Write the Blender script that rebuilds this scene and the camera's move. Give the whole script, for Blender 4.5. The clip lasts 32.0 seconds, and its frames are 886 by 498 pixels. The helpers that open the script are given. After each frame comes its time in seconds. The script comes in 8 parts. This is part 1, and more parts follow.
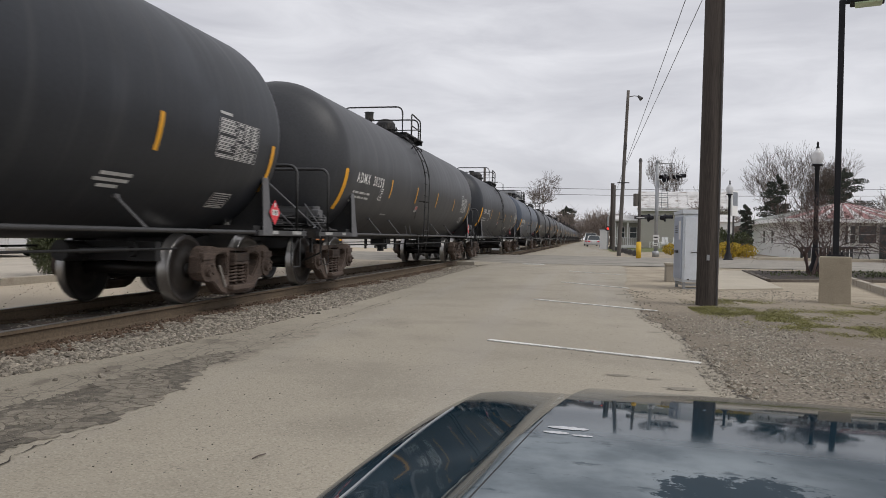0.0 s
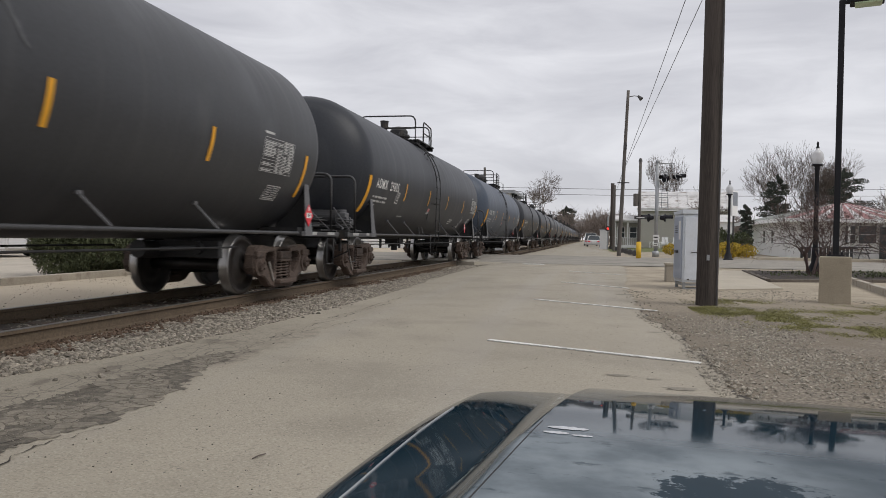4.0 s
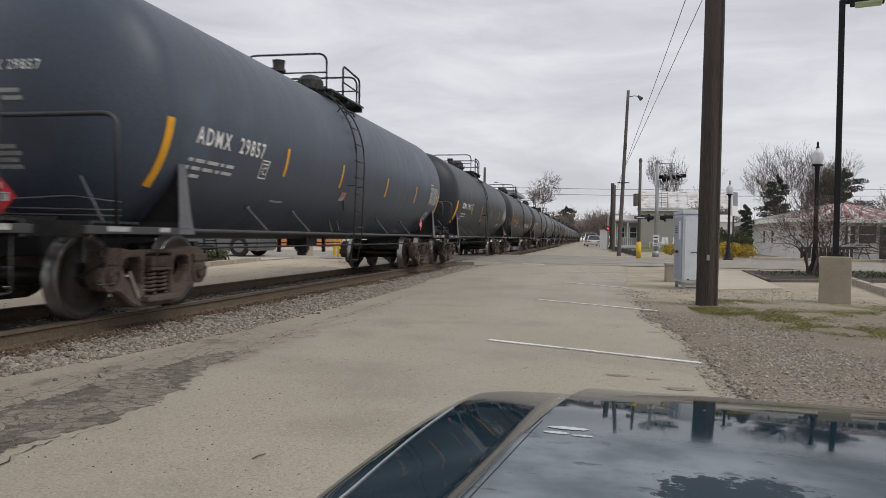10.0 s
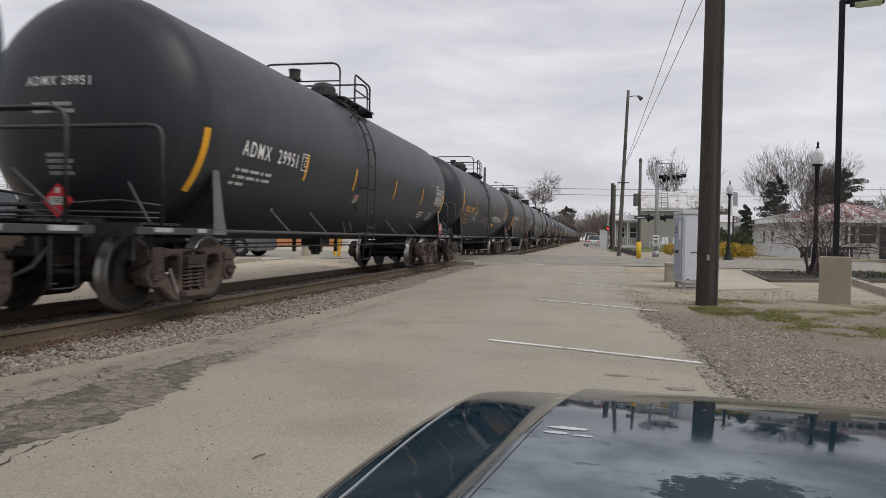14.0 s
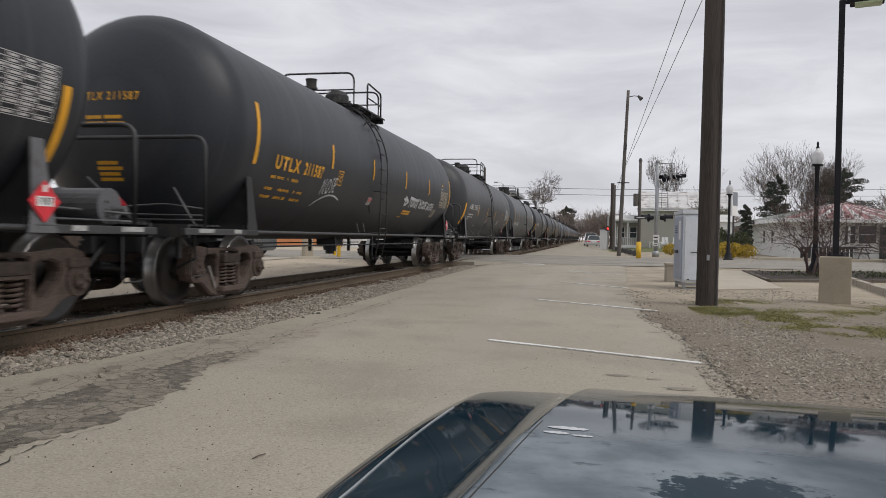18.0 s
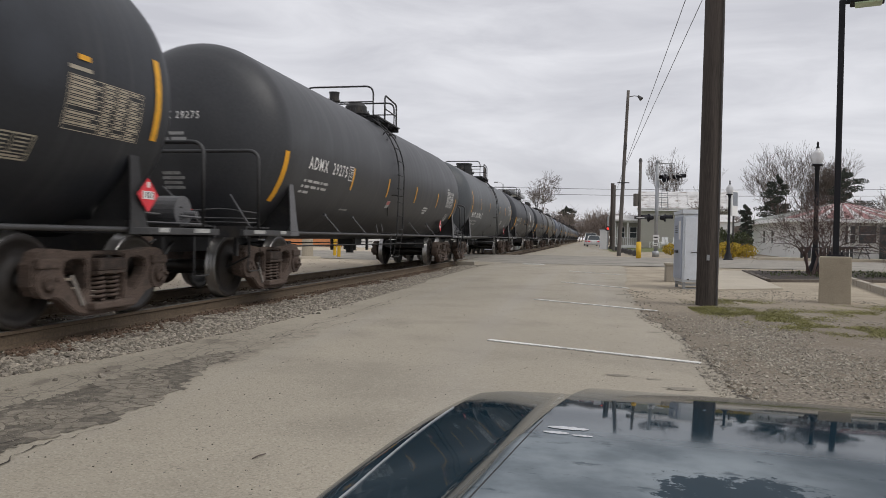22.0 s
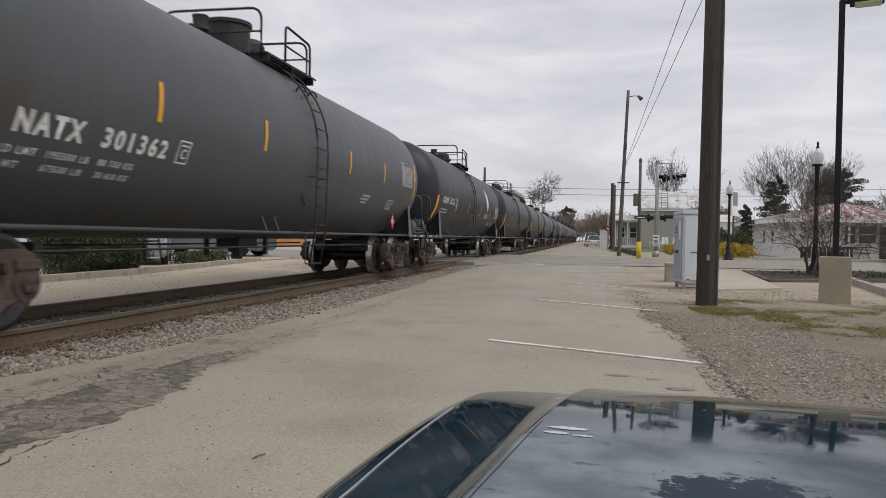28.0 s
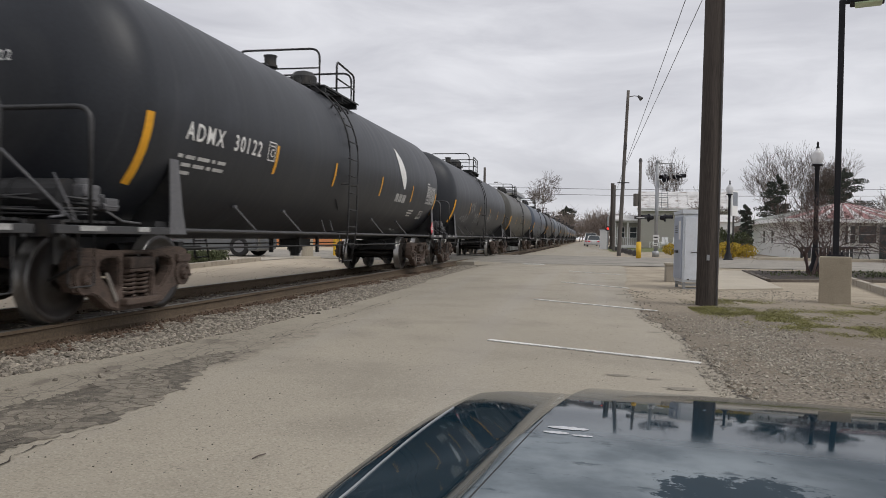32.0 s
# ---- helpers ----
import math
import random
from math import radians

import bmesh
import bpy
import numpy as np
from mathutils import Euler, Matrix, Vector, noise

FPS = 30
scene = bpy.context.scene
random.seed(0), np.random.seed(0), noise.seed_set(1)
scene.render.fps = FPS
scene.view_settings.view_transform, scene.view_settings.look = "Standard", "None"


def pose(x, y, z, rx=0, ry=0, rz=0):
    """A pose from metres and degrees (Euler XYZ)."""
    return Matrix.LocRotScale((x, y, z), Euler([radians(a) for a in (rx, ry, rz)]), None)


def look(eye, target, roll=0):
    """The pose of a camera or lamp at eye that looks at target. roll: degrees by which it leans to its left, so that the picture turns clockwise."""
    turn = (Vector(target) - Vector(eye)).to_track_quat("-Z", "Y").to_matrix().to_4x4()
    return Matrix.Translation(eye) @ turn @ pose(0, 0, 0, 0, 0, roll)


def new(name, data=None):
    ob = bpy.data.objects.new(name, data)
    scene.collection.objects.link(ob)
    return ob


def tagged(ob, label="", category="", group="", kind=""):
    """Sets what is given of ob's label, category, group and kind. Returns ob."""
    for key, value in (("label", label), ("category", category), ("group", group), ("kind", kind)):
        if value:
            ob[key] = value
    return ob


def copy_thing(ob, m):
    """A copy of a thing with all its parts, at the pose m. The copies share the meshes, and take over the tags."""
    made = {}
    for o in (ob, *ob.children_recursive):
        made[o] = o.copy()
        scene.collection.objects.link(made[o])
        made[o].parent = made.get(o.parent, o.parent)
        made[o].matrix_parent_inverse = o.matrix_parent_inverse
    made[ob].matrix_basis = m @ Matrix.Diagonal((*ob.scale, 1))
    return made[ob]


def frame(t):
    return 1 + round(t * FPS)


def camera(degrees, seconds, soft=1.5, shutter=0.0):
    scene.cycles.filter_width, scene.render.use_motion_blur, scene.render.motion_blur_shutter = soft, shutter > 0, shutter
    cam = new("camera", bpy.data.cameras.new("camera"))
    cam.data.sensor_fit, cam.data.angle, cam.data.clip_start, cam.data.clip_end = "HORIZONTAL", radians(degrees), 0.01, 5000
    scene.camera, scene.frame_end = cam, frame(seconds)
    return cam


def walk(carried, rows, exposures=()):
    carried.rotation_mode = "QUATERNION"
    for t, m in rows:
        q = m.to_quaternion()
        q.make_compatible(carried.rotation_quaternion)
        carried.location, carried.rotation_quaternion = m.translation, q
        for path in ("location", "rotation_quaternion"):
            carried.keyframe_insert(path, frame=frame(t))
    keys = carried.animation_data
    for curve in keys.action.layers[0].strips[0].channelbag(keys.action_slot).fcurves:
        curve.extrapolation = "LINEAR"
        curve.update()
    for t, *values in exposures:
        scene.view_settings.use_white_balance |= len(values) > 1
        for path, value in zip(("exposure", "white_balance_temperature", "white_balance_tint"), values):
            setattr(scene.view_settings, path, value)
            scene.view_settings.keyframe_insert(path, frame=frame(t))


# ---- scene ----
import itertools

# ---------------------------------------------------------------- camera
cam = camera(62.27, 32.0, soft=0.3, shutter=0.5)
VIEW = pose(6.072, 0.0, 1.164, 89.05, 0, 11.416) @ pose(0, 0, 0, 0, 0, 0.996)
walk(cam, [(0.0, VIEW), (32.0, VIEW)], exposures=[(0.0, 0.0), (32.0, 0.0)])

# ---------------------------------------------------------------- world and sun: a closed grey overcast
world = bpy.data.worlds.new("overcast")
scene.world = world
world.use_nodes = True
wn, wl = world.node_tree.nodes, world.node_tree.links
wn.clear()


def wnode(kind, **values):
    n = wn.new(kind)
    for k, v in values.items():
        n.inputs[k].default_value = v
    return n


w_out, w_bg = wnode("ShaderNodeOutputWorld"), wnode("ShaderNodeBackground", Strength=1.0)
sky = wnode("ShaderNodeTexSky")
sky.sky_type, sky.sun_disc = "NISHITA", False
sky.sun_elevation, sky.sun_rotation = radians(52), radians(103)
sky_dim = wnode("ShaderNodeVectorMath")
sky_dim.operation = "SCALE"
sky_dim.inputs["Scale"].default_value = 0.1
co = wnode("ShaderNodeTexCoord")
stretch = wnode("ShaderNodeMapping", Scale=(1.6, 1.6, 7.0))
stretch.inputs["Rotation"].default_value = (0.06, 0.03, 0.5)
cloud = wnode("ShaderNodeTexNoise", Scale=2.2, Detail=7.0, Roughness=0.55, Distortion=0.5)
ramp = wnode("ShaderNodeValToRGB")
ramp.color_ramp.elements[0].position, ramp.color_ramp.elements[0].color = 0.34, (0.60, 0.60, 0.645, 1)
ramp.color_ramp.elements[1].position, ramp.color_ramp.elements[1].color = 0.66, (0.81, 0.81, 0.85, 1)
mix = wnode("ShaderNodeMix")
mix.data_type = "RGBA"
mix.inputs["Factor"].default_value = 0.93
wl.new(co.outputs["Generated"], stretch.inputs["Vector"])
wl.new(stretch.outputs["Vector"], cloud.inputs["Vector"])
wl.new(cloud.outputs["Fac"], ramp.inputs["Fac"])
wl.new(sky.outputs["Color"], sky_dim.inputs[0])
wl.new(sky_dim.outputs[0], mix.inputs["A"])
wl.new(ramp.outputs["Color"], mix.inputs["B"])
wl.new(mix.outputs["Result"], w_bg.inputs["Color"])
wl.new(w_bg.outputs[0], w_out.inputs[0])

sun_data = bpy.data.lights.new("sun", "SUN")
sun_data.energy, sun_data.angle, sun_data.color = 1.35, radians(30), (1.0, 0.965, 0.91)
sun = new("sun", sun_data)
sun.matrix_world = look((50, -12, 67), (0, 0, 0))


# ---------------------------------------------------------------- materials
def material(name, base, rough=0.7, metal=0.0, vary=0.25, scale=3.0, fine=40.0, bump=0.2, stretch=(1, 1, 1), tint=None, tint_at=0.6, coat=0.0, rand=0.0, spec=0.5):
    """A surface with two scales of colour variation, a stain tint and a fine relief, in object metres."""
    m = bpy.data.materials.new(name)
    m.use_nodes = True
    nt = m.node_tree
    n, l = nt.nodes, nt.links
    b = n["Principled BSDF"]
    b.inputs["Roughness"].default_value, b.inputs["Metallic"].default_value = rough, metal
    b.inputs["Coat Weight"].default_value = coat
    b.inputs["Specular IOR Level"].default_value = spec
    tc, mp = n.new("ShaderNodeTexCoord"), n.new("ShaderNodeMapping")
    mp.inputs["Scale"].default_value = stretch
    l.new(tc.outputs["Object"], mp.inputs["Vector"])
    big, small = n.new("ShaderNodeTexNoise"), n.new("ShaderNodeTexNoise")
    for t, s, d in ((big, scale, 5), (small, fine, 3)):
        t.inputs["Scale"].default_value, t.inputs["Detail"].default_value = s, d
        l.new(mp.outputs["Vector"], t.inputs["Vector"])
    add = n.new("ShaderNodeMath")
    add.operation = "MULTIPLY_ADD"
    add.inputs[1].default_value = 0.55
    l.new(small.outputs["Fac"], add.inputs[0])
    half = n.new("ShaderNodeMath")
    half.operation = "MULTIPLY"
    half.inputs[1].default_value = 0.45
    l.new(big.outputs["Fac"], half.inputs[0])
    l.new(half.outputs[0], add.inputs[2])
    r = n.new("ShaderNodeValToRGB")
    lo, hi = r.color_ramp.elements
    lo.position, hi.position = 0.33, 0.67
    lo.color = (*[max(0, c * (1 - vary)) for c in base], 1)
    hi.color = (*[min(1, c * (1 + vary)) for c in base], 1)
    l.new(add.outputs[0], r.inputs["Fac"])
    colour = r.outputs["Color"]
    if tint:
        stain, sr, mx = n.new("ShaderNodeTexNoise"), n.new("ShaderNodeMapRange"), n.new("ShaderNodeMix")
        stain.inputs["Scale"].default_value, stain.inputs["Detail"].default_value = scale * 1.7, 6
        l.new(mp.outputs["Vector"], stain.inputs["Vector"])
        sr.inputs["From Min"].default_value, sr.inputs["From Max"].default_value = tint_at, tint_at + 0.16
        l.new(stain.outputs["Fac"], sr.inputs["Value"])
        mx.data_type = "RGBA"
        l.new(sr.outputs["Result"], mx.inputs["Factor"])
        l.new(colour, mx.inputs["A"])
        mx.inputs["B"].default_value = (*tint, 1)
        colour = mx.outputs["Result"]
    if rand:
        oi, hs, mr = n.new("ShaderNodeObjectInfo"), n.new("ShaderNodeHueSaturation"), n.new("ShaderNodeMapRange")
        mr.inputs["To Min"].default_value, mr.inputs["To Max"].default_value = 1 - rand, 1 + rand
        l.new(oi.outputs["Random"], mr.inputs["Value"])
        l.new(mr.outputs["Result"], hs.inputs["Value"])
        l.new(colour, hs.inputs["Color"])
        colour = hs.outputs["Color"]
    l.new(colour, b.inputs["Base Color"])
    if bump:
        bp = n.new("ShaderNodeBump")
        bp.inputs["Strength"].default_value, bp.inputs["Distance"].default_value = bump, 0.01
        l.new(small.outputs["Fac"], bp.inputs["Height"])
        l.new(bp.outputs["Normal"], b.inputs["Normal"])
    return m


def glow(name, colour, strength):
    m = bpy.data.materials.new(name)
    m.use_nodes = True
    b = m.node_tree.nodes["Principled BSDF"]
    b.inputs["Base Color"].default_value = (*colour, 1)
    b.inputs["Emission Color"].default_value = (*colour, 1)
    b.inputs["Emission Strength"].default_value = strength
    return m


def glass(name, tint=(0.8, 0.85, 0.85), rough=0.03, trans=0.6):
    m = bpy.data.materials.new(name)
    m.use_nodes = True
    b = m.node_tree.nodes["Principled BSDF"]
    b.inputs["Base Color"].default_value = (*tint, 1)
    b.inputs["Roughness"].default_value = rough
    b.inputs["Transmission Weight"].default_value = trans
    return m


def tank_paint(name, base, dust=(0.10, 0.10, 0.10), stain=None):
    """Old dull tank paint: soft vertical dust streaks, faint rub marks and fine relief."""
    base = [c * 1.12 for c in base]
    m = material(name, base, rough=0.5, vary=0.16, scale=0.5, fine=26, bump=0.05, tint=stain or [c * 1.45 for c in base], tint_at=0.60 if stain else 0.56, spec=0.3)
    nt = m.node_tree
    n, l = nt.nodes, nt.links
    b = n["Principled BSDF"]
    old = b.inputs["Base Color"].links[0].from_socket
    tc, mp, st, mr, mx = (n.new("ShaderNode" + k) for k in ("TexCoord", "Mapping", "TexNoise", "MapRange", "Mix"))
    mp.inputs["Scale"].default_value = (0.25, 5.0, 0.25)
    l.new(tc.outputs["Object"], mp.inputs["Vector"])
    l.new(mp.outputs["Vector"], st.inputs["Vector"])
    st.inputs["Scale"].default_value, st.inputs["Detail"].default_value = 1.3, 6
    mr.inputs["From Min"].default_value, mr.inputs["From Max"].default_value = 0.52, 0.78
    mr.inputs["To Max"].default_value = 0.34
    l.new(st.outputs["Fac"], mr.inputs["Value"])
    mx.data_type = "RGBA"
    l.new(mr.outputs["Result"], mx.inputs["Factor"])
    l.new(old, mx.inputs["A"])
    mx.inputs["B"].default_value = (*dust, 1)
    l.new(mx.outputs["Result"], b.inputs["Base Color"])
    rr = n.new("ShaderNodeMapRange")
    rr.inputs["To Min"].default_value, rr.inputs["To Max"].default_value = 0.34, 0.56
    l.new(st.outputs["Fac"], rr.inputs["Value"])
    l.new(rr.outputs["Result"], b.inputs["Roughness"])
    return m


M_black = tank_paint("tank_black", (0.0230, 0.0255, 0.0310))
M_dgrey = tank_paint("tank_dark_grey", (0.040, 0.0415, 0.0455))
M_blue = tank_paint("tank_blue_grey", (0.053, 0.066, 0.090))
M_pale = tank_paint("tank_pale_blue", (0.075, 0.088, 0.105))
M_brown = tank_paint("tank_olive_grey", (0.052, 0.050, 0.044))
M_natx = tank_paint("tank_slate", (0.066, 0.072, 0.079), dust=(0.12, 0.10, 0.075), stain=(0.085, 0.066, 0.045))
M_frame = material("car_frame_black", (0.018, 0.018, 0.019), 0.6, vary=0.3, scale=2, fine=30, tint=(0.045, 0.038, 0.032), tint_at=0.58)
M_grab = material("grab_iron_grey", (0.042, 0.042, 0.044), 0.5, vary=0.3, scale=5)
M_post = material("bolster_grey", (0.110, 0.110, 0.116), 0.6, vary=0.25, scale=3, tint=(0.07, 0.06, 0.055))
M_cast = material("cast_steel_rusty", (0.090, 0.064, 0.051), 0.85, vary=0.55, scale=2.2, fine=40, bump=0.6, tint=(0.035, 0.028, 0.024), tint_at=0.53)
M_wheel = material("wheel_steel_brown", (0.026, 0.022, 0.020), 0.42, metal=0.0, vary=0.35, scale=4, fine=50, bump=0.25, tint=(0.02, 0.018, 0.017), tint_at=0.52)
M_tread = material("wheel_tread_bright", (0.34, 0.33, 0.32), 0.30, metal=0.9, vary=0.15, scale=6)
M_lever = material("lever_worn", (0.20, 0.18, 0.16), 0.6, vary=0.4, scale=8)
M_yellow = material("reflector_amber", (0.74, 0.36, 0.02), 0.45, vary=0.12, scale=6)
M_stencil = material("stencil_white", (0.72, 0.72, 0.70), 0.6, vary=0.14, scale=6)
M_stencil_dim = material("stencil_worn", (0.36, 0.36, 0.35), 0.7, vary=0.4, scale=9)
M_stencil_yellow = material("stencil_yellow", (0.70, 0.35, 0.02), 0.6, vary=0.2, scale=8)
M_table = material("stencil_table_white", (0.50, 0.50, 0.49), 0.7, vary=0.25, scale=9)
M_table_dim = material("stencil_table_worn", (0.40, 0.36, 0.28), 0.7, vary=0.3, scale=9)
M_graffiti = material("graffiti_silver", (0.50, 0.51, 0.53), 0.5, vary=0.3, scale=3)
M_red = material("placard_red", (0.66, 0.03, 0.045), 0.4, vary=0.12, scale=9)
M_rail = material("rail_rust", (0.118, 0.086, 0.056), 0.85, vary=0.35, scale=2, fine=45, bump=0.35, tint=(0.076, 0.054, 0.036))
M_railtop = material("rail_head_polished", (0.24, 0.225, 0.205), 0.5, metal=0.9, vary=0.15, scale=4, stretch=(1, 0.1, 1))
M_tie = material("tie_wood", (0.10, 0.075, 0.058), 0.95, vary=0.45, scale=4, fine=35, bump=0.6, stretch=(0.15, 1.5, 1), rand=0.3)
M_stone = material("ballast_stone", (0.245, 0.218, 0.178), 0.9, vary=0.35, scale=9, fine=70, bump=0.3)
M_bed = material("ballast_fines", (0.085, 0.072, 0.058), 0.95, vary=0.4, scale=5, fine=60, bump=0.8, tint=(0.14, 0.11, 0.09))
M_verge = material("verge_stone", (0.29, 0.262, 0.215), 0.9, vary=0.35, scale=9, fine=70, bump=0.3)
M_dirt = material("earth_gravel", (0.345, 0.295, 0.222), 0.95, vary=0.30, scale=0.8, fine=40, bump=0.8, tint=(0.27, 0.228, 0.170), tint_at=0.52)
M_gravel_pale = material("pale_gravel", (0.42, 0.375, 0.31), 0.95, vary=0.22, scale=0.9, fine=60, bump=0.5, tint=(0.30, 0.26, 0.2))
M_pedestal = material("pedestal_concrete", (0.36, 0.31, 0.235), 0.9, vary=0.16, scale=2.5, fine=45, bump=0.25, tint=(0.29, 0.25, 0.19))
M_concrete = material("concrete", (0.42, 0.375, 0.30), 0.9, vary=0.14, scale=1.3, fine=45, bump=0.2, tint=(0.36, 0.32, 0.27))
M_timber = material("edging_timber", (0.12, 0.10, 0.082), 0.9, vary=0.35, scale=3, fine=40, bump=0.4, stretch=(0.3, 1, 1))
M_curb = material("curb_concrete", (0.38, 0.34, 0.28), 0.9, vary=0.2, scale=1.8, fine=45, bump=0.3, tint=(0.24, 0.2, 0.16))
M_line = material("line_paint_worn", (0.66, 0.65, 0.62), 0.8, vary=0.3, scale=3, fine=45, bump=0.3, tint=(0.36, 0.34, 0.31), tint_at=0.55)
M_pole = material("pole_wood", (0.062, 0.051, 0.044), 0.95, vary=0.5, scale=2.5, fine=30, bump=0.7, stretch=(3, 3, 0.15), tint=(0.05, 0.04, 0.034))
M_pole2 = material("pole_wood_grey", (0.125, 0.113, 0.103), 0.95, vary=0.35, scale=2.5, fine=30, bump=0.5, stretch=(3, 3, 0.15))
M_steel = material("painted_steel_dark", (0.055, 0.052, 0.052), 0.5, vary=0.2, scale=2)
M_lamp = material("lamp_enamel_dark", (0.020, 0.020, 0.024), 0.7, vary=0.2, scale=2, spec=0.25)
M_galv = material("galvanised", (0.36, 0.37, 0.38), 0.5, metal=0.5, vary=0.2, scale=3)
M_cab = material("cabinet_grey", (0.62, 0.655, 0.70), 0.5, vary=0.08, scale=1.5, tint=(0.54, 0.57, 0.60))
# darker copy of the cabinet grey: the shade of its left side in colour
M_cab_shaded = material("cabinet_grey_shaded", (0.40, 0.44, 0.52), 0.5, vary=0.08, scale=1.5)
M_white = material("white_paint", (0.80, 0.80, 0.79), 0.7, vary=0.06, scale=1.2, tint=(0.73, 0.72, 0.69))
M_dark = material("porch_shade_and_fence_dark", (0.03, 0.03, 0.033), 0.6, vary=0.2, scale=2)
M_pane = material("window_glass_dark", (0.05, 0.06, 0.065), 0.08, vary=0.2, scale=1, bump=0)
M_siding = material("cream_siding", (0.45, 0.435, 0.385), 0.8, vary=0.07, scale=1)
M_roofwhite = material("roof_weathered_white", (0.58, 0.57, 0.56), 0.7, vary=0.2, scale=0.9, fine=9, tint=(0.27, 0.235, 0.21), tint_at=0.52, stretch=(0.7, 1, 1))
M_roofred = material("roof_red", (0.30, 0.125, 0.12), 0.6, vary=0.25, scale=1.2, tint=(0.55, 0.42, 0.41), tint_at=0.58)
M_roofgreen = material("roof_grey_green", (0.20, 0.215, 0.19), 0.7, vary=0.2, scale=1.0, fine=8)
M_bark = material("bark_grey", (0.13, 0.105, 0.09), 0.95, vary=0.35, scale=4, bump=0.4)
M_bark_red = material("bark_reddish", (0.10, 0.070, 0.062), 0.95, vary=0.35, scale=4, bump=0.4)
M_twig_far = material("far_twigs", (0.20, 0.165, 0.145), 0.95, vary=0.3, scale=0.6)
M_leaf = material("evergreen_leaf", (0.078, 0.092, 0.042), 0.8, vary=0.55, scale=2.5, fine=9, rand=0.15)
M_pine = material("pine_needles", (0.050, 0.058, 0.046), 0.9, vary=0.5, scale=1.2, fine=8)
M_forsythia = material("forsythia_blossom", (0.42, 0.30, 0.03), 0.8, vary=0.4, scale=3, fine=14)
M_grass = material("dull_grass", (0.20, 0.19, 0.072), 0.95, vary=0.4, scale=2, fine=25)
M_lawn = material("lawn", (0.12, 0.135, 0.05), 0.95, vary=0.35, scale=0.8, fine=25, bump=0.5, tint=(0.17, 0.15, 0.08))
M_mulch = material("dark_mulch", (0.045, 0.035, 0.028), 0.95, vary=0.5, scale=4, fine=35, bump=1.0)
M_globe = glass("globe_glass", (0.80, 0.80, 0.81), 0.15, 0.35)
M_lens = material("lamp_lens_green", (0.55, 0.68, 0.45), 0.2, vary=0.2, scale=6)
M_tyre = material("tyre_rubber", (0.022, 0.022, 0.023), 0.85, vary=0.3, scale=5)
M_rim = material("alloy_rim", (0.22, 0.22, 0.23), 0.4, metal=0.6, vary=0.1)
M_orange = material("orange_paint", (0.62, 0.26, 0.11), 0.7, vary=0.15, scale=1.5)
M_yellowpost = material("yellow_paint", (0.72, 0.44, 0.03), 0.6, vary=0.15, scale=4)
M_lamp_red = glow("signal_red_lit", (1.0, 0.03, 0.02), 3.0)
M_tail = glow("tail_lamp_lit", (1.0, 0.10, 0.06), 2.0)
M_sign = material("sign_grey", (0.22, 0.24, 0.27), 0.5, vary=0.3, scale=4)
M_hoodtrim = material("black_rubber_seal", (0.012, 0.012, 0.013), 0.7, vary=0.2)


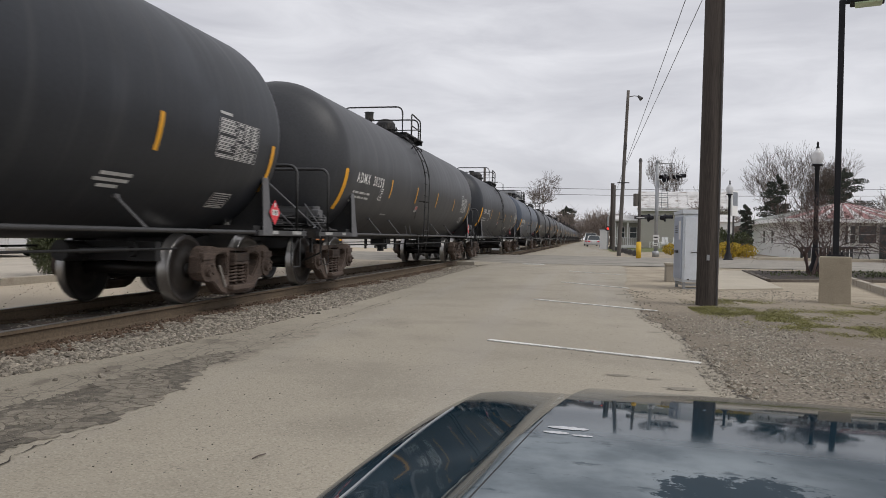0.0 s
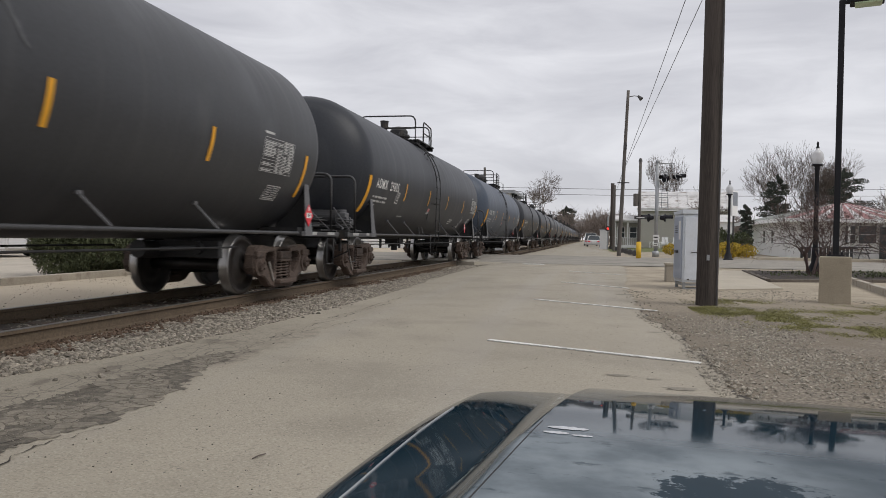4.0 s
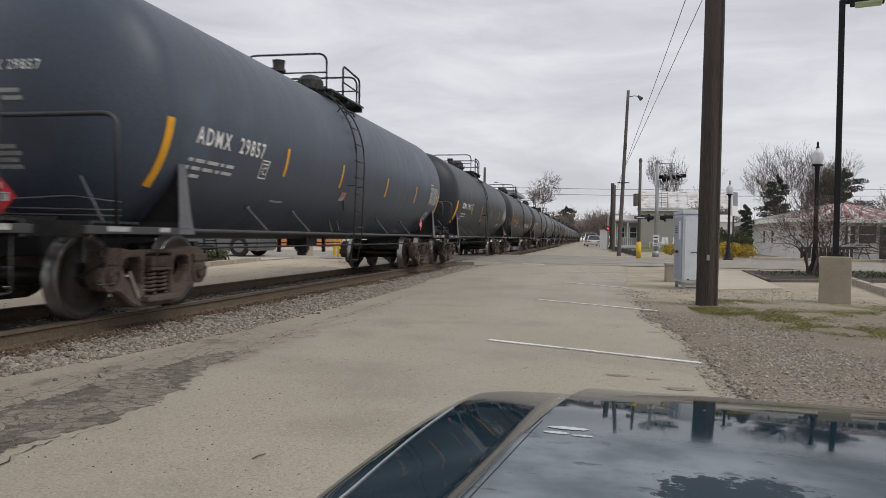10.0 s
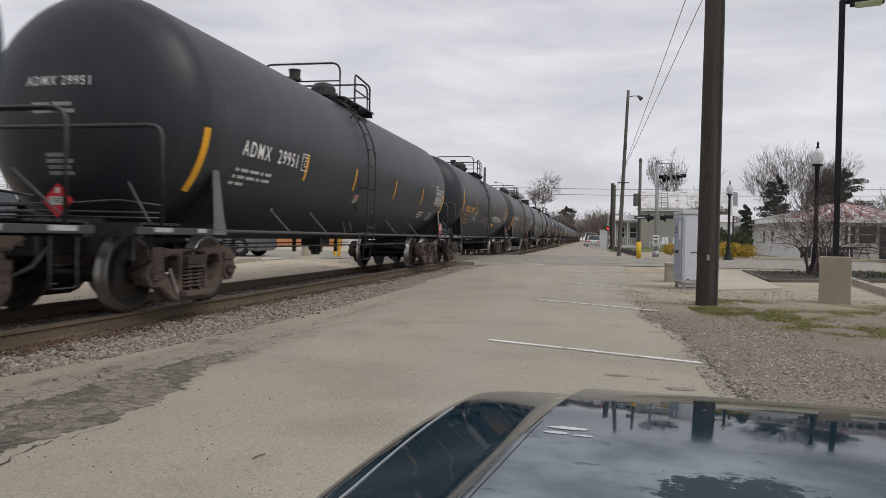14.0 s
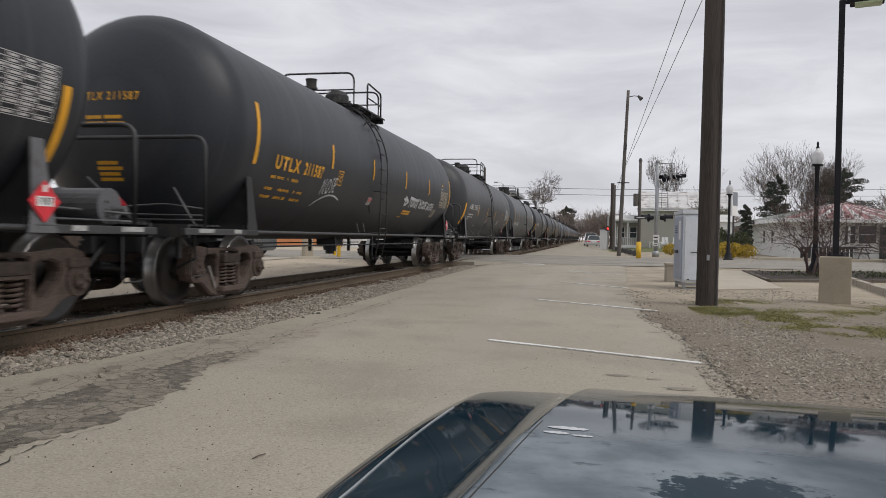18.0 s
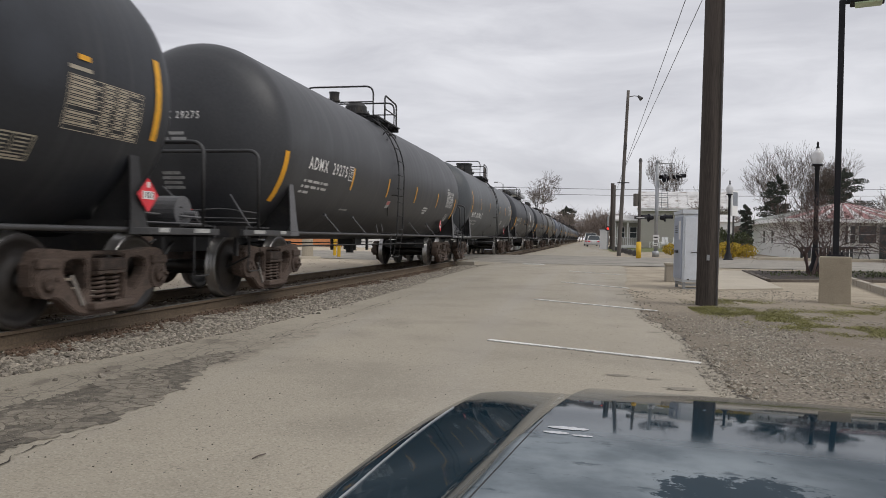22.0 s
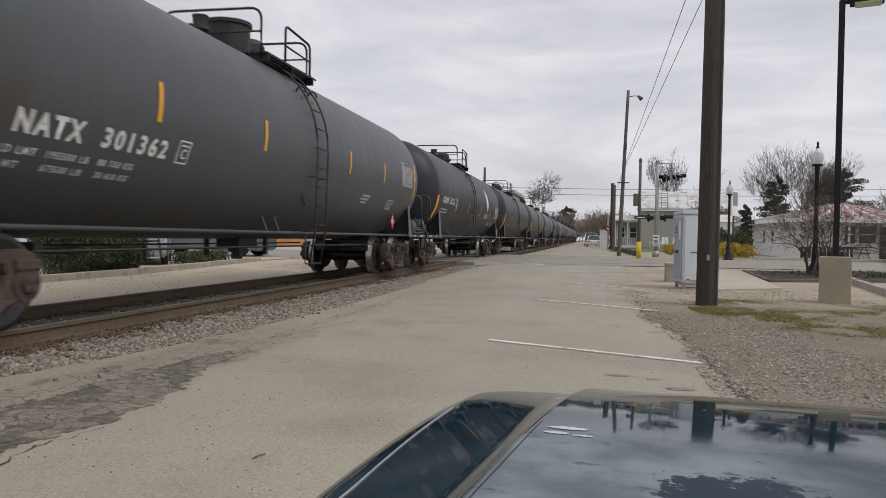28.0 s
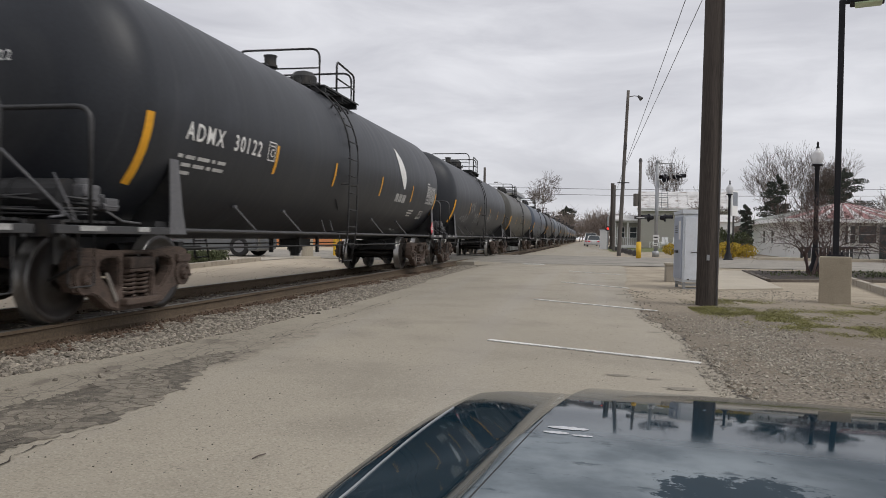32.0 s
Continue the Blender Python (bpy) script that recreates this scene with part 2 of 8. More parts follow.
def asphalt_material():
    """Pale worn asphalt: grain, tyre-polished bands along the street, and a crazed strip along the ballast."""
    m = material("old_asphalt", (0.335, 0.300, 0.238), 0.9, vary=0.14, scale=0.45, fine=70, bump=0.5, tint=(0.278, 0.249, 0.198), tint_at=0.5)
    nt = m.node_tree
    n, l = nt.nodes, nt.links
    b = n["Principled BSDF"]
    colour = b.inputs["Base Color"].links[0].from_socket
    tc, sep = n.new("ShaderNodeTexCoord"), n.new("ShaderNodeSeparateXYZ")
    l.new(tc.outputs["Object"], sep.inputs[0])

    def math_node(op, a, c):
        k = n.new("ShaderNodeMath")
        k.operation = op
        for i, v in enumerate((a, c)):
            if isinstance(v, (int, float)):
                k.inputs[i].default_value = v
            elif v is not None:
                l.new(v, k.inputs[i])
        return k.outputs[0]

    def blend(fac, colour_a, rgb):
        mx = n.new("ShaderNodeMix")
        mx.data_type = "RGBA"
        l.new(fac, mx.inputs["Factor"])
        l.new(colour_a, mx.inputs["A"])
        mx.inputs["B"].default_value = (*rgb, 1)
        return mx.outputs["Result"]

    def remap(v, a, c, d=0.0, e=1.0):
        k = n.new("ShaderNodeMapRange")
        k.interpolation_type = "SMOOTHSTEP"
        for name, val in (("From Min", a), ("From Max", c), ("To Min", d), ("To Max", e)):
            k.inputs[name].default_value = val
        l.new(v, k.inputs["Value"])
        return k.outputs["Result"]

    # coarse aggregate specks
    speck = n.new("ShaderNodeTexVoronoi")
    speck.inputs["Scale"].default_value = 95
    l.new(tc.outputs["Object"], speck.inputs["Vector"])
    colour = blend(remap(speck.outputs["Distance"], 0.16, 0.05, 0, 0.35), colour, (0.45, 0.42, 0.36))
    grain = n.new("ShaderNodeTexVoronoi")
    grain.inputs["Scale"].default_value = 80
    l.new(tc.outputs["Object"], grain.inputs["Vector"])
    gs = n.new("ShaderNodeSeparateColor")
    l.new(grain.outputs["Color"], gs.inputs[0])
    colour = blend(remap(gs.outputs[0], 0.66, 1.0, 0, 0.45), colour, (0.185, 0.165, 0.133))
    colour = blend(remap(gs.outputs[1], 0.70, 1.0, 0, 0.4), colour, (0.45, 0.41, 0.34))
    pit = n.new("ShaderNodeTexNoise")
    pit.inputs["Scale"].default_value, pit.inputs["Detail"].default_value = 34, 2
    l.new(tc.outputs["Object"], pit.inputs["Vector"])
    colour = blend(remap(pit.outputs["Fac"], 0.71, 0.74, 0, 0.7), colour, (0.085, 0.075, 0.068))
    # crazed strip: its border wanders
    wob = n.new("ShaderNodeTexNoise")
    wob.inputs["Scale"].default_value, wob.inputs["Detail"].default_value = 1.1, 6
    l.new(tc.outputs["Object"], wob.inputs["Vector"])
    xw = math_node("ADD", sep.outputs["X"], math_node("MULTIPLY", math_node("SUBTRACT", wob.outputs["Fac"], 0.5), 0.9))
    zone = math_node("MULTIPLY", remap(xw, 3.02, 2.90), remap(xw, 1.95, 2.12))
    zone = math_node("MULTIPLY", zone, remap(sep.outputs["Y"], 9.5, 6.5))
    warp = n.new("ShaderNodeMix")
    warp.data_type = "VECTOR"
    warp.inputs["Factor"].default_value = 0.13
    wn2 = n.new("ShaderNodeTexNoise")
    wn2.inputs["Scale"].default_value, wn2.inputs["Detail"].default_value = 4.0, 5
    l.new(tc.outputs["Object"], wn2.inputs["Vector"])
    l.new(tc.outputs["Object"], warp.inputs["A"])
    l.new(wn2.outputs["Color"], warp.inputs["B"])
    squeeze = n.new("ShaderNodeMapping")
    squeeze.inputs["Scale"].default_value = (1.0, 0.6, 1.0)
    l.new(warp.outputs["Result"], squeeze.inputs["Vector"])
    colour = blend(math_node("MULTIPLY", zone, 0.3), colour, (0.19, 0.165, 0.13))
    for sc, wide, amount in ((9.0, 0.035, 0.55), (3.4, 0.02, 0.7)):
        v = n.new("ShaderNodeTexVoronoi")
        v.feature = "DISTANCE_TO_EDGE"
        v.inputs["Scale"].default_value = sc
        l.new(squeeze.outputs["Vector"], v.inputs["Vector"])
        line = remap(v.outputs["Distance"], wide, wide * 0.2)
        fac = math_node("MULTIPLY", line, zone)
        colour = blend(math_node("MULTIPLY", fac, amount), colour, (0.07, 0.06, 0.05))
    crumble = n.new("ShaderNodeTexNoise")
    crumble.inputs["Scale"].default_value, crumble.inputs["Detail"].default_value = 2.6, 6
    l.new(tc.outputs["Object"], crumble.inputs["Vector"])
    worn = math_node("MULTIPLY", zone, remap(crumble.outputs["Fac"], 0.56, 0.66, 0, 0.6))
    colour = blend(worn, colour, (0.12, 0.102, 0.083))
    # faint polished wheel paths
    band = n.new("ShaderNodeTexNoise")
    band.inputs["Scale"].default_value = 1.0
    mp = n.new("ShaderNodeMapping")
    mp.inputs["Scale"].default_value = (1.1, 0.04, 1)
    l.new(tc.outputs["Object"], mp.inputs["Vector"])
    l.new(mp.outputs["Vector"], band.inputs["Vector"])
    colour = blend(remap(band.outputs["Fac"], 0.5, 0.66, 0, 0.35), colour, (0.36, 0.335, 0.30))
    l.new(colour, b.inputs["Base Color"])
    return m


def hood_paint():
    """Dark blue clear-coated paint under a dusty film whose pale tone also paints in reflected sky; a ragged patch of
    it is left dark.
    """
    m = material("car_paint_blue_black", (0.007, 0.024, 0.038), 0.06, vary=0.1, scale=2, bump=0)
    nt = m.node_tree
    n, l = nt.nodes, nt.links
    b = n["Principled BSDF"]
    b.inputs["IOR"].default_value = 1.17
    old = b.inputs["Base Color"].links[0].from_socket
    tc, sep = n.new("ShaderNodeTexCoord"), n.new("ShaderNodeSeparateXYZ")
    l.new(tc.outputs["Object"], sep.inputs[0])

    def noisy(scale, detail, rough, squash):
        mp, t = n.new("ShaderNodeMapping"), n.new("ShaderNodeTexNoise")
        mp.inputs["Scale"].default_value = (1, squash, 1)
        l.new(tc.outputs["Object"], mp.inputs["Vector"])
        t.inputs["Scale"].default_value, t.inputs["Detail"].default_value, t.inputs["Roughness"].default_value = scale, detail, rough
        l.new(mp.outputs["Vector"], t.inputs["Vector"])
        return t.outputs["Fac"]

    def calc(op, a, c):
        k = n.new("ShaderNodeMath")
        k.operation = op
        for i, v in enumerate((a, c)):
            if isinstance(v, (int, float)):
                k.inputs[i].default_value = v
            else:
                l.new(v, k.inputs[i])
        return k.outputs[0]

    def ramp_of(v, a, c, d=0.0, e=1.0):
        k = n.new("ShaderNodeMapRange")
        k.interpolation_type = "SMOOTHSTEP"
        for name, val in (("From Min", a), ("From Max", c), ("To Min", d), ("To Max", e)):
            k.inputs[name].default_value = val
        l.new(v, k.inputs["Value"])
        return k.outputs["Result"]

    # the dark patch, left without film: an ellipse with a frayed rim
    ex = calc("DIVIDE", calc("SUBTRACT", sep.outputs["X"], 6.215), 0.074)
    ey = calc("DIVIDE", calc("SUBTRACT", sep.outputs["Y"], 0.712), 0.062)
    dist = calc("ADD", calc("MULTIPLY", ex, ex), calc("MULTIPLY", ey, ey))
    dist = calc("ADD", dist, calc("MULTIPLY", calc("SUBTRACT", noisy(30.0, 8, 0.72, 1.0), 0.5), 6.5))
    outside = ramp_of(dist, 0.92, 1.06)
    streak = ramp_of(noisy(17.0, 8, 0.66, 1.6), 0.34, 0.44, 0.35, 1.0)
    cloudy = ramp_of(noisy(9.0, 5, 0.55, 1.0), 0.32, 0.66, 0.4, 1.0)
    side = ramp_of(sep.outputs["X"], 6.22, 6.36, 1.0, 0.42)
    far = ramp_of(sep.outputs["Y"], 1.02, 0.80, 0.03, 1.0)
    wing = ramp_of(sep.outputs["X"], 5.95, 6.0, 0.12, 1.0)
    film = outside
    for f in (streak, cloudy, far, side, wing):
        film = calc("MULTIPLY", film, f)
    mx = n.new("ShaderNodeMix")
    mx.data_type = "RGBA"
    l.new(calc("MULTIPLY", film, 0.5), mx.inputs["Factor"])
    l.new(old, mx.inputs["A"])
    # pale blue-grey holds the dust and the sky's reflection together
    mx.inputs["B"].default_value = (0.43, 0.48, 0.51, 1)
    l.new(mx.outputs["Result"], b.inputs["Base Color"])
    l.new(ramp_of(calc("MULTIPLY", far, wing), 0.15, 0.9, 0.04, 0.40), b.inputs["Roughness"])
    return m


M_asphalt = asphalt_material()
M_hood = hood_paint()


# ---------------------------------------------------------------- mesh helpers
def mesh_of(bm, mat, smooth=False):
    bmesh.ops.recalc_face_normals(bm, faces=bm.faces)
    me = bpy.data.meshes.new("mesh")
    bm.to_mesh(me)
    bm.free()
    for mm in (mat if isinstance(mat, (list, tuple)) else [mat]):
        me.materials.append(mm)
    if smooth:
        for p in me.polygons:
            p.use_smooth = True
    return me


def part(name, bm, mat, parent=None, label="", at=None, smooth=False):
    """One mesh object, from a bmesh or a mesh, under a thing or a part."""
    me = bm if isinstance(bm, bpy.types.Mesh) else mesh_of(bm, mat, smooth)
    ob = new(name, me)
    if parent is not None:
        ob.parent = parent
    if at is not None:
        ob.matrix_basis = at
    if label:
        tagged(ob, label)
    return ob


def thing(name, label, category, at, group="", kind=""):
    ob = new(name)
    ob.matrix_basis = at
    return tagged(ob, label, category, group, kind)


def faces_of(verts):
    return {f for v in verts for f in v.link_faces}


def bx(bm, c, s, rot=None, mi=0):
    m = Matrix.Translation(c) @ (rot or Matrix.Identity(4)) @ Matrix.Diagonal((*s, 1))
    g = bmesh.ops.create_cube(bm, size=1, matrix=m)
    if mi:
        for f in faces_of(g["verts"]):
            f.material_index = mi
    return g["verts"]


def soft_bx(bm, c, s, r=0.01, rot=None, seg=2):
    vs = bx(bm, c, s, rot)
    es = {e for v in vs for e in v.link_edges}
    bmesh.ops.bevel(bm, geom=list(es), offset=r, segments=seg, profile=0.6, affect="EDGES")


def cy(bm, a, b, r, r2=None, seg=14, caps=True, mi=0):
    a, b = Vector(a), Vector(b)
    d = b - a
    m = Matrix.Translation((a + b) / 2) @ d.to_track_quat("Z", "Y").to_matrix().to_4x4()
    g = bmesh.ops.create_cone(bm, cap_ends=caps, segments=seg, radius1=r, radius2=r if r2 is None else r2, depth=d.length, matrix=m)
    if mi:
        for f in faces_of(g["verts"]):
            f.material_index = mi


def tube(bm, pts, r, seg=7, closed=False):
    pts = [Vector(p) for p in pts]
    rings = []
    k = len(pts)
    for i, p in enumerate(pts):
        t = (pts[(i + 1) % k] - pts[i - 1]) if closed else (pts[min(i + 1, k - 1)] - pts[max(i - 1, 0)])
        q = t.to_track_quat("Z", "Y")
        rings.append([bm.verts.new(p + q @ Vector((r * math.cos(a), r * math.sin(a), 0))) for a in (2 * math.pi * j / seg for j in range(seg))])
    for i in range(k if closed else k - 1):
        for j in range(seg):
            bm.faces.new((rings[i][j], rings[i][(j + 1) % seg], rings[(i + 1) % k][(j + 1) % seg], rings[(i + 1) % k][j]))
    if not closed:
        bm.faces.new(rings[0][::-1])
        bm.faces.new(rings[-1])


def bend(pts, r=0.12, n=5):
    """Round the corners of a path."""
    pts = [Vector(p) for p in pts]
    out = [pts[0]]
    for a, b, c in zip(pts, pts[1:], pts[2:]):
        p, q = b + (a - b).normalized() * r, b + (c - b).normalized() * r
        for i in range(n + 1):
            t = i / n
            out.append(p * (1 - t) ** 2 + b * 2 * t * (1 - t) + q * t * t)
    return out + [pts[-1]]


def prism(bm, outline, x0, x1, mi=0):
    """An outline of (y, z) points, thick from x0 to x1."""
    a = [bm.verts.new((x0, y, z)) for y, z in outline]
    b = [bm.verts.new((x1, y, z)) for y, z in outline]
    fs = [bm.faces.new(a), bm.faces.new(b[::-1])]
    for i in range(len(a)):
        j = (i + 1) % len(a)
        fs.append(bm.faces.new((a[i], b[i], b[j], a[j])))
    for f in fs:
        f.material_index = mi


def lathe(profile, axis="z", seg=32, mats=None):
    """A body turned from (along, radius) points; mats gives a material index for each band."""
    vs, fs, mi = [], [], []
    for h, r in profile:
        for j in range(seg):
            a = 2 * math.pi * j / seg
            p = (r * math.cos(a), r * math.sin(a), h)
            vs.append(p if axis == "z" else ((p[0], h, p[1]) if axis == "y" else (h, p[0], p[1])))
    for i in range(len(profile) - 1):
        for j in range(seg):
            k = (j + 1) % seg
            fs.append((i * seg + j, i * seg + k, (i + 1) * seg + k, (i + 1) * seg + j))
            mi.append(mats[i] if mats else 0)
    me = bpy.data.meshes.new("turned")
    me.from_pydata(vs, [], fs)
    me.polygons.foreach_set("material_index", mi)
    bm = bmesh.new()
    bm.from_mesh(me)
    bmesh.ops.remove_doubles(bm, verts=bm.verts, dist=1e-5)
    bmesh.ops.recalc_face_normals(bm, faces=bm.faces)
    bm.to_mesh(me)
    bm.free()
    for p in me.polygons:
        p.use_smooth = True
    return me


def with_mats(me, *mats):
    for m in mats:
        me.materials.append(m)
    return me


def sm(a, b, t):
    u = min(1.0, max(0.0, (t - a) / (b - a)))
    return u * u * (3 - 2 * u)


def height(x, y):
    """The lie of the land: the street climbs a little to the level of the crossing."""
    rise = sm(10, 38, y)
    z = 0.2 * rise
    z += 0.05 * sm(7.5, 10, x) * (1 - rise) + 0.1 * sm(-2.2, -4.0, x) * (1 - rise)
    z += 0.25 * sm(52, 78, y) * sm(7.5, 12, x)
    if not 29.0 < y < 42.0:
        z *= sm(1.6, 2.5, abs(x))
    return z


def sheet(name, xs, ys, mat, lift=0.0, inside=None, fall=0.0, wave=None):
    """A sheet on the land over a grid of xs and ys; wave moves its edge points."""
    vs, fs, index = [], [], {}
    for i, x in enumerate(xs):
        for j, y in enumerate(ys):
            px, py = (x, y) if wave is None else wave(i, j, x, y)
            index[i, j] = len(vs)
            vs.append((px, py, height(px, py) + lift))
    for i in range(len(xs) - 1):
        for j in range(len(ys) - 1):
            fs.append((index[i, j], index[i + 1, j], index[i + 1, j + 1], index[i, j + 1]))
    me = bpy.data.meshes.new(name)
    me.from_pydata(vs, [], fs)
    me.materials.append(mat)
    for p in me.polygons:
        p.use_smooth = True
    return new(name, me)


G = (1 + 5 ** 0.5) / 2
ICO_V = [Vector(v).normalized() for v in ((-1, G, 0), (1, G, 0), (-1, -G, 0), (1, -G, 0), (0, -1, G), (0, 1, G), (0, -1, -G), (0, 1, -G), (G, 0, -1), (G, 0, 1), (-G, 0, -1), (-G, 0, 1))]
ICO_F = [(a, b, c) for a, b, c in itertools.combinations(range(12), 3) if all((ICO_V[p] - ICO_V[q]).length < 1.1 for p, q in ((a, b), (b, c), (a, c)))]


def stones(name, spots, mat, seed, label, category, z_of=None, parent=None, round_ones=False):
    """Many small broken stones as one object: (x, y, z, size) each."""
    rng = random.Random(seed)
    base = [(1, 0, 0), (-1, 0, 0), (0, 1, 0), (0, -1, 0), (0, 0, 1), (0, 0, -1)]
    tri = [(0, 2, 4), (2, 1, 4), (1, 3, 4), (3, 0, 4), (2, 0, 5), (1, 2, 5), (3, 1, 5), (0, 3, 5)]
    low, high = 0.55, 1.2
    if round_ones:
        base, tri, low, high = ICO_V, ICO_F, 0.55, 1.2
    vs, fs = [], []
    for x, y, z, s in spots:
        e = Euler((rng.uniform(0, 6), rng.uniform(0, 6), rng.uniform(0, 6))).to_matrix()
        k = len(vs)
        for b in base:
            w = rng.uniform(low, high) * s
            q = e @ (Vector(b) * w)
            vs.append((x + q.x, y + q.y, z + q.z * 0.75))
        fs += [(a + k, b + k, c + k) for a, b, c in tri]
    me = bpy.data.meshes.new(name)
    me.from_pydata(vs, [], fs)
    me.materials.append(mat)
    ob = new(name, me)
    if parent is not None:
        ob.parent = parent
    return tagged(ob, label, category, kind="stuff")


def island_tones(m, amount=0.35):
    """Give every loose piece of a joined mesh its own tone."""
    nt = m.node_tree
    n, l = nt.nodes, nt.links
    b = n["Principled BSDF"]
    old = b.inputs["Base Color"].links[0].from_socket
    g, mr, hs = n.new("ShaderNodeNewGeometry"), n.new("ShaderNodeMapRange"), n.new("ShaderNodeHueSaturation")
    mr.inputs["To Min"].default_value, mr.inputs["To Max"].default_value = 1 - amount, 1 + amount
    l.new(g.outputs["Random Per Island"], mr.inputs["Value"])
    l.new(mr.outputs["Result"], hs.inputs["Value"])
    l.new(old, hs.inputs["Color"])
    l.new(hs.outputs["Color"], b.inputs["Base Color"])


island_tones(M_stone, 0.5)
for mm in (M_verge, M_leaf, M_pine, M_grass, M_forsythia):
    island_tones(mm)


def spread(a, b, n, power=1.0):
    return [a + (b - a) * (i / n) ** power for i in range(n + 1)]


# ---------------------------------------------------------------- ground, street, kerbs
NEAR_Y = spread(-14, 60, 296)
FAR_Y = [-900, -300, -100, -40] + NEAR_Y + [66, 72, 80, 95, 120, 160, 220, 320, 500, 900, 2000]
FAR_X = [-1500, -500, -200, -90, -50, -30, -20, -14] + spread(-10, 16, 104) + [18, 21, 25, 30, 40, 60, 100, 250, 600, 1500]


def verge_ground(m):
    """Grey crushed gravel near the street, with a wandering border to the tan earth."""
    nt = m.node_tree
    n, l = nt.nodes, nt.links
    b = n["Principled BSDF"]
    old = b.inputs["Base Color"].links[0].from_socket
    tc, sep, nz, ad, mr, mx, sp, rp = (n.new("ShaderNode" + k) for k in ("TexCoord", "SeparateXYZ", "TexNoise", "Math", "MapRange", "Mix", "TexNoise", "ValToRGB"))
    l.new(tc.outputs["Object"], sep.inputs[0])
    l.new(tc.outputs["Object"], nz.inputs["Vector"])
    l.new(tc.outputs["Object"], sp.inputs["Vector"])
    nz.inputs["Scale"].default_value, nz.inputs["Detail"].default_value = 0.6, 5
    sp.inputs["Scale"].default_value, sp.inputs["Detail"].default_value = 32, 4
    rp.color_ramp.elements[0].position, rp.color_ramp.elements[0].color = 0.36, (0.10, 0.083, 0.065, 1)
    rp.color_ramp.elements[1].position, rp.color_ramp.elements[1].color = 0.64, (0.29, 0.25, 0.195, 1)
    l.new(sp.outputs["Fac"], rp.inputs["Fac"])
    pt, pr, pm = (n.new("ShaderNode" + k) for k in ("TexNoise", "MapRange", "Mix"))      # patches of bare brown dirt
    l.new(tc.outputs["Object"], pt.inputs["Vector"])
    pt.inputs["Scale"].default_value, pt.inputs["Detail"].default_value = 1.1, 7
    pr.inputs["From Min"].default_value, pr.inputs["From Max"].default_value, pr.inputs["To Max"].default_value = 0.36, 0.58, 0.85
    l.new(pt.outputs["Fac"], pr.inputs["Value"])
    pm.data_type = "RGBA"
    l.new(pr.outputs["Result"], pm.inputs["Factor"])
    l.new(rp.outputs["Color"], pm.inputs["A"])
    pm.inputs["B"].default_value = (0.175, 0.143, 0.104, 1)
    ad.operation = "MULTIPLY_ADD"
    ad.inputs[1].default_value = 5.0
    l.new(nz.outputs["Fac"], ad.inputs[0])
    l.new(sep.outputs["Y"], ad.inputs[2])
    mr.interpolation_type = "SMOOTHSTEP"
    mr.inputs["From Min"].default_value, mr.inputs["From Max"].default_value = 19.5, 13.0
    l.new(ad.outputs[0], mr.inputs["Value"])
    mx.data_type = "RGBA"
    beside, both = n.new("ShaderNodeMapRange"), n.new("ShaderNodeMath")
    beside.inputs["From Min"].default_value, beside.inputs["From Max"].default_value = 2.0, 4.0
    l.new(sep.outputs["X"], beside.inputs["Value"])
    both.operation = "MULTIPLY"
    l.new(mr.outputs["Result"], both.inputs[0])
    l.new(beside.outputs["Result"], both.inputs[1])
    l.new(both.outputs[0], mx.inputs["Factor"])
    l.new(old, mx.inputs["A"])
    l.new(pm.outputs["Result"], mx.inputs["B"])
    # pale sandy dust beyond the rails
    dm, dr = n.new("ShaderNodeMix"), n.new("ShaderNodeMapRange")
    dm.data_type = "RGBA"
    dr.inputs["From Min"].default_value, dr.inputs["From Max"].default_value, dr.inputs["To Max"].default_value = -1.6, -2.4, 0.75
    l.new(sep.outputs["X"], dr.inputs["Value"])
    l.new(dr.outputs["Result"], dm.inputs["Factor"])
    l.new(mx.outputs["Result"], dm.inputs["A"])
    dm.inputs["B"].default_value = (0.47, 0.40, 0.305, 1)
    l.new(dm.outputs["Result"], b.inputs["Base Color"])


verge_ground(M_dirt)
M_cross = material("grey_asphalt", (0.265, 0.245, 0.21), 0.9, vary=0.25, scale=0.6, fine=50, bump=0.4, tint=(0.165, 0.152, 0.13), tint_at=0.55)
ground = tagged(sheet("ground", FAR_X, FAR_Y, M_dirt), "dusty tan earth and gravel ground with sparse grass", "ground", kind="structure")

rng = random.Random(4)
edge_r = [0.06 - 0.26 * sm(9.0, 11.5, y) + 0.05 * rng.uniform(-1, 1) + 0.06 * noise.noise((5, y * 1.7, 3)) + 0.06 * noise.noise((5, y * 5.0, 9)) for y in NEAR_Y]
STREET_X = [1.28, 1.7, 2.1, 2.4, 2.8, 3.3, 3.9, 4.5, 5.1, 5.8, 6.4, 6.8, 7.1]


def street_edge(i, j, x, y):
    if i == len(STREET_X) - 1:
        x += edge_r[j] + 0.38 * sm(16, 28, y)
    return x, y


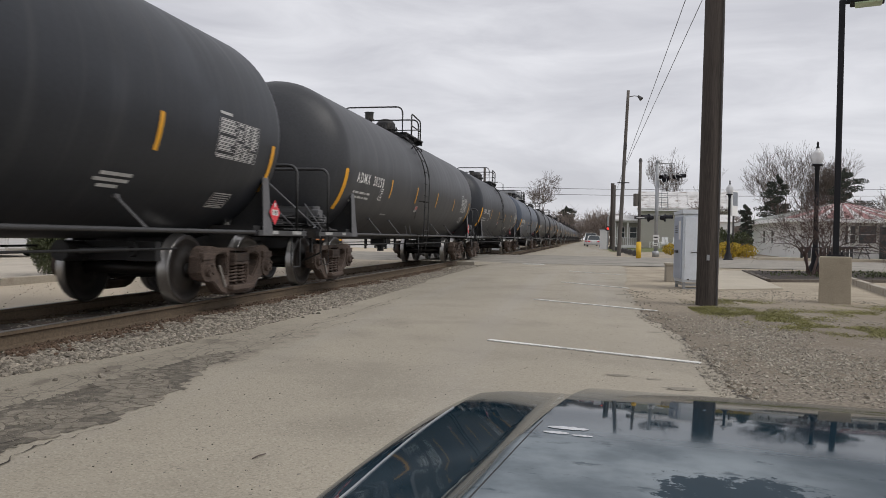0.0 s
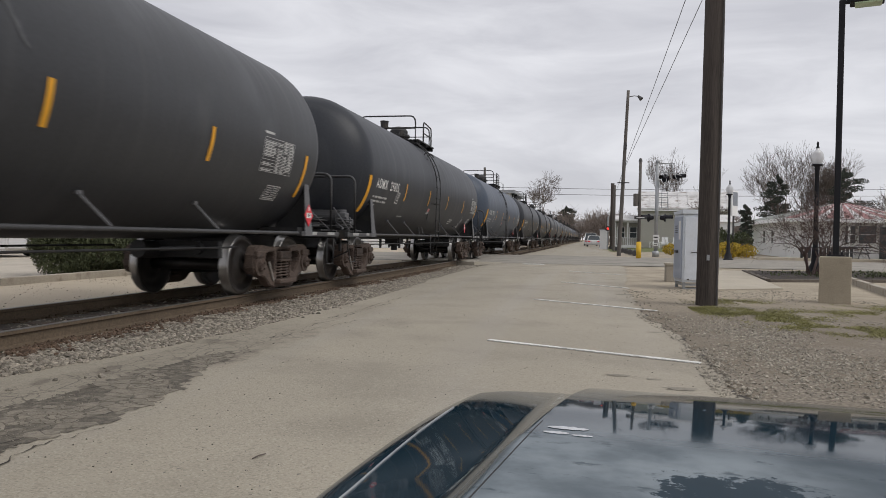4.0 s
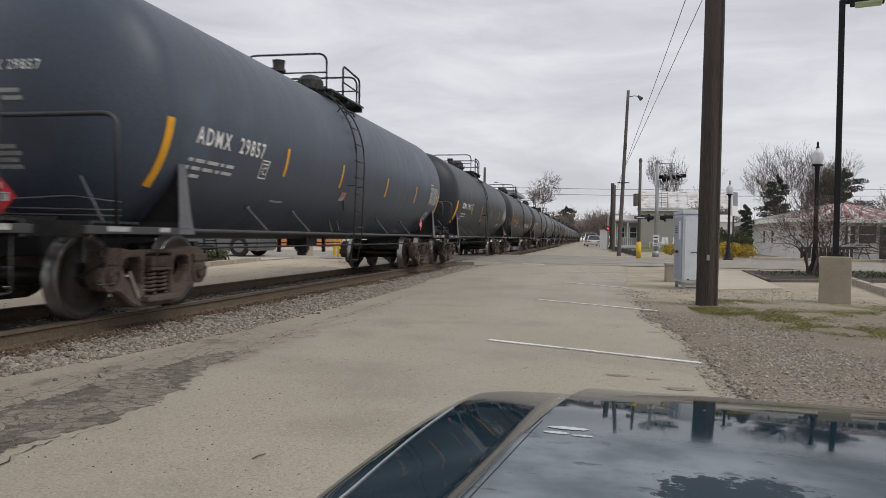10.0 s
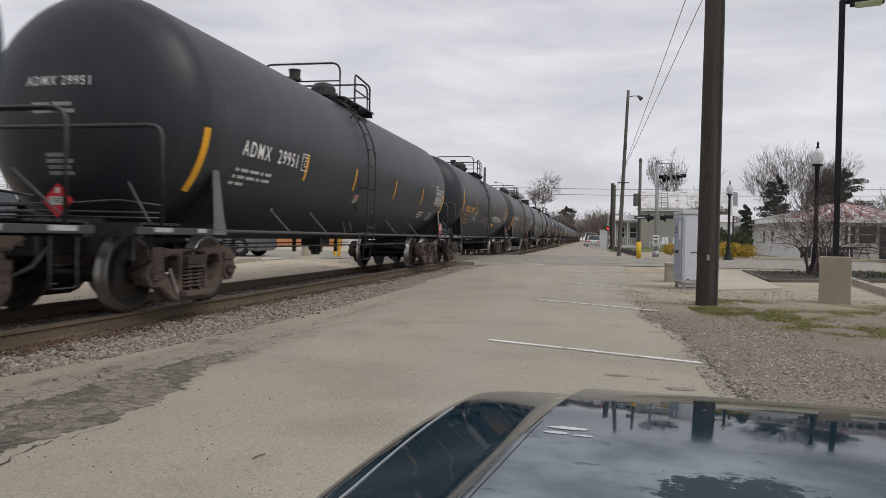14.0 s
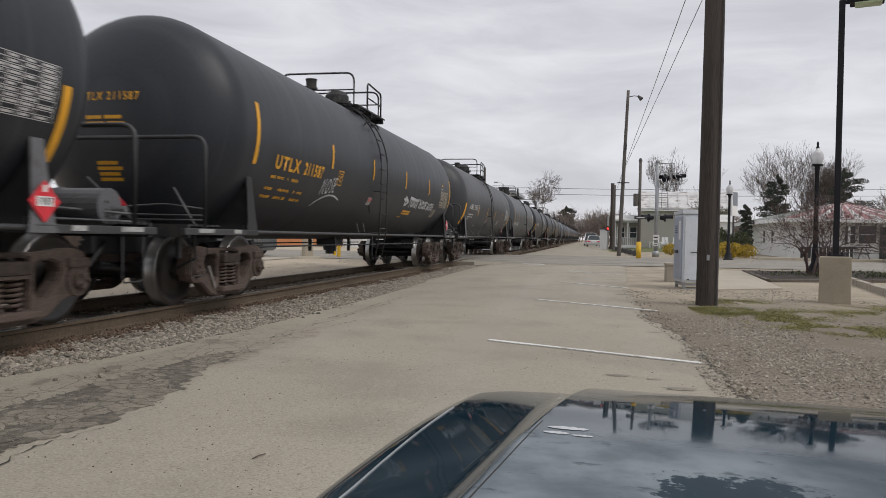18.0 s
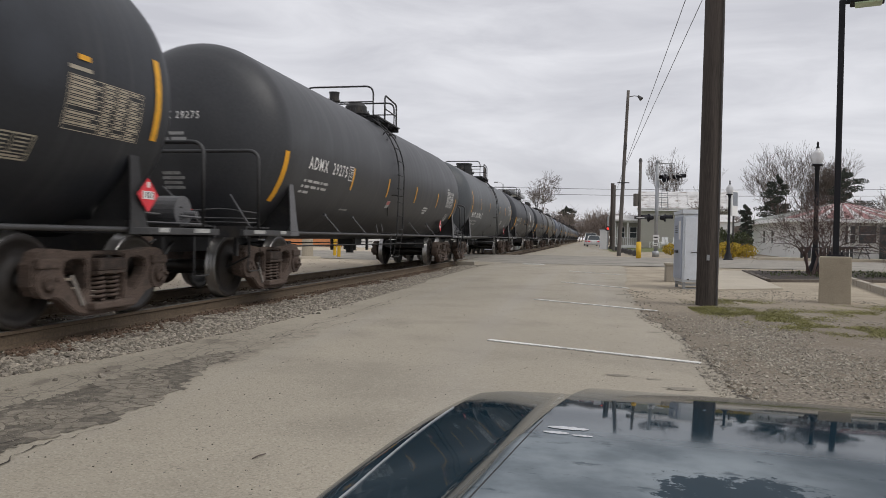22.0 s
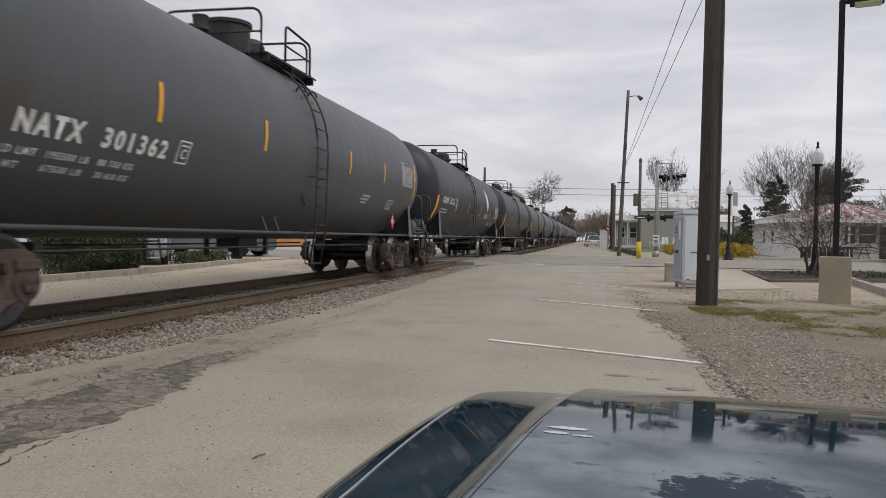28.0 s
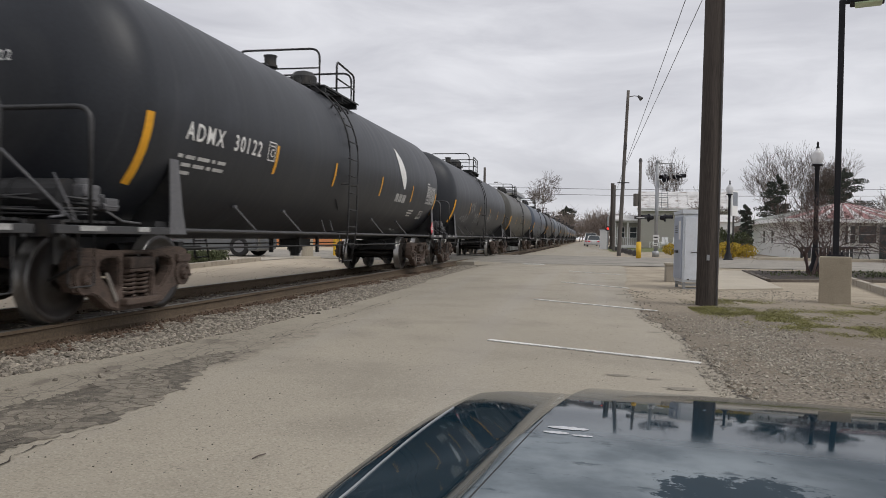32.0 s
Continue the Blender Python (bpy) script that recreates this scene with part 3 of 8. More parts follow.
road = tagged(sheet("road", STREET_X, NEAR_Y, M_asphalt, 0.014, wave=street_edge), "pale worn asphalt street with cracked edge along the ballast", "street", kind="structure")
cross = tagged(sheet("road", spread(-46, -1.8, 24) + spread(-1.75, 2.6, 8) + spread(2.7, 60, 60), spread(29.0, 42.0, 14), M_cross, 0.022), "grey asphalt cross street at the level crossing", "street", kind="structure")
far_road = tagged(sheet("road", [2.6, 4.2, 5.8, 7.4], [42, 50, 60, 75, 100, 150, 250, 420], M_asphalt, 0.02), "pale asphalt street running on beside the tracks", "street", kind="structure")
lot = tagged(sheet("pavement", spread(-60, -5.9, 30), spread(-6, 28.9, 20), M_gravel_pale, 0.02), "pale concrete car park beyond the tracks", "car park", kind="structure")


def strip(name, a, b, width, z=0.012, mat=None):
    a, b = Vector((*a, 0)), Vector((*b, 0))
    d = (b - a).normalized()
    s = Vector((-d.y, d.x, 0)) * width / 2
    bm = bmesh.new()
    k, rows = 12, []
    for i in range(k + 1):
        p = a.lerp(b, i / k)
        w = s * random.Random(i * 7 + int(a.y)).uniform(0.8, 1.1)
        rows.append([bm.verts.new((*(p + q).to_2d(), height(*(p + q).to_2d()) + 0.014 + z)) for q in (-w, w)])
    for r, q in zip(rows, rows[1:]):
        bm.faces.new((r[0], r[1], q[1], q[0]))
    ext = bmesh.ops.extrude_face_region(bm, geom=bm.faces[:])
    for v in ext["geom"]:
        if isinstance(v, bmesh.types.BMVert):
            v.co.z -= 0.009
    return part(name, bm, mat or M_line)


for a, b in (((4.97, 8.13), (7.10, 7.22)), ((5.06, 13.75), (7.14, 12.35)), ((5.36, 18.9), (6.93, 17.4)), ((5.4, 24.2), (7.0, 22.7))):
    tagged(strip("parking_line", a, b, 0.085), "worn thin white parking line painted on asphalt", "road marking", "parking lines")
tagged(strip("stop_bar", (3.5, 28.6), (4.3, 28.45), 0.42), "worn white road marking patch before the crossing", "road marking")


def crack(points, width, seed):
    """A dark broken ribbon along a wandering line: open cracks in the asphalt, and the painted shadow of its verge
    edge.
    """
    rng = random.Random(seed)
    pts = []
    for (ax, ay), (cx, c_y) in zip(points, points[1:]):
        k = max(2, int(math.hypot(cx - ax, c_y - ay) / 0.06))
        for i in range(k):
            t = i / k
            pts.append((ax + (cx - ax) * t + rng.gauss(0, 0.024), ay + (c_y - ay) * t + rng.gauss(0, 0.02)))
    bm = bmesh.new()
    rows = []
    for i, (x, y) in enumerate(pts):
        w = width * 1.15 * max(0.04, rng.uniform(-0.35, 1.0) * (0.6 + noise.noise((x * 2.3, y * 2.3, seed))))
        rows.append([bm.verts.new((x + s * w / 2, y + s * w * 0.15, height(x, y) + 0.019)) for s in (-1, 1)])
    for a, c in zip(rows, rows[1:]):
        bm.faces.new((a[0], a[1], c[1], c[0]))
    part("crack", bm, M_crack_edge_shade, road)


M_crack_edge_shade = material("crack_dirt_edge_shade", (0.06, 0.051, 0.042), 0.95, vary=0.4, scale=9)
crack([(3.24, 2.3), (3.27, 3.05), (3.2, 3.37), (3.26, 3.68), (3.31, 3.9)], 0.032, 1)
crack([(3.27, 3.88), (3.33, 4.1), (3.24, 4.4), (3.2, 4.65)], 0.024, 11)
crack([(2.35, 4.05), (2.49, 4.2), (2.5, 4.7), (2.4, 5.15)], 0.026, 12)
crack([(2.5, 5.4), (2.56, 5.8), (2.62, 6.2), (2.88, 6.7), (3.13, 7.0)], 0.03, 13)
crack([(2.4, 7.4), (2.64, 7.55), (2.61, 8.2), (2.7, 9.4), (2.66, 10.6), (2.74, 12.2)], 0.036, 2)
crack([(2.66, 7.5), (2.72, 8.0), (2.9, 8.8), (2.98, 9.6)], 0.026, 3)
crack([(2.62, 5.2), (3.08, 4.85), (3.15, 5.05)], 0.022, 4)
crack([(3.02, 3.3), (3.05, 3.75), (3.11, 4.2)], 0.03, 14)
crack([(2.5, 9.2), (2.62, 10.4), (2.58, 11.8), (2.66, 14.0)], 0.03, 15)
# along the verge the ribbons paint in the shadow line of the broken edge
for k, (ya, yb) in enumerate(((4.6, 7.6), (7.5, 10.0), (9.9, 12.5))):
    crack([(7.1 + edge_r[min(range(len(NEAR_Y)), key=lambda j: abs(NEAR_Y[j] - y))] + 0.01, y) for y in (ya + (yb - ya) * i / 6 for i in range(7))], 0.07, 30 + k)
crack([(7.2, 6.2), (7.02, 6.5), (7.08, 6.9), (6.9, 7.15)], 0.02, 5)
crack([(7.25, 7.6), (7.05, 8.0), (7.12, 8.6), (6.98, 9.3)], 0.02, 6)
crack([(6.2, 20.8), (6.7, 20.6), (7.2, 20.9)], 0.05, 7)
crack([(2.6, 31.0), (5.0, 30.2), (7.0, 29.6), (9.2, 29.4)], 0.09, 9)
crack([(2.4, 37.0), (4.6, 36.4), (7.6, 36.0), (10.0, 36.2)], 0.12, 10)
crack([(6.0, 27.2), (6.8, 27.0), (7.5, 27.3)], 0.06, 8)


# the crazed strip: crumbled dark bed with loose fragments of the old surface on it
CRAZED = [(3.08, 2.4), (3.22, 2.98), (3.12, 3.27), (3.12, 3.51), (3.26, 3.87), (3.19, 4.43), (3.07, 5.09), (2.89, 5.75), (2.75, 6.45), (2.68, 6.55), (2.54, 6.26), (2.52, 5.7), (2.42, 5.35), (2.50, 4.72), (2.40, 4.39), (2.42, 3.9), (2.42, 3.0), (2.6, 2.4)]


def inside(poly, x, y):
    hit = False
    for (a, b), (c, d) in zip(poly, poly[1:] + poly[:1]):
        if (b > y) != (d > y) and x < (c - a) * (y - b) / (d - b) + a:
            hit = not hit
    return hit


def crazed_strip():
    rng = random.Random(21)
    bm = bmesh.new()
    step = 0.03
    for i in range(42):
        for j in range(142):
            x, y = 2.2 + i * step, 2.35 + j * step
            mx, my = x + step / 2, y + step / 2
            wx, wy = mx + 0.08 * noise.noise((mx * 4, my * 4, 1)) + 0.07 * noise.noise((mx * 14, my * 14, 2)), my + 0.08 * noise.noise((mx * 4, my * 4, 7)) + 0.07 * noise.noise((mx * 14, my * 14, 5))
            if inside(CRAZED, wx, wy):
                bm.faces.new([bm.verts.new((px, py, height(px, py) + 0.0172)) for px, py in ((x, y), (x + step, y), (x + step, y + step), (x, y + step))])
    bmesh.ops.remove_doubles(bm, verts=bm.verts, dist=0.001)
    part("crumbled_bed", bm, M_crumb, road, "crumbled dark asphalt bed in the crazed strip")
    seeds = []
    y = 2.3
    while y < 6.7:
        x = 2.15
        while x < 3.45:
            px, py = x + rng.uniform(-0.05, 0.05), y + rng.uniform(-0.075, 0.075)
            seeds.append((px, py))
            x += 0.088
        y += 0.125
    made, far = 0, []
    for k, (cx, c_y) in enumerate(seeds):
        wx, wy = cx + 0.08 * noise.noise((cx * 4, c_y * 4, 1)), c_y + 0.08 * noise.noise((cx * 4, c_y * 4, 7))
        if not inside(CRAZED, wx, wy) or noise.noise((cx * 2.6, c_y * 1.7, 4)) > 0.08:
            continue
        cell = [Vector(p) for p in ((cx - 0.18, c_y - 0.2), (cx + 0.18, c_y - 0.2), (cx + 0.18, c_y + 0.2), (cx - 0.18, c_y + 0.2))]
        gap = rng.choice((0.002, 0.003, 0.005, 0.008, 0.013))
        for q in seeds:
            d = Vector((q[0] - cx, q[1] - c_y))
            if 0 < d.length < 0.4:
                u = d.normalized()
                lim = d.length / 2 - gap
                out = []
                for a, b in zip(cell, cell[1:] + cell[:1]):
                    sa, sb = (a - Vector((cx, c_y))).dot(u) - lim, (b - Vector((cx, c_y))).dot(u) - lim
                    if sa <= 0:
                        out.append(a)
                    if (sa < 0) != (sb < 0):
                        out.append(a.lerp(b, sa / (sa - sb)))
                cell = out
        if len(cell) < 3:
            continue
        ragged = []
        for a, b in zip(cell, cell[1:] + cell[:1]):
            if (b - a).length > 0.012:
                ragged.append(a)
                if (b - a).length > 0.05:
                    m = a.lerp(b, rng.uniform(0.35, 0.65)) + Vector((rng.gauss(0, 0.005), rng.gauss(0, 0.005)))
                    ragged.append(m)
        if len(ragged) < 3:
            continue
        h = height(cx, c_y) + rng.uniform(0.0183, 0.0194)
        tx, ty = 0.0, 0.0
        bm = bmesh.new()
        mid = Vector((cx, c_y))
        top = [bm.verts.new((*(mid + (p - mid) * 0.985), h + (p.x - cx) * tx + (p.y - c_y) * ty)) for p in ragged]
        low = [bm.verts.new((p.x, p.y, h - 0.014)) for p in ragged]
        bm.faces.new(top)
        for i in range(len(top)):
            j = (i + 1) % len(top)
            bm.faces.new((low[i], low[j], top[j], top[i]))
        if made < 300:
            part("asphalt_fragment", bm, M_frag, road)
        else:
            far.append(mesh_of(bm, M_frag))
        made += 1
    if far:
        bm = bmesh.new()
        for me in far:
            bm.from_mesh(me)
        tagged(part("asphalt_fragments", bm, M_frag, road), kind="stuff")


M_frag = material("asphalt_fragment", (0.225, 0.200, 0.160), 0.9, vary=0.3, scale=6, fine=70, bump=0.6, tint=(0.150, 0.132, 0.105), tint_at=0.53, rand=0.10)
M_hollow = material("worn_hollow", (0.215, 0.193, 0.158), 0.95, vary=0.4, scale=7, fine=70, bump=0.6, tint=(0.27, 0.245, 0.20), tint_at=0.45)
M_crumb = material("crumbled_asphalt", (0.115, 0.101, 0.081), 0.95, vary=0.45, scale=9, fine=80, bump=0.8, tint=(0.215, 0.192, 0.153), tint_at=0.50)
crazed_strip()
for k, (px, py, pw, pl) in enumerate(((6.32, 6.38, 0.10, 0.055), (6.78, 5.93, 0.12, 0.06), (6.6, 6.28, 0.06, 0.03), (6.86, 9.5, 0.10, 0.05), (6.75, 15.6, 0.2, 0.16))):
    bm = bmesh.new()          # shallow ragged hollows with dark grit
    ring = [i * math.pi / 24 for i in range(48)]
    reach = [1 + 0.5 * noise.noise((2 * math.cos(a), 2 * math.sin(a), k)) + 0.45 * noise.noise((7 * math.cos(a), 7 * math.sin(a), k + 20)) for a in ring]
    bm.faces.new([bm.verts.new((px + pw * q * math.cos(a), py + pl * q * math.sin(a), height(px, py) + 0.0175)) for a, q in zip(ring, reach)])
    part("worn_hollow", bm, M_hollow, road)


def block_row(name, a, b, size, n, mat, label, gap=0.012):
    """A kerb of separate blocks from a to b."""
    a, b = Vector((*a, 0)), Vector((*b, 0))
    d = (b - a) / n
    root = thing(name, label, "kerb", Matrix.Identity(4), kind="structure")
    bm = bmesh.new()
    soft_bx(bm, (0, 0, size[1] / 2), (d.length - gap, size[0], size[1]), 0.015)
    me = mesh_of(bm, mat)
    ang = math.atan2(d.y, d.x)
    for i in range(n):
        p = a + d * (i + 0.5)
        part("kerb_block", me, None, root, at=Matrix.Translation((p.x, p.y, height(p.x, p.y) - 0.05)) @ Matrix.Rotation(ang, 4, "Z"))
    return root


block_row("kerb", (-4.35, -4.0), (-4.86, 16.2), (0.16, 0.2), 9, M_curb, "weathered concrete kerb along the car park")
block_row("kerb", (-4.86, 16.2), (-5.95, 25.2), (0.16, 0.2), 4, M_curb, "weathered concrete kerb turning at the car park entrance")
block_row("kerb", (12.0, 15.4), (13.1, 22.4), (0.15, 0.2), 4, M_curb, "concrete kerb beside the lamp base")
block_row("kerb", (11.2, 26.6), (10.75, 21.0), (0.13, 0.13), 4, M_timber, "dark timber edging round the planting bed")
block_row("kerb", (10.75, 21.0), (16.5, 23.2), (0.13, 0.13), 4, M_timber, "dark timber edging round the planting bed")
block_row("kerb", (15.0, 43.0), (34.0, 43.0), (0.2, 0.2), 8, M_concrete, "pale concrete kerb before the diner")

bm = bmesh.new()
q = [bm.verts.new((x, y, height(x, y) + 0.035)) for x, y in ((8.7, 17.3), (10.42, 18.1), (11.15, 26.6), (9.9, 26.3))]
f = bm.faces.new(q)
for v in bmesh.ops.extrude_face_region(bm, geom=[f])["geom"]:
    if isinstance(v, bmesh.types.BMVert):
        v.co.z -= 0.12
tagged(part("pavement", bm, M_concrete), "pale tan concrete pavement slab", "pavement", kind="structure")
bm = bmesh.new()
q = [bm.verts.new((x, y, height(x, y) + 0.03)) for x, y in ((15.5, 43.1), (34.0, 43.1), (34.0, 50.0), (15.5, 52.0))]
f = bm.faces.new(q)
for v in bmesh.ops.extrude_face_region(bm, geom=[f])["geom"]:
    if isinstance(v, bmesh.types.BMVert):
        v.co.z -= 0.14
tagged(part("pavement", bm, M_concrete), "pale tan concrete forecourt before the diner", "pavement", kind="structure")
bm = bmesh.new()
q = [bm.verts.new((x, y, height(x, y) + 0.06)) for x, y in ((10.9, 21.15), (16.5, 23.35), (16.5, 27.5), (11.3, 26.5))]
bm.faces.new(q)
tagged(part("planting_bed", bm, M_mulch), "dark mulch planting bed inside a stone kerb", "planting bed", kind="structure")
tagged(sheet("lawn", spread(7.6, 30, 12), spread(60, 90, 10), M_lawn, 0.02), "dull green lawn before the cream house", "lawn", kind="structure")

# ---------------------------------------------------------------- the track
def ballast_edge(y):
    """How far the stones reach towards the street."""
    return max(1.36, 1.56 + 0.56 * (1 - math.exp(-(max(y, 3.0) - 4.95) / 2.2)))


track = thing("railway_track", "rusty railway track on wooden ties and pale ballast", "railway track", Matrix.Identity(4), kind="structure")
RAIL = [(-0.07, 0.05), (0.07, 0.05), (0.07, 0.062), (0.012, 0.082), (0.010, 0.17), (0.036, 0.182), (0.036, 0.214), (0.026, 0.22), (-0.026, 0.22), (-0.036, 0.214), (-0.036, 0.182), (-0.010, 0.17), (-0.012, 0.082), (-0.07, 0.062)]
for side in (-1, 1):
    bm = bmesh.new()
    a = [bm.verts.new((side * 0.7525 + x, -200, z)) for x, z in RAIL]
    b = [bm.verts.new((side * 0.7525 + x, 700, z)) for x, z in RAIL]
    bm.faces.new(a), bm.faces.new(b[::-1])
    for i in range(len(a)):
        j = (i + 1) % len(a)
        f = bm.faces.new((a[i], b[i], b[j], a[j]))
        f.material_index = 1 if i in (6, 7, 8) else 0
    part("rail", bm, [M_rail, M_railtop], track, "rusty steel rail with a polished head")
bed_x = [-2.3, -2.0, -1.6, -1.3, -0.6, 0, 0.6, 1.3, 1.6, 1.95, 2.3]
bed_z = [-0.02, 0.0, 0.02, 0.03, 0.03, 0.025, 0.03, 0.03, 0.02, 0.0, -0.02]
vs, fs = [], []
ys = spread(-30, 29, 118)
for j, y in enumerate(ys):
    for i, x in enumerate(bed_x):
        bx_ = x if x < 1.2 else 1.2 + (x - 1.2) * (ballast_edge(y) + 0.06 * noise.noise((0, y * 1.3, 3)) - 1.1) / 1.1
        vs.append((bx_, y, bed_z[i] + 0.012 + 0.018 * noise.noise((x * 3, y * 3, 1))))
for j in range(len(ys) - 1):
    for i in range(len(bed_x) - 1):
        k = j * len(bed_x) + i
        fs.append((k, k + 1, k + 1 + len(bed_x), k + len(bed_x)))
me = bpy.data.meshes.new("bed")
me.from_pydata(vs, [], fs)
part("ballast_bed", with_mats(me, M_bed), None, track, "grey-brown ballast fines between the ties")
bm = bmesh.new()
bx(bm, (0, 0, 0), (3.0, 13.0, 0.16))
part("crossing_panel", bm, M_asphalt, track, "asphalt infill at the level crossing", at=Matrix.Translation((0, 35.5, 0.108)))


# ---------------------------------------------------------------- branches and leaves
def tree_mesh(seed, tall, trunk_r, spread_deg=32, levels=6, forks=(2, 3), first=0.25, up=0.25, shrink=0.74, lean=0.0, thin=0.62, twist=1.0, min_r=0.006, stems=1):
    """Two meshes, trunk and limbs, of a bare tree grown by forking."""
    rng = random.Random(seed)
    out = {0: ([], []), 1: ([], [])}

    def limb(a, b, r0, r1, store):
        vs, fs = out[store]
        seg = 7 if r0 > 0.08 else 4 if r0 > 0.025 else 3
        q = (b - a).to_track_quat("Z", "Y")
        k = len(vs)
        for p, r in ((a, r0), (b, r1)):
            vs.extend(p + q @ Vector((r * math.cos(2 * math.pi * j / seg), r * math.sin(2 * math.pi * j / seg), 0)) for j in range(seg))
        fs.extend((k + j, k + (j + 1) % seg, k + seg + (j + 1) % seg, k + seg + j) for j in range(seg))

    def grow(p, d, length, r, level):
        pieces = 3
        for i in range(pieces):
            w = Vector((rng.gauss(0, 1), rng.gauss(0, 1), rng.gauss(0, 1))) * 0.10 * twist
            d = (d + w + Vector((0, 0, up * 0.12))).normalized()
            e = p + d * length / pieces
            r1 = max(min_r, r * (0.90 if i < pieces - 1 else 0.8))
            limb(p, e, r, r1, 0 if level == 0 else 1)
            p, r = e, r1
            if level >= 1 and level < levels and i < pieces - 1 and rng.random() < 0.55:
                side = Vector((rng.gauss(0, 1), rng.gauss(0, 1), rng.gauss(0, 0.6)))
                side = (side - d * side.dot(d)).normalized()
                grow(p, (d * 0.75 + side * 0.75).normalized(), length * shrink * 0.7, r * thin * 0.75, level + 1)
        if level >= levels:
            return
        n = rng.randint(*forks)
        turn = rng.uniform(0, 6.28)
        for i in range(n):
            a = radians(spread_deg * rng.uniform(0.55, 1.3))
            az = turn + 2 * math.pi * i / n + rng.uniform(-0.4, 0.4)
            ref = Vector((1, 0, 0)) if abs(d.x) < 0.8 else Vector((0, 1, 0))
            u = d.cross(ref).normalized()
            v = d.cross(u)
            nd = d * math.cos(a) + (u * math.cos(az) + v * math.sin(az)) * math.sin(a)
            grow(p, nd.normalized(), length * shrink * rng.uniform(0.8, 1.15), max(min_r, r * thin * rng.uniform(0.85, 1.2)), level + 1)

    for s in range(stems):
        az = 2 * math.pi * s / max(1, stems) + 0.4
        off = Vector((math.cos(az), math.sin(az), 0)) * (trunk_r * 1.2 if stems > 1 else 0)
        d = Vector((math.cos(az) * (0.35 if stems > 1 else lean), math.sin(az) * (0.35 if stems > 1 else 0), 1)).normalized()
        grow(off + Vector((0, 0, -0.15)), d, tall * first, trunk_r, 0)
    made = []
    for k in (0, 1):
        me = bpy.data.meshes.new("limbs")
        me.from_pydata([tuple(v) for v in out[k][0]], [], out[k][1])
        made.append(me)
    return made


def bare_tree(name, at, label, mat, turn=0.0, **kw):
    t = thing(name, label, "tree" if "shrub" not in name else "shrub", Matrix.Translation((at[0], at[1], height(*at[:2]))) @ Matrix.Rotation(turn, 4, "Z"))
    a, b = tree_mesh(**kw)
    part("trunk", with_mats(a, mat), None, t)
    part("crown", with_mats(b, mat), None, t, "bare twiggy crown")
    return t


def leaf_cloud(bm_lists, centre, radii, n, size, rng, flat=0.0):
    """Small two-triangle leaves scattered through an ellipsoid shell."""
    vs, fs = bm_lists
    for _ in range(n):
        d = Vector((rng.gauss(0, 1), rng.gauss(0, 1), rng.gauss(0, 1))).normalized()
        rr = rng.uniform(0.45, 1.0) ** 0.5 * (1 + 0.28 * noise.noise((d.x * 2.2 + centre[0], d.y * 2.2, d.z * 2.2 + centre[1])))
        p = Vector(centre) + Vector((d.x * radii[0], d.y * radii[1], d.z * radii[2])) * rr
        e = Euler((rng.uniform(0, 6), rng.uniform(0, 6), rng.uniform(0, 6))).to_matrix()
        s = size * rng.uniform(0.6, 1.35)
        k = len(vs)
        for q in ((-0.5, 0, 0), (0, -0.28, 0.08), (0.5, 0, 0), (0, 0.28, 0.08)):
            w = e @ Vector(q) * s
            vs.append((p.x + w.x, p.y + w.y, p.z + w.z))
        fs.append((k, k + 1, k + 2, k + 3))


def leafy(name, parent, blobs, mat, seed, size, label=""):
    rng = random.Random(seed)
    lists = ([], [])
    for c, r, n in blobs:
        leaf_cloud(lists, c, r, n, size, rng)
    me = bpy.data.meshes.new(name)
    me.from_pydata(lists[0], [], lists[1])
    return part(name, with_mats(me, mat), None, parent, label)

# ---------------------------------------------------------------- the tank cars
ZC, TR, FRONT, BACK, HEAD = 2.384, 1.535, -6.98, 7.34, 0.82     # tank axis height, radius, ends of the barrel, depth of the heads
TRUCKS = {-1: -6.68, 1: 7.04}


def head_y(x, z):
    return FRONT - HEAD * math.sqrt(max(0.0, 1 - (x * x + (z - ZC) ** 2) / TR ** 2))


def tank_r(y):
    """The tank's radius at y; it draws in over the heads."""
    past = max(0.0, FRONT - y, y - BACK)
    return TR * math.sqrt(max(0.0, 1 - (past / HEAD) ** 2))


def on_side(y, v, lift=0.007):
    a, r = v / TR, tank_r(y) + lift
    return (r * math.cos(a), y, ZC + r * math.sin(a))


def side_patch(bm, y0, y1, v0, v1, skew=0.0, n=4, lift=0.007):
    """A thin sheet of paint or foil on the side of the tank."""
    rows = []
    for i in range(n + 1):
        v = v0 + (v1 - v0) * i / n
        s = skew * (i / n - 0.5)
        rows.append([bm.verts.new(on_side(y + s, v, lift)) for y in (y0, y1)])
    for a, b in zip(rows, rows[1:]):
        bm.faces.new((a[0], a[1], b[1], b[0]))


def side_ribbon(bm, pts, w, lift=0.008):
    """A sprayed stroke through (y, v) points."""
    k = len(pts)
    rows = []
    for i, (y, v) in enumerate(pts):
        a, b = pts[max(0, i - 1)], pts[min(k - 1, i + 1)]
        d = Vector((b[0] - a[0], b[1] - a[1]))
        d = d.normalized() if d.length > 1e-6 else Vector((1, 0))
        q = Vector((-d.y, d.x)) * w / 2 * (0.6 + 0.4 * math.sin(math.pi * i / (k - 1)))
        rows.append([bm.verts.new(on_side(y + s * q.x, v + s * q.y, lift)) for s in (-1, 1)])
    for a, b in zip(rows, rows[1:]):
        bm.faces.new((a[0], a[1], b[1], b[0]))


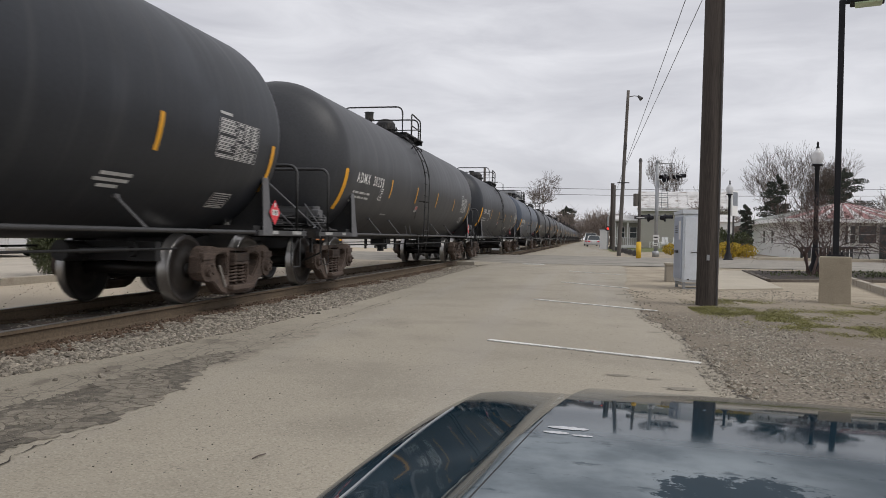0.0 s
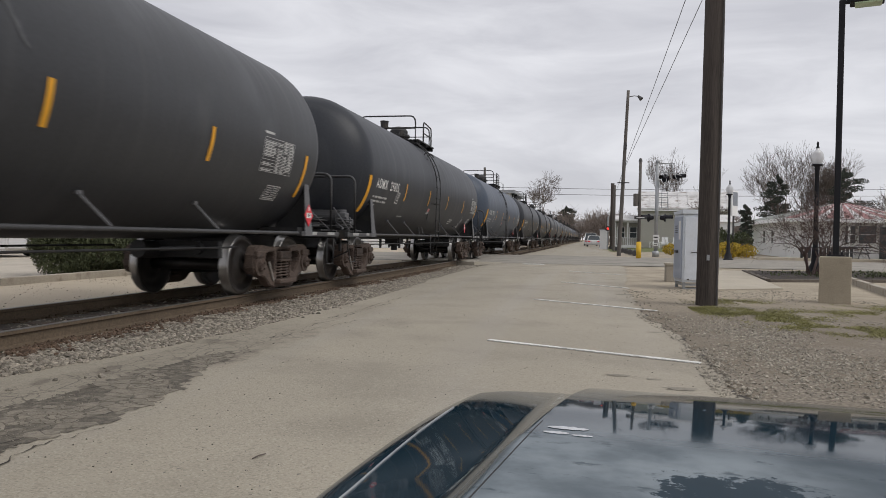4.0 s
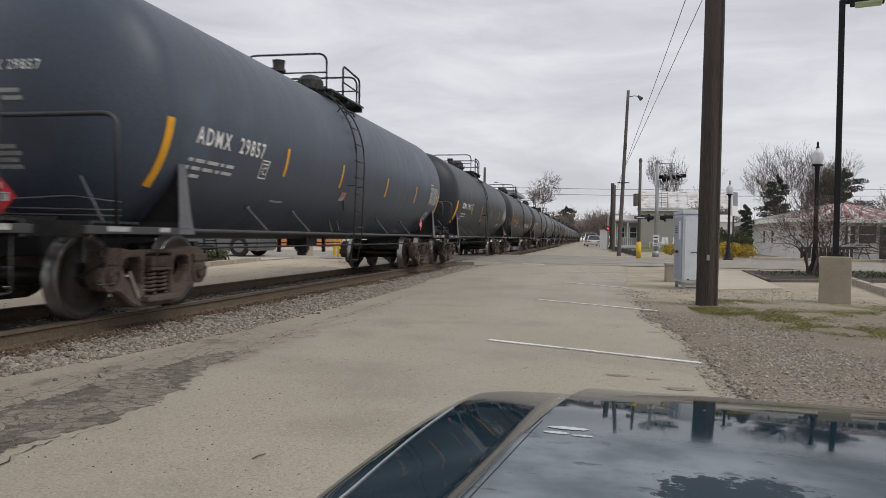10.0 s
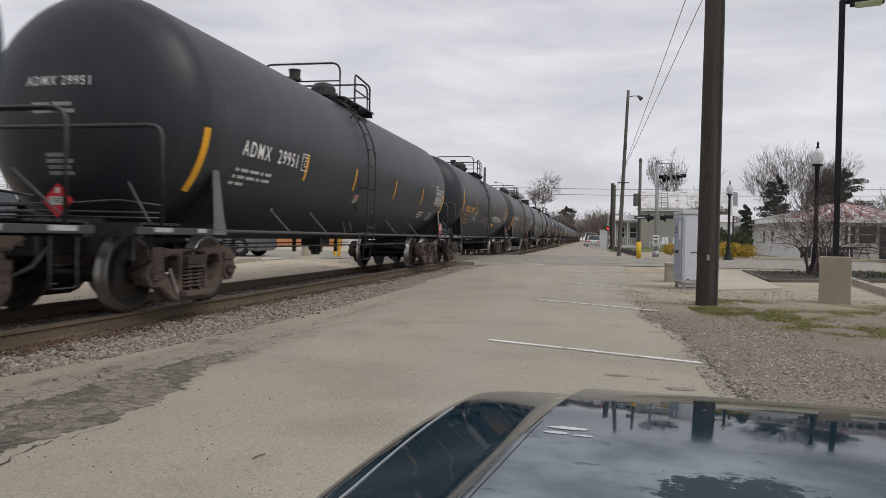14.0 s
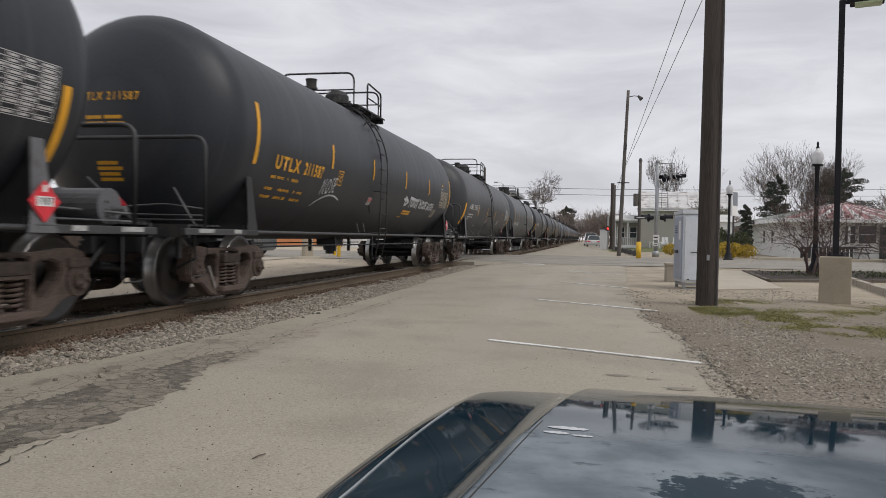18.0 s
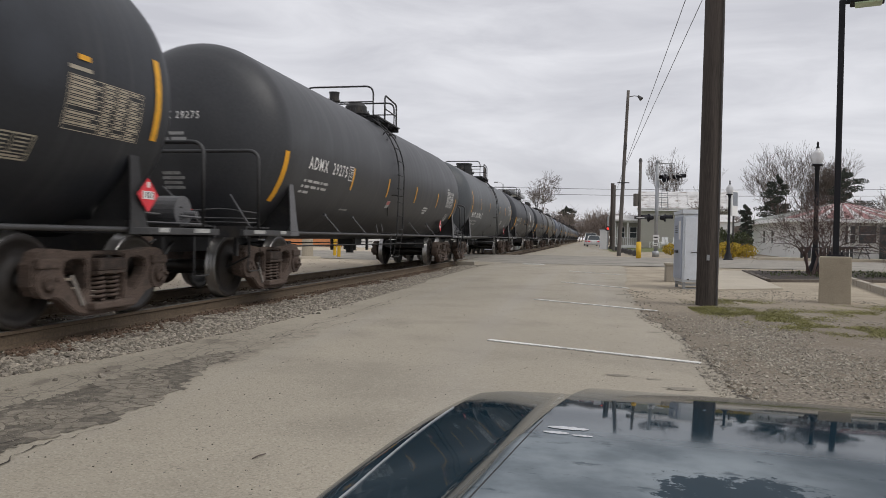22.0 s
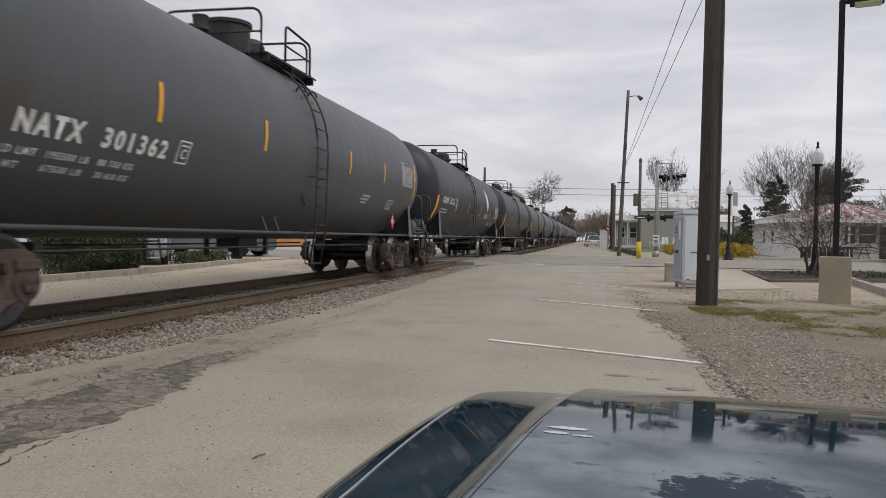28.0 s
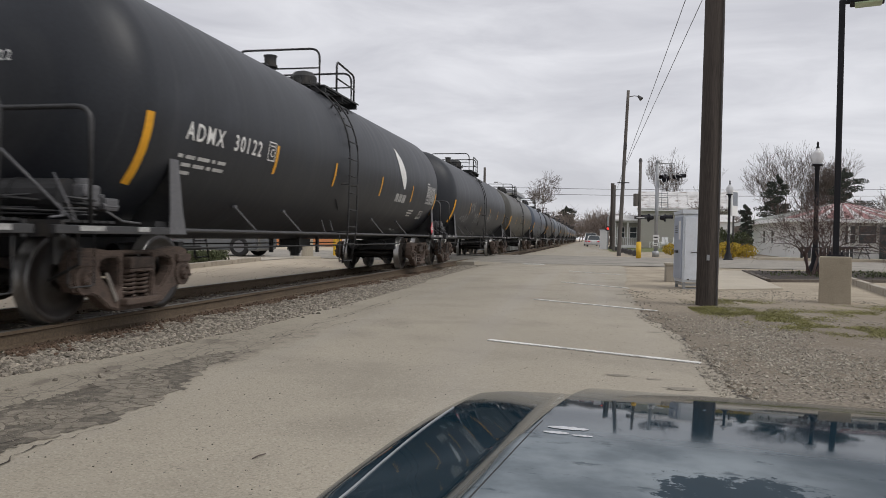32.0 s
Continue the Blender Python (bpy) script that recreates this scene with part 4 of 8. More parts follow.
def letters(text, tall, wide, mat, place, bold=0.012):
    """A mesh of letters, with each point (u, v) set on a surface by place(u, v)."""
    cu = bpy.data.curves.new("letters", "FONT")
    cu.body, cu.size, cu.offset, cu.resolution_u = text, 1.0, bold, 3
    cu.space_character = 1.3
    ob = new("letters", cu)
    bpy.context.view_layer.update()
    me = bpy.data.meshes.new_from_object(ob.evaluated_get(bpy.context.evaluated_depsgraph_get()))
    bpy.data.objects.remove(ob)
    xs = [v.co.x for v in me.vertices]
    hs = [v.co.y for v in me.vertices]
    x0, x1, h0, h1 = min(xs), max(xs), min(hs), max(hs)
    for v in me.vertices:
        v.co = place((v.co.x - x0) / (x1 - x0) * wide, (v.co.y - h0) / (h1 - h0) * tall)
    me.materials.clear()
    me.materials.append(mat)
    return me


def bar_lines(bm, y, v, rows, rng, tall=0.045, step=0.10, lean=0.0):
    """Small writing that cannot be read: bars of its size."""
    for i, words in enumerate(rows):
        u = y + lean * i
        for w in words:
            side_patch(bm, u, u + w, v - i * step, v - i * step + tall, n=1)
            u += w + 0.06


def tank_mesh():
    arc = [math.pi / 2 * (1 - i / 14) for i in range(14)]
    prof = [(FRONT - HEAD * math.sin(a), max(0.001, TR * math.cos(a))) for a in arc]
    prof += [(FRONT + (BACK - FRONT) * i / 10, TR) for i in range(11)]
    prof += [(BACK + HEAD * math.sin(a), max(0.001, TR * math.cos(a))) for a in reversed(arc)]
    me = lathe(prof, "y", 72)
    me.transform(Matrix.Translation((0, 0, ZC)))
    return me


def tank_car_frame():
    """The tank car without paint marks: tank, fittings, ladders, end platforms and trucks."""
    car = thing("tank_car", "black railway tank car", "tank car", Matrix.Identity(4))
    part("tank", with_mats(tank_mesh(), M_black), None, car)
    for side in (-1, 1):
        bm = bmesh.new()                      # side pipe
        tube(bm, bend([(side * 1.38, -7.75, 0.97), (side * 1.4, -6.9, 0.965), (side * 1.4, 6.9, 0.965), (side * 1.38, 7.75, 0.97)], 0.1), 0.027, 8)
        part("side_pipe", bm, M_grab, car, "grey running pipe along the tank", smooth=True)
        bm = bmesh.new()
        tube(bm, [(side * 1.0, -5.6, 0.74), (side * 1.0, 5.6, 0.74)], 0.016, 6)
        part("brake_rod", bm, M_frame, car, smooth=True)
        for y in (-4.5, -2.85, 2.05, 4.2):
            bm = bmesh.new()                  # strut from the tank out to the running pipe
            tube(bm, [(side * 1.14, y, 1.31), (side * 1.385, y + 0.2, 0.97)], 0.017, 5)
            bx(bm, (side * 1.13, y, 1.32), (0.05, 0.08, 0.04))
            part("strut", bm, M_post, car)
        for y in (-0.95, -0.5):
            bm = bmesh.new()                  # short stay under the ladder
            prism(bm, [(y - 0.02, 1.22), (y + 0.02, 1.22), (y + 0.24, 0.97), (y + 0.20, 0.97)], side * 1.06, side * 1.08)
            part("stay", bm, M_post, car)
        # ladder: straight below, bent round the tank above, with curved brackets
        bm = bmesh.new()
        la, lb = -0.95, -0.47
        for y in (la, lb):
            up = [(side * 1.5, y, 0.42), (side * 1.60, y, 1.0), (side * 1.63, y, 2.3)]
            up += [(side * (TR + 0.09) * math.cos(a), y + 0.1 * (d - 8) / 52, ZC + (TR + 0.09) * math.sin(a)) for d, a in [(d, radians(d)) for d in range(8, 64, 8)]]
            tube(bm, up, 0.016, 6)
        for i in range(11):
            z = 0.46 + 0.32 * i
            x = 1.5 + min(1, (z - 0.3) / 0.7) * 0.1 if z < 2.4 else (TR + 0.09) * math.cos(math.asin(min(0.97, (z - ZC) / (TR + 0.09))))
            cy(bm, (side * x, la, z), (side * x, lb, z), 0.013, seg=6)
        for z in (1.0, 1.9):
            for y in (la, lb):
                cy(bm, (side * 1.62, y, z), (side * 1.2, y, z), 0.014, seg=6)
        for y in (la + 0.07, lb + 0.07):
            cx, cz = (TR + 0.05) * math.cos(0.62), ZC + (TR + 0.05) * math.sin(0.62)
            tube(bm, [(side * (cx + 0.09 * math.cos(q)), y, cz + 0.1 * math.sin(q)) for q in (k * 0.7 for k in range(8))], 0.018, 5)
        part("ladder", bm, M_frame, car, smooth=True)
        bm = bmesh.new()                      # hanging step bars of the ladder's foot
        tube(bm, bend([(side * 1.48, la - 0.12, 0.95), (side * 1.48, la - 0.12, 0.46), (side * 1.48, la + 0.1, 0.46)], 0.04), 0.012, 6)
        part("ladder_foot", bm, M_frame, car, smooth=True)
        bm = bmesh.new()                      # thin drain pipe on the tank's side
        tube(bm, [on_side(-0.92 + 0.1 * k, -0.80 - 0.05 * k, 0.02) for k in range(5)], 0.010, 5)
        part("thin_pipe", bm, M_post, car, smooth=True)
    # top platform, one walkway a side, and its rails
    bm = bmesh.new()
    bx(bm, (0, 0, 0), (0.075, 2.1, 0.02))
    slat = mesh_of(bm, M_frame)
    for s in (-1, 1):
        bm = bmesh.new()
        bx(bm, (s * 0.975, 0.42, 3.82), (0.012, 2.1, 0.035))
        for y in (-0.55, 0.4, 1.35):
            prism(bm, [(y - 0.02, 3.70), (y + 0.02, 3.70), (y + 0.02, 3.815), (y - 0.02, 3.815)], s * 0.45, s * 0.972)
        walkway = part("walkway", bm, M_frame, car, "black steel top walkway")
        for i in range(5):
            part("slat", slat, None, walkway, at=Matrix.Translation((s * (0.52 + 0.1 * i), 0.42, 3.83)))
    for y, top in ((-0.6, 4.54), (1.3, 4.48)):
        bm = bmesh.new()
        tube(bm, bend([(-0.86, y, 3.75), (-0.86, y, top), (0.86, y, top), (0.86, y, 3.75)], 0.2), 0.022, 7)
        tube(bm, [(-0.86, y, 4.17), (0.86, y, 4.17)], 0.016, 6)
        part("handrail", bm, M_frame, car, smooth=True)
    for s in (-1, 1):
        bm = bmesh.new()
        tube(bm, bend([(s * 0.92, 0.2, 3.8), (s * 0.92, 0.2, 4.48), (s * 0.92, 1.3, 4.42), (s * 0.92, 1.3, 3.8)], 0.12), 0.022, 7)
        tube(bm, [(s * 0.92, 0.2, 4.14), (s * 0.92, 1.3, 4.12)], 0.016, 6)
        part("handrail", bm, M_frame, car, smooth=True)
    # fittings on top
    bm = bmesh.new()
    for z0, z1, r0, r1 in ((3.8, 4.08, 0.30, 0.30), (4.08, 4.12, 0.36, 0.36), (4.12, 4.28, 0.29, 0.28), (4.28, 4.38, 0.28, 0.20), (4.38, 4.42, 0.20, 0.06)):
        cy(bm, (0, 0.7, z0), (0, 0.7, z1), r0, r1, seg=24)
    for i in range(8):
        a = i * math.pi / 4
        cy(bm, (0.33 * math.cos(a), 0.7 + 0.33 * math.sin(a), 4.04), (0.33 * math.cos(a), 0.7 + 0.33 * math.sin(a), 4.17), 0.02, seg=6)
    part("manway", bm, M_frame, car)
    bm = bmesh.new()
    cy(bm, (0, -0.95, 3.85), (0, -0.95, 4.12), 0.08, 0.08)
    cy(bm, (0, -0.95, 4.12), (0, -0.95, 4.16), 0.14)
    cy(bm, (0, -0.95, 4.16), (0, -0.95, 4.32), 0.11, 0.12)
    cy(bm, (0, -0.95, 4.32), (0, -0.95, 4.34), 0.13)
    bx(bm, (0, -1.1, 4.12), (0.1, 0.3, 0.04))
    part("safety_valve", bm, M_frame, car)
    for y, h, r in ((-0.3, 0.12, 0.07), (0.05, 0.2, 0.09), (1.15, 0.16, 0.07)):
        bm = bmesh.new()
        cy(bm, (0.12, y, 3.85), (0.12, y, 3.92 + h), r)
        bx(bm, (0.12, y, 3.935 + h), (0.14, 0.04, 0.04))
        part("valve", bm, M_frame, car)
    bm = bmesh.new()
    soft_bx(bm, (0, 0.2, 3.92), (0.5, 0.7, 0.12), 0.02)
    part("valve_plate", bm, M_frame, car)
    bm = bmesh.new()
    cy(bm, (0, 0.35, 0.88), (0, 0.35, 0.62), 0.16)
    cy(bm, (0, 0.35, 0.62), (0, 0.35, 0.50), 0.10)
    bx(bm, (0, 0.35, 0.78), (0.4, 0.7, 0.14))
    for y in (-0.15, 0.85):
        bx(bm, (0.3, y, 0.74), (0.05, 0.10, 0.34))
        bx(bm, (-0.3, y, 0.74), (0.05, 0.10, 0.34))
    part("bottom_outlet", bm, M_frame, car)
    for e in (-1, 1):
        # stub sill, saddle and end platform
        ty, tip = TRUCKS[e], (-8.32 if e < 0 else 8.62)
        bm = bmesh.new()
        soft_bx(bm, (0, (ty + tip) / 2 - e * 0.6, 0.84), (0.46, 3.0, 0.36), 0.02)
        prism(bm, [(ty - e * 0.85, 1.02), (ty + e * 0.8, 1.02), (ty + e * 0.55, 1.45), (ty - e * 0.6, 1.25)], -0.34, 0.34)
        part("stub_sill", bm, M_frame, car)
        bm = bmesh.new()
        bx(bm, (0, ty, 0.99), (2.80, 0.30, 0.14))
        part("body_bolster", bm, M_frame, car)
        for s in (-1, 1):
            bm = bmesh.new()                  # bolster web: a plate from the tank out to a leaning flange
            vs = []
            for yy in (ty - 0.012, ty + 0.012):
                vs.append([bm.verts.new((s * x, yy, z)) for x, z in ((0.78, 0.93), (1.44, 0.93), (1.42, 1.12), (1.36, 1.72), (1.28, 1.72), (1.12, 1.36))])
            bm.faces.new(vs[0][::-1]), bm.faces.new(vs[1])
            for i in range(6):
                j = (i + 1) % 6
                bm.faces.new((vs[0][i], vs[0][j], vs[1][j], vs[1][i]))
            web = part("bolster_web", bm, M_frame, car, "black steel web plate")
            bm = bmesh.new()
            rows = [[bm.verts.new((s * (x + q), ty + w, z)) for q, w in ((0, -hw), (0, hw), (0.016, hw), (0.016, -hw))] for x, z, hw in ((1.45, 0.92, 0.17), (1.43, 1.12, 0.125), (1.375, 1.74, 0.075))]
            for p, q in zip(rows, rows[1:]):
                for i in range(4):
                    j = (i + 1) % 4
                    bm.faces.new((p[i], p[j], q[j], q[i]))
            bm.faces.new(rows[0]), bm.faces.new(rows[-1][::-1])
            part("web_flange", bm, M_post, web, "pale grey flange")
            bm = bmesh.new()
            soft_bx(bm, (s * 1.43, (ty + tip) / 2, 0.955), (0.06, abs(tip - ty) + 0.2, 0.08), 0.008)
            bx(bm, (s * 1.40, (ty + tip) / 2, 0.925), (0.10, abs(tip - ty), 0.015))
            part("side_sill", bm, M_grab, car, "grey end sill")
            for ry, rw in ((ty + e * 1.25, 0.36), (ty + e * 0.45, 0.2)):
                bm = bmesh.new()
                bx(bm, (s * 1.464, ry, 0.965), (0.006, rw, 0.05))
                part("reflector", bm, M_stencil_dim, car, "small white reflector strip")
        bm = bmesh.new()
        bx(bm, (0, tip, 0.96), (2.9, 0.05, 0.15))
        deck = part("end_platform", bm, M_frame, car)
        for i in range(6):
            part("slat", SLAT[0], None, deck, at=Matrix.Translation((0, tip - e * (0.08 + 0.125 * i), 1.03)))
        py, top = (-7.93, 2.12) if e < 0 else (8.36, 2.05)
        bm = bmesh.new()
        tube(bm, bend([(-1.43, py, 1.0), (-1.43, py, top), (1.43, py, top), (1.43, py, 1.0)], 0.17), 0.027, 8)
        part("end_handrail", bm, M_grab, car, "grey tubular end handrail", smooth=True)
        bm = bmesh.new()                      # slanting brace of the platform
        tube(bm, [(0.95, py - e * 0.1, 1.50), (1.38, py + e * 0.12, 1.02)], 0.012, 6)
        part("platform_brace", bm, M_post, car, smooth=True)
        for k, zz in enumerate((1.10, 1.16, 1.24)):      # grab rods low over the platform
            bm = bmesh.new()
            tube(bm, bend([(-1.2, py + e * (0.05 + 0.05 * k), zz), (0.3, py + e * (0.1 + 0.05 * k), zz), (0.8, py - e * 0.12, zz + 0.06 * (k == 2)), (1.30, py - e * 0.25, zz)], 0.1), 0.013, 5)
            part("grab_rod", bm, M_grab, car, smooth=True)
        bm = bmesh.new()                      # slack adjuster and rods between truck and sill
        cy(bm, (0.42, ty - e * 1.6, 0.72), (0.42, ty - e * 0.5, 0.70), 0.10, seg=14)
        cy(bm, (0.42, ty - e * 2.5, 0.72), (0.42, ty - e * 1.6, 0.72), 0.035, seg=8)
        cy(bm, (-0.3, ty - e * 1.9, 0.70), (-0.3, ty - e * 0.6, 0.66), 0.13, seg=14)
        bx(bm, (0.1, ty - e * 1.45, 0.70), (1.3, 0.12, 0.24))
        part("brake_rigging", bm, M_frame, car)
        if e < 0:
            bm = bmesh.new()                  # hoses and rods hanging below the platform
            tube(bm, [(1.30, py, 0.92), (1.28, py + 0.05, 0.62), (0.9, py + 0.1, 0.45)], 0.016, 6)
            bx(bm, (1.2, py - 0.2, 0.80), (0.05, 0.06, 0.34))
            part("hanger", bm, M_frame, car)
        bm = bmesh.new()                      # coupler: shank, head and knuckle
        bx(bm, (0, tip + e * 0.10, 0.86), (0.16, 0.4, 0.18))
        soft_bx(bm, (0.05 * e, tip + e * 0.36, 0.86), (0.34, 0.24, 0.30), 0.05)
        bx(bm, (-0.13 * e, tip + e * 0.44, 0.86), (0.12, 0.16, 0.28))
        part("coupler", bm, M_cast, car, "rusty knuckle coupler")
        bm = bmesh.new()
        tube(bm, [(0.28, tip - e * 0.1, 0.8), (0.3, tip + e * 0.2, 0.55), (0.18, tip + e * 0.44, 0.42)], 0.026, 6)
        part("air_hose", bm, M_tyre, car, smooth=True)
        for s in (-1, 1):
            bm = bmesh.new()
            tube(bm, bend([(s * 1.43, tip - e * 0.45, 0.93), (s * 1.43, tip - e * 0.45, 0.42), (s * 1.43, tip - e * 0.1, 0.42), (s * 1.43, tip - e * 0.1, 0.93)], 0.05), 0.010, 6)
            part("stirrup_step", bm, M_frame, car, smooth=True)
        bm = bmesh.new()
        tube(bm, bend([(-1.2, tip + e * 0.04, 0.72), (-1.2, tip + e * 0.1, 0.66), (-0.2, tip + e * 0.15, 0.62), (0.2, tip + e * 0.2, 0.84)], 0.05), 0.014, 6)
        part("uncoupling_lever", bm, M_grab, car, smooth=True)
        # truck: bolster with side frames, springs and wheelsets
        y0 = ty
        bm = bmesh.new()
        soft_bx(bm, (0, 0, 0.60), (1.96, 0.34, 0.24), 0.03)
        cy(bm, (0, 0, 0.70), (0, 0, 0.82), 0.22, seg=18)
        truck = part("truck", bm, M_cast, car, "rusty cast steel two-axle truck", at=Matrix.Translation((0, y0, 0)))
        for s in (-1, 1):
            part("side_frame", SIDE_FRAME[s], None, truck)
            for k in (-1, 1):
                part("spring", SPRING[0], None, truck, at=Matrix.Translation((s * 1.03, k * 0.112, 0)))
        for k in (-1, 1):
            bm = bmesh.new()
            bx(bm, (0, k * 0.42, 0.34), (1.7, 0.07, 0.07))
            for s in (-1, 1):
                bx(bm, (s * 0.75, k * 0.40, 0.42), (0.10, 0.06, 0.34))
            part("brake_beam", bm, M_frame, truck)
        for s in (-1, 1):
            bm = bmesh.new()
            prism(bm, [(-0.60, 0.50), (-0.56, 0.51), (-0.38, 0.21), (-0.42, 0.19)], s * 1.108, s * 1.125)
            part("brake_lever", bm, M_lever, truck, "pale worn brake lever")
        for k in (-1, 1):
            part("wheelset", WHEEL_MESH["axle"], None, car, "steel axle with two wheels", at=Matrix.Translation((0, y0 + k * 0.889, 0.457)))
    # brake gear on the leading end platform
    bm = bmesh.new()
    cy(bm, (0.2, -7.68, 1.27), (1.0, -7.68, 1.27), 0.19, seg=22)
    cy(bm, (0.42, -7.68, 1.27), (0.46, -7.68, 1.27), 0.2, seg=22)
    cy(bm, (0.85, -7.63, 1.24), (1.15, -7.63, 1.24), 0.04)
    soft_bx(bm, (0.1, -7.68, 1.2), (0.34, 0.3, 0.26), 0.02)
    tube(bm, [(1.2, -7.63, 1.2), (0.6, -7.98, 1.25), (-0.3, -7.98, 1.2), (-1.1, -7.78, 1.1)], 0.018, 6)
    tube(bm, [(1.25, -7.68, 1.12), (0.6, -8.03, 1.14), (-0.6, -8.03, 1.1)], 0.016, 6)
    part("air_reservoir", bm, M_frame, car)
    bm = bmesh.new()
    soft_bx(bm, (1.02, -7.50, 1.30), (0.22, 0.26, 0.22), 0.03)
    soft_bx(bm, (1.05, -7.18, 1.22), (0.16, 0.22, 0.14), 0.03)
    cy(bm, (1.02, -7.50, 1.41), (1.02, -7.50, 1.47), 0.09, seg=14)
    cy(bm, (1.10, -7.32, 1.20), (1.10, -7.08, 1.20), 0.035, seg=8)
    for y in (-7.62, -7.38):
        cy(bm, (1.12, y, 1.30), (1.16, y, 1.30), 0.022, seg=6)
    part("brake_valve", bm, M_post, car, "grey cast brake valve")
    for line in ([(1.05, -7.32, 1.2), (1.2, -7.12, 1.05), (1.25, -6.32, 1.0)], [(1.0, -7.82, 1.2), (1.25, -8.07, 1.08), (1.3, -8.3, 1.06)]):
        bm = bmesh.new()
        tube(bm, line, 0.014, 6)
        part("brake_pipe", bm, M_post, car, smooth=True)
    bm = bmesh.new()
    cy(bm, (-0.9, -8.32, 1.9), (-0.9, -8.36, 1.9), 0.27, seg=20)
    cy(bm, (-0.9, -8.1, 1.9), (-0.9, -8.4, 1.9), 0.05)
    bx(bm, (-0.9, -8.28, 1.45), (0.08, 0.05, 0.9))
    part("hand_brake", bm, M_frame, car)
    for w in [c for c in car.children if c.name.startswith("wheelset")]:
        for s in (-1, 1):
            part("wheel", WHEEL_MESH["wheel"], None, w, at=Matrix.Diagonal((s, 1, 1, 1)))
            part("bearing_cap", WHEEL_MESH["cap"], None, w, at=Matrix.Diagonal((s, 1, 1, 1)))
    return car


bm = bmesh.new()
bx(bm, (0, 0, 0), (2.86, 0.10, 0.025))
SLAT = [mesh_of(bm, M_frame)]


def side_frame_mesh(s):
    """Cast truck side frame: a bulged outline with two rounded triangular openings and the spring window."""
    half = [(0.0, 0.74), (0.30, 0.735), (0.52, 0.74), (0.72, 0.765), (0.88, 0.77), (1.0, 0.735), (1.07, 0.62), (1.08, 0.42), (1.02, 0.33), (0.86, 0.31), (0.70, 0.27), (0.50, 0.13), (0.34, 0.085), (0.0, 0.085)]
    outer = half + [(-y, z) for y, z in reversed(half[1:-1])]
    hole = [(0.335, 0.36), (0.39, 0.30), (0.46, 0.32), (0.61, 0.46), (0.66, 0.55), (0.63, 0.63), (0.52, 0.66), (0.375, 0.655), (0.335, 0.60)]
    win = [(-0.25, 0.21), (0.25, 0.21), (0.265, 0.45), (0.25, 0.69), (-0.25, 0.69), (-0.265, 0.45)]
    loops = [outer, hole, [(-y, z) for y, z in hole], win]
    bm = bmesh.new()
    es = []
    for lp in loops:
        vs = [bm.verts.new((s * 0.94, y, z)) for y, z in lp]
        es += [bm.edges.new((vs[i], vs[(i + 1) % len(vs)])) for i in range(len(vs))]
    fs = [f for f in bmesh.ops.triangle_fill(bm, use_beauty=True, edges=es)["geom"] if isinstance(f, bmesh.types.BMFace)]
    inside = []
    for f in bm.faces:
        c = f.calc_center_median()
        inside.append((f, any(point_in(lp, c.y, c.z) for lp in loops[1:])))
    bmesh.ops.delete(bm, geom=[f for f, w in inside if w], context="FACES")
    ext = bmesh.ops.extrude_face_region(bm, geom=bm.faces[:])
    for v in ext["geom"]:
        if isinstance(v, bmesh.types.BMVert):
            v.co.x = s * 1.10
    bmesh.ops.recalc_face_normals(bm, faces=bm.faces)
    sharp = [e for e in bm.edges if len(e.link_faces) == 2 and e.calc_face_angle(0) > 1.0]
    bmesh.ops.bevel(bm, geom=sharp, offset=0.018, segments=2, affect="EDGES")
    for k in (-1, 1):
        soft_bx(bm, (s * 1.09, k * 0.89, 0.63), (0.10, 0.30, 0.10), 0.02)
        cy(bm, (s * 1.0, k * 0.889, 0.457), (s * 1.12, k * 0.889, 0.457), 0.16, seg=20)
    soft_bx(bm, (s * 1.06, 0, 0.18), (0.28, 0.66, 0.07), 0.015)
    soft_bx(bm, (s * 1.04, 0, 0.60), (0.24, 0.44, 0.13), 0.03)
    bx(bm, (s * 1.05, 0, 0.52), (0.22, 0.46, 0.03))
    return mesh_of(bm, M_cast)


def point_in(poly, y, z):
    hit = False
    for (a, b), (c, d) in zip(poly, poly[1:] + poly[:1]):
        if (b > z) != (d > z) and y < (c - a) * (z - b) / (d - b) + a:
            hit = not hit
    return hit


SIDE_FRAME = {s: side_frame_mesh(s) for s in (-1, 1)}
bm = bmesh.new()
tube(bm, [(0.085 * math.cos(a), 0.085 * math.sin(a), 0.225 + 0.28 * a / 37.7) for a in (i * 37.7 / 60 for i in range(61))], 0.018, 6)
SPRING = [mesh_of(bm, M_cast, True)]
WHEEL_MESH = {}
bm = bmesh.new()
cy(bm, (-1.02, 0, 0), (1.02, 0, 0), 0.085, seg=16)
WHEEL_MESH["axle"] = mesh_of(bm, M_wheel, True)
prof = [(0.68, 0.10), (0.68, 0.17), (0.715, 0.20), (0.735, 0.34), (0.675, 0.385), (0.668, 0.465), (0.678, 0.486), (0.692, 0.484), (0.708, 0.462), (0.80, 0.455), (0.812, 0.448), (0.812, 0.385), (0.775, 0.345), (0.79, 0.22), (0.835, 0.18), (0.835, 0.10)]
WHEEL_MESH["wheel"] = with_mats(lathe(prof, "x", 40, [0, 0, 0, 0, 0, 1, 1, 1, 1, 1, 0, 0, 0, 0, 0]), M_wheel, M_tread)
bm = bmesh.new()
cy(bm, (0.90, 0, 0), (1.10, 0, 0), 0.125, seg=20)
cy(bm, (1.10, 0, 0), (1.17, 0, 0), 0.105, 0.085, seg=20)
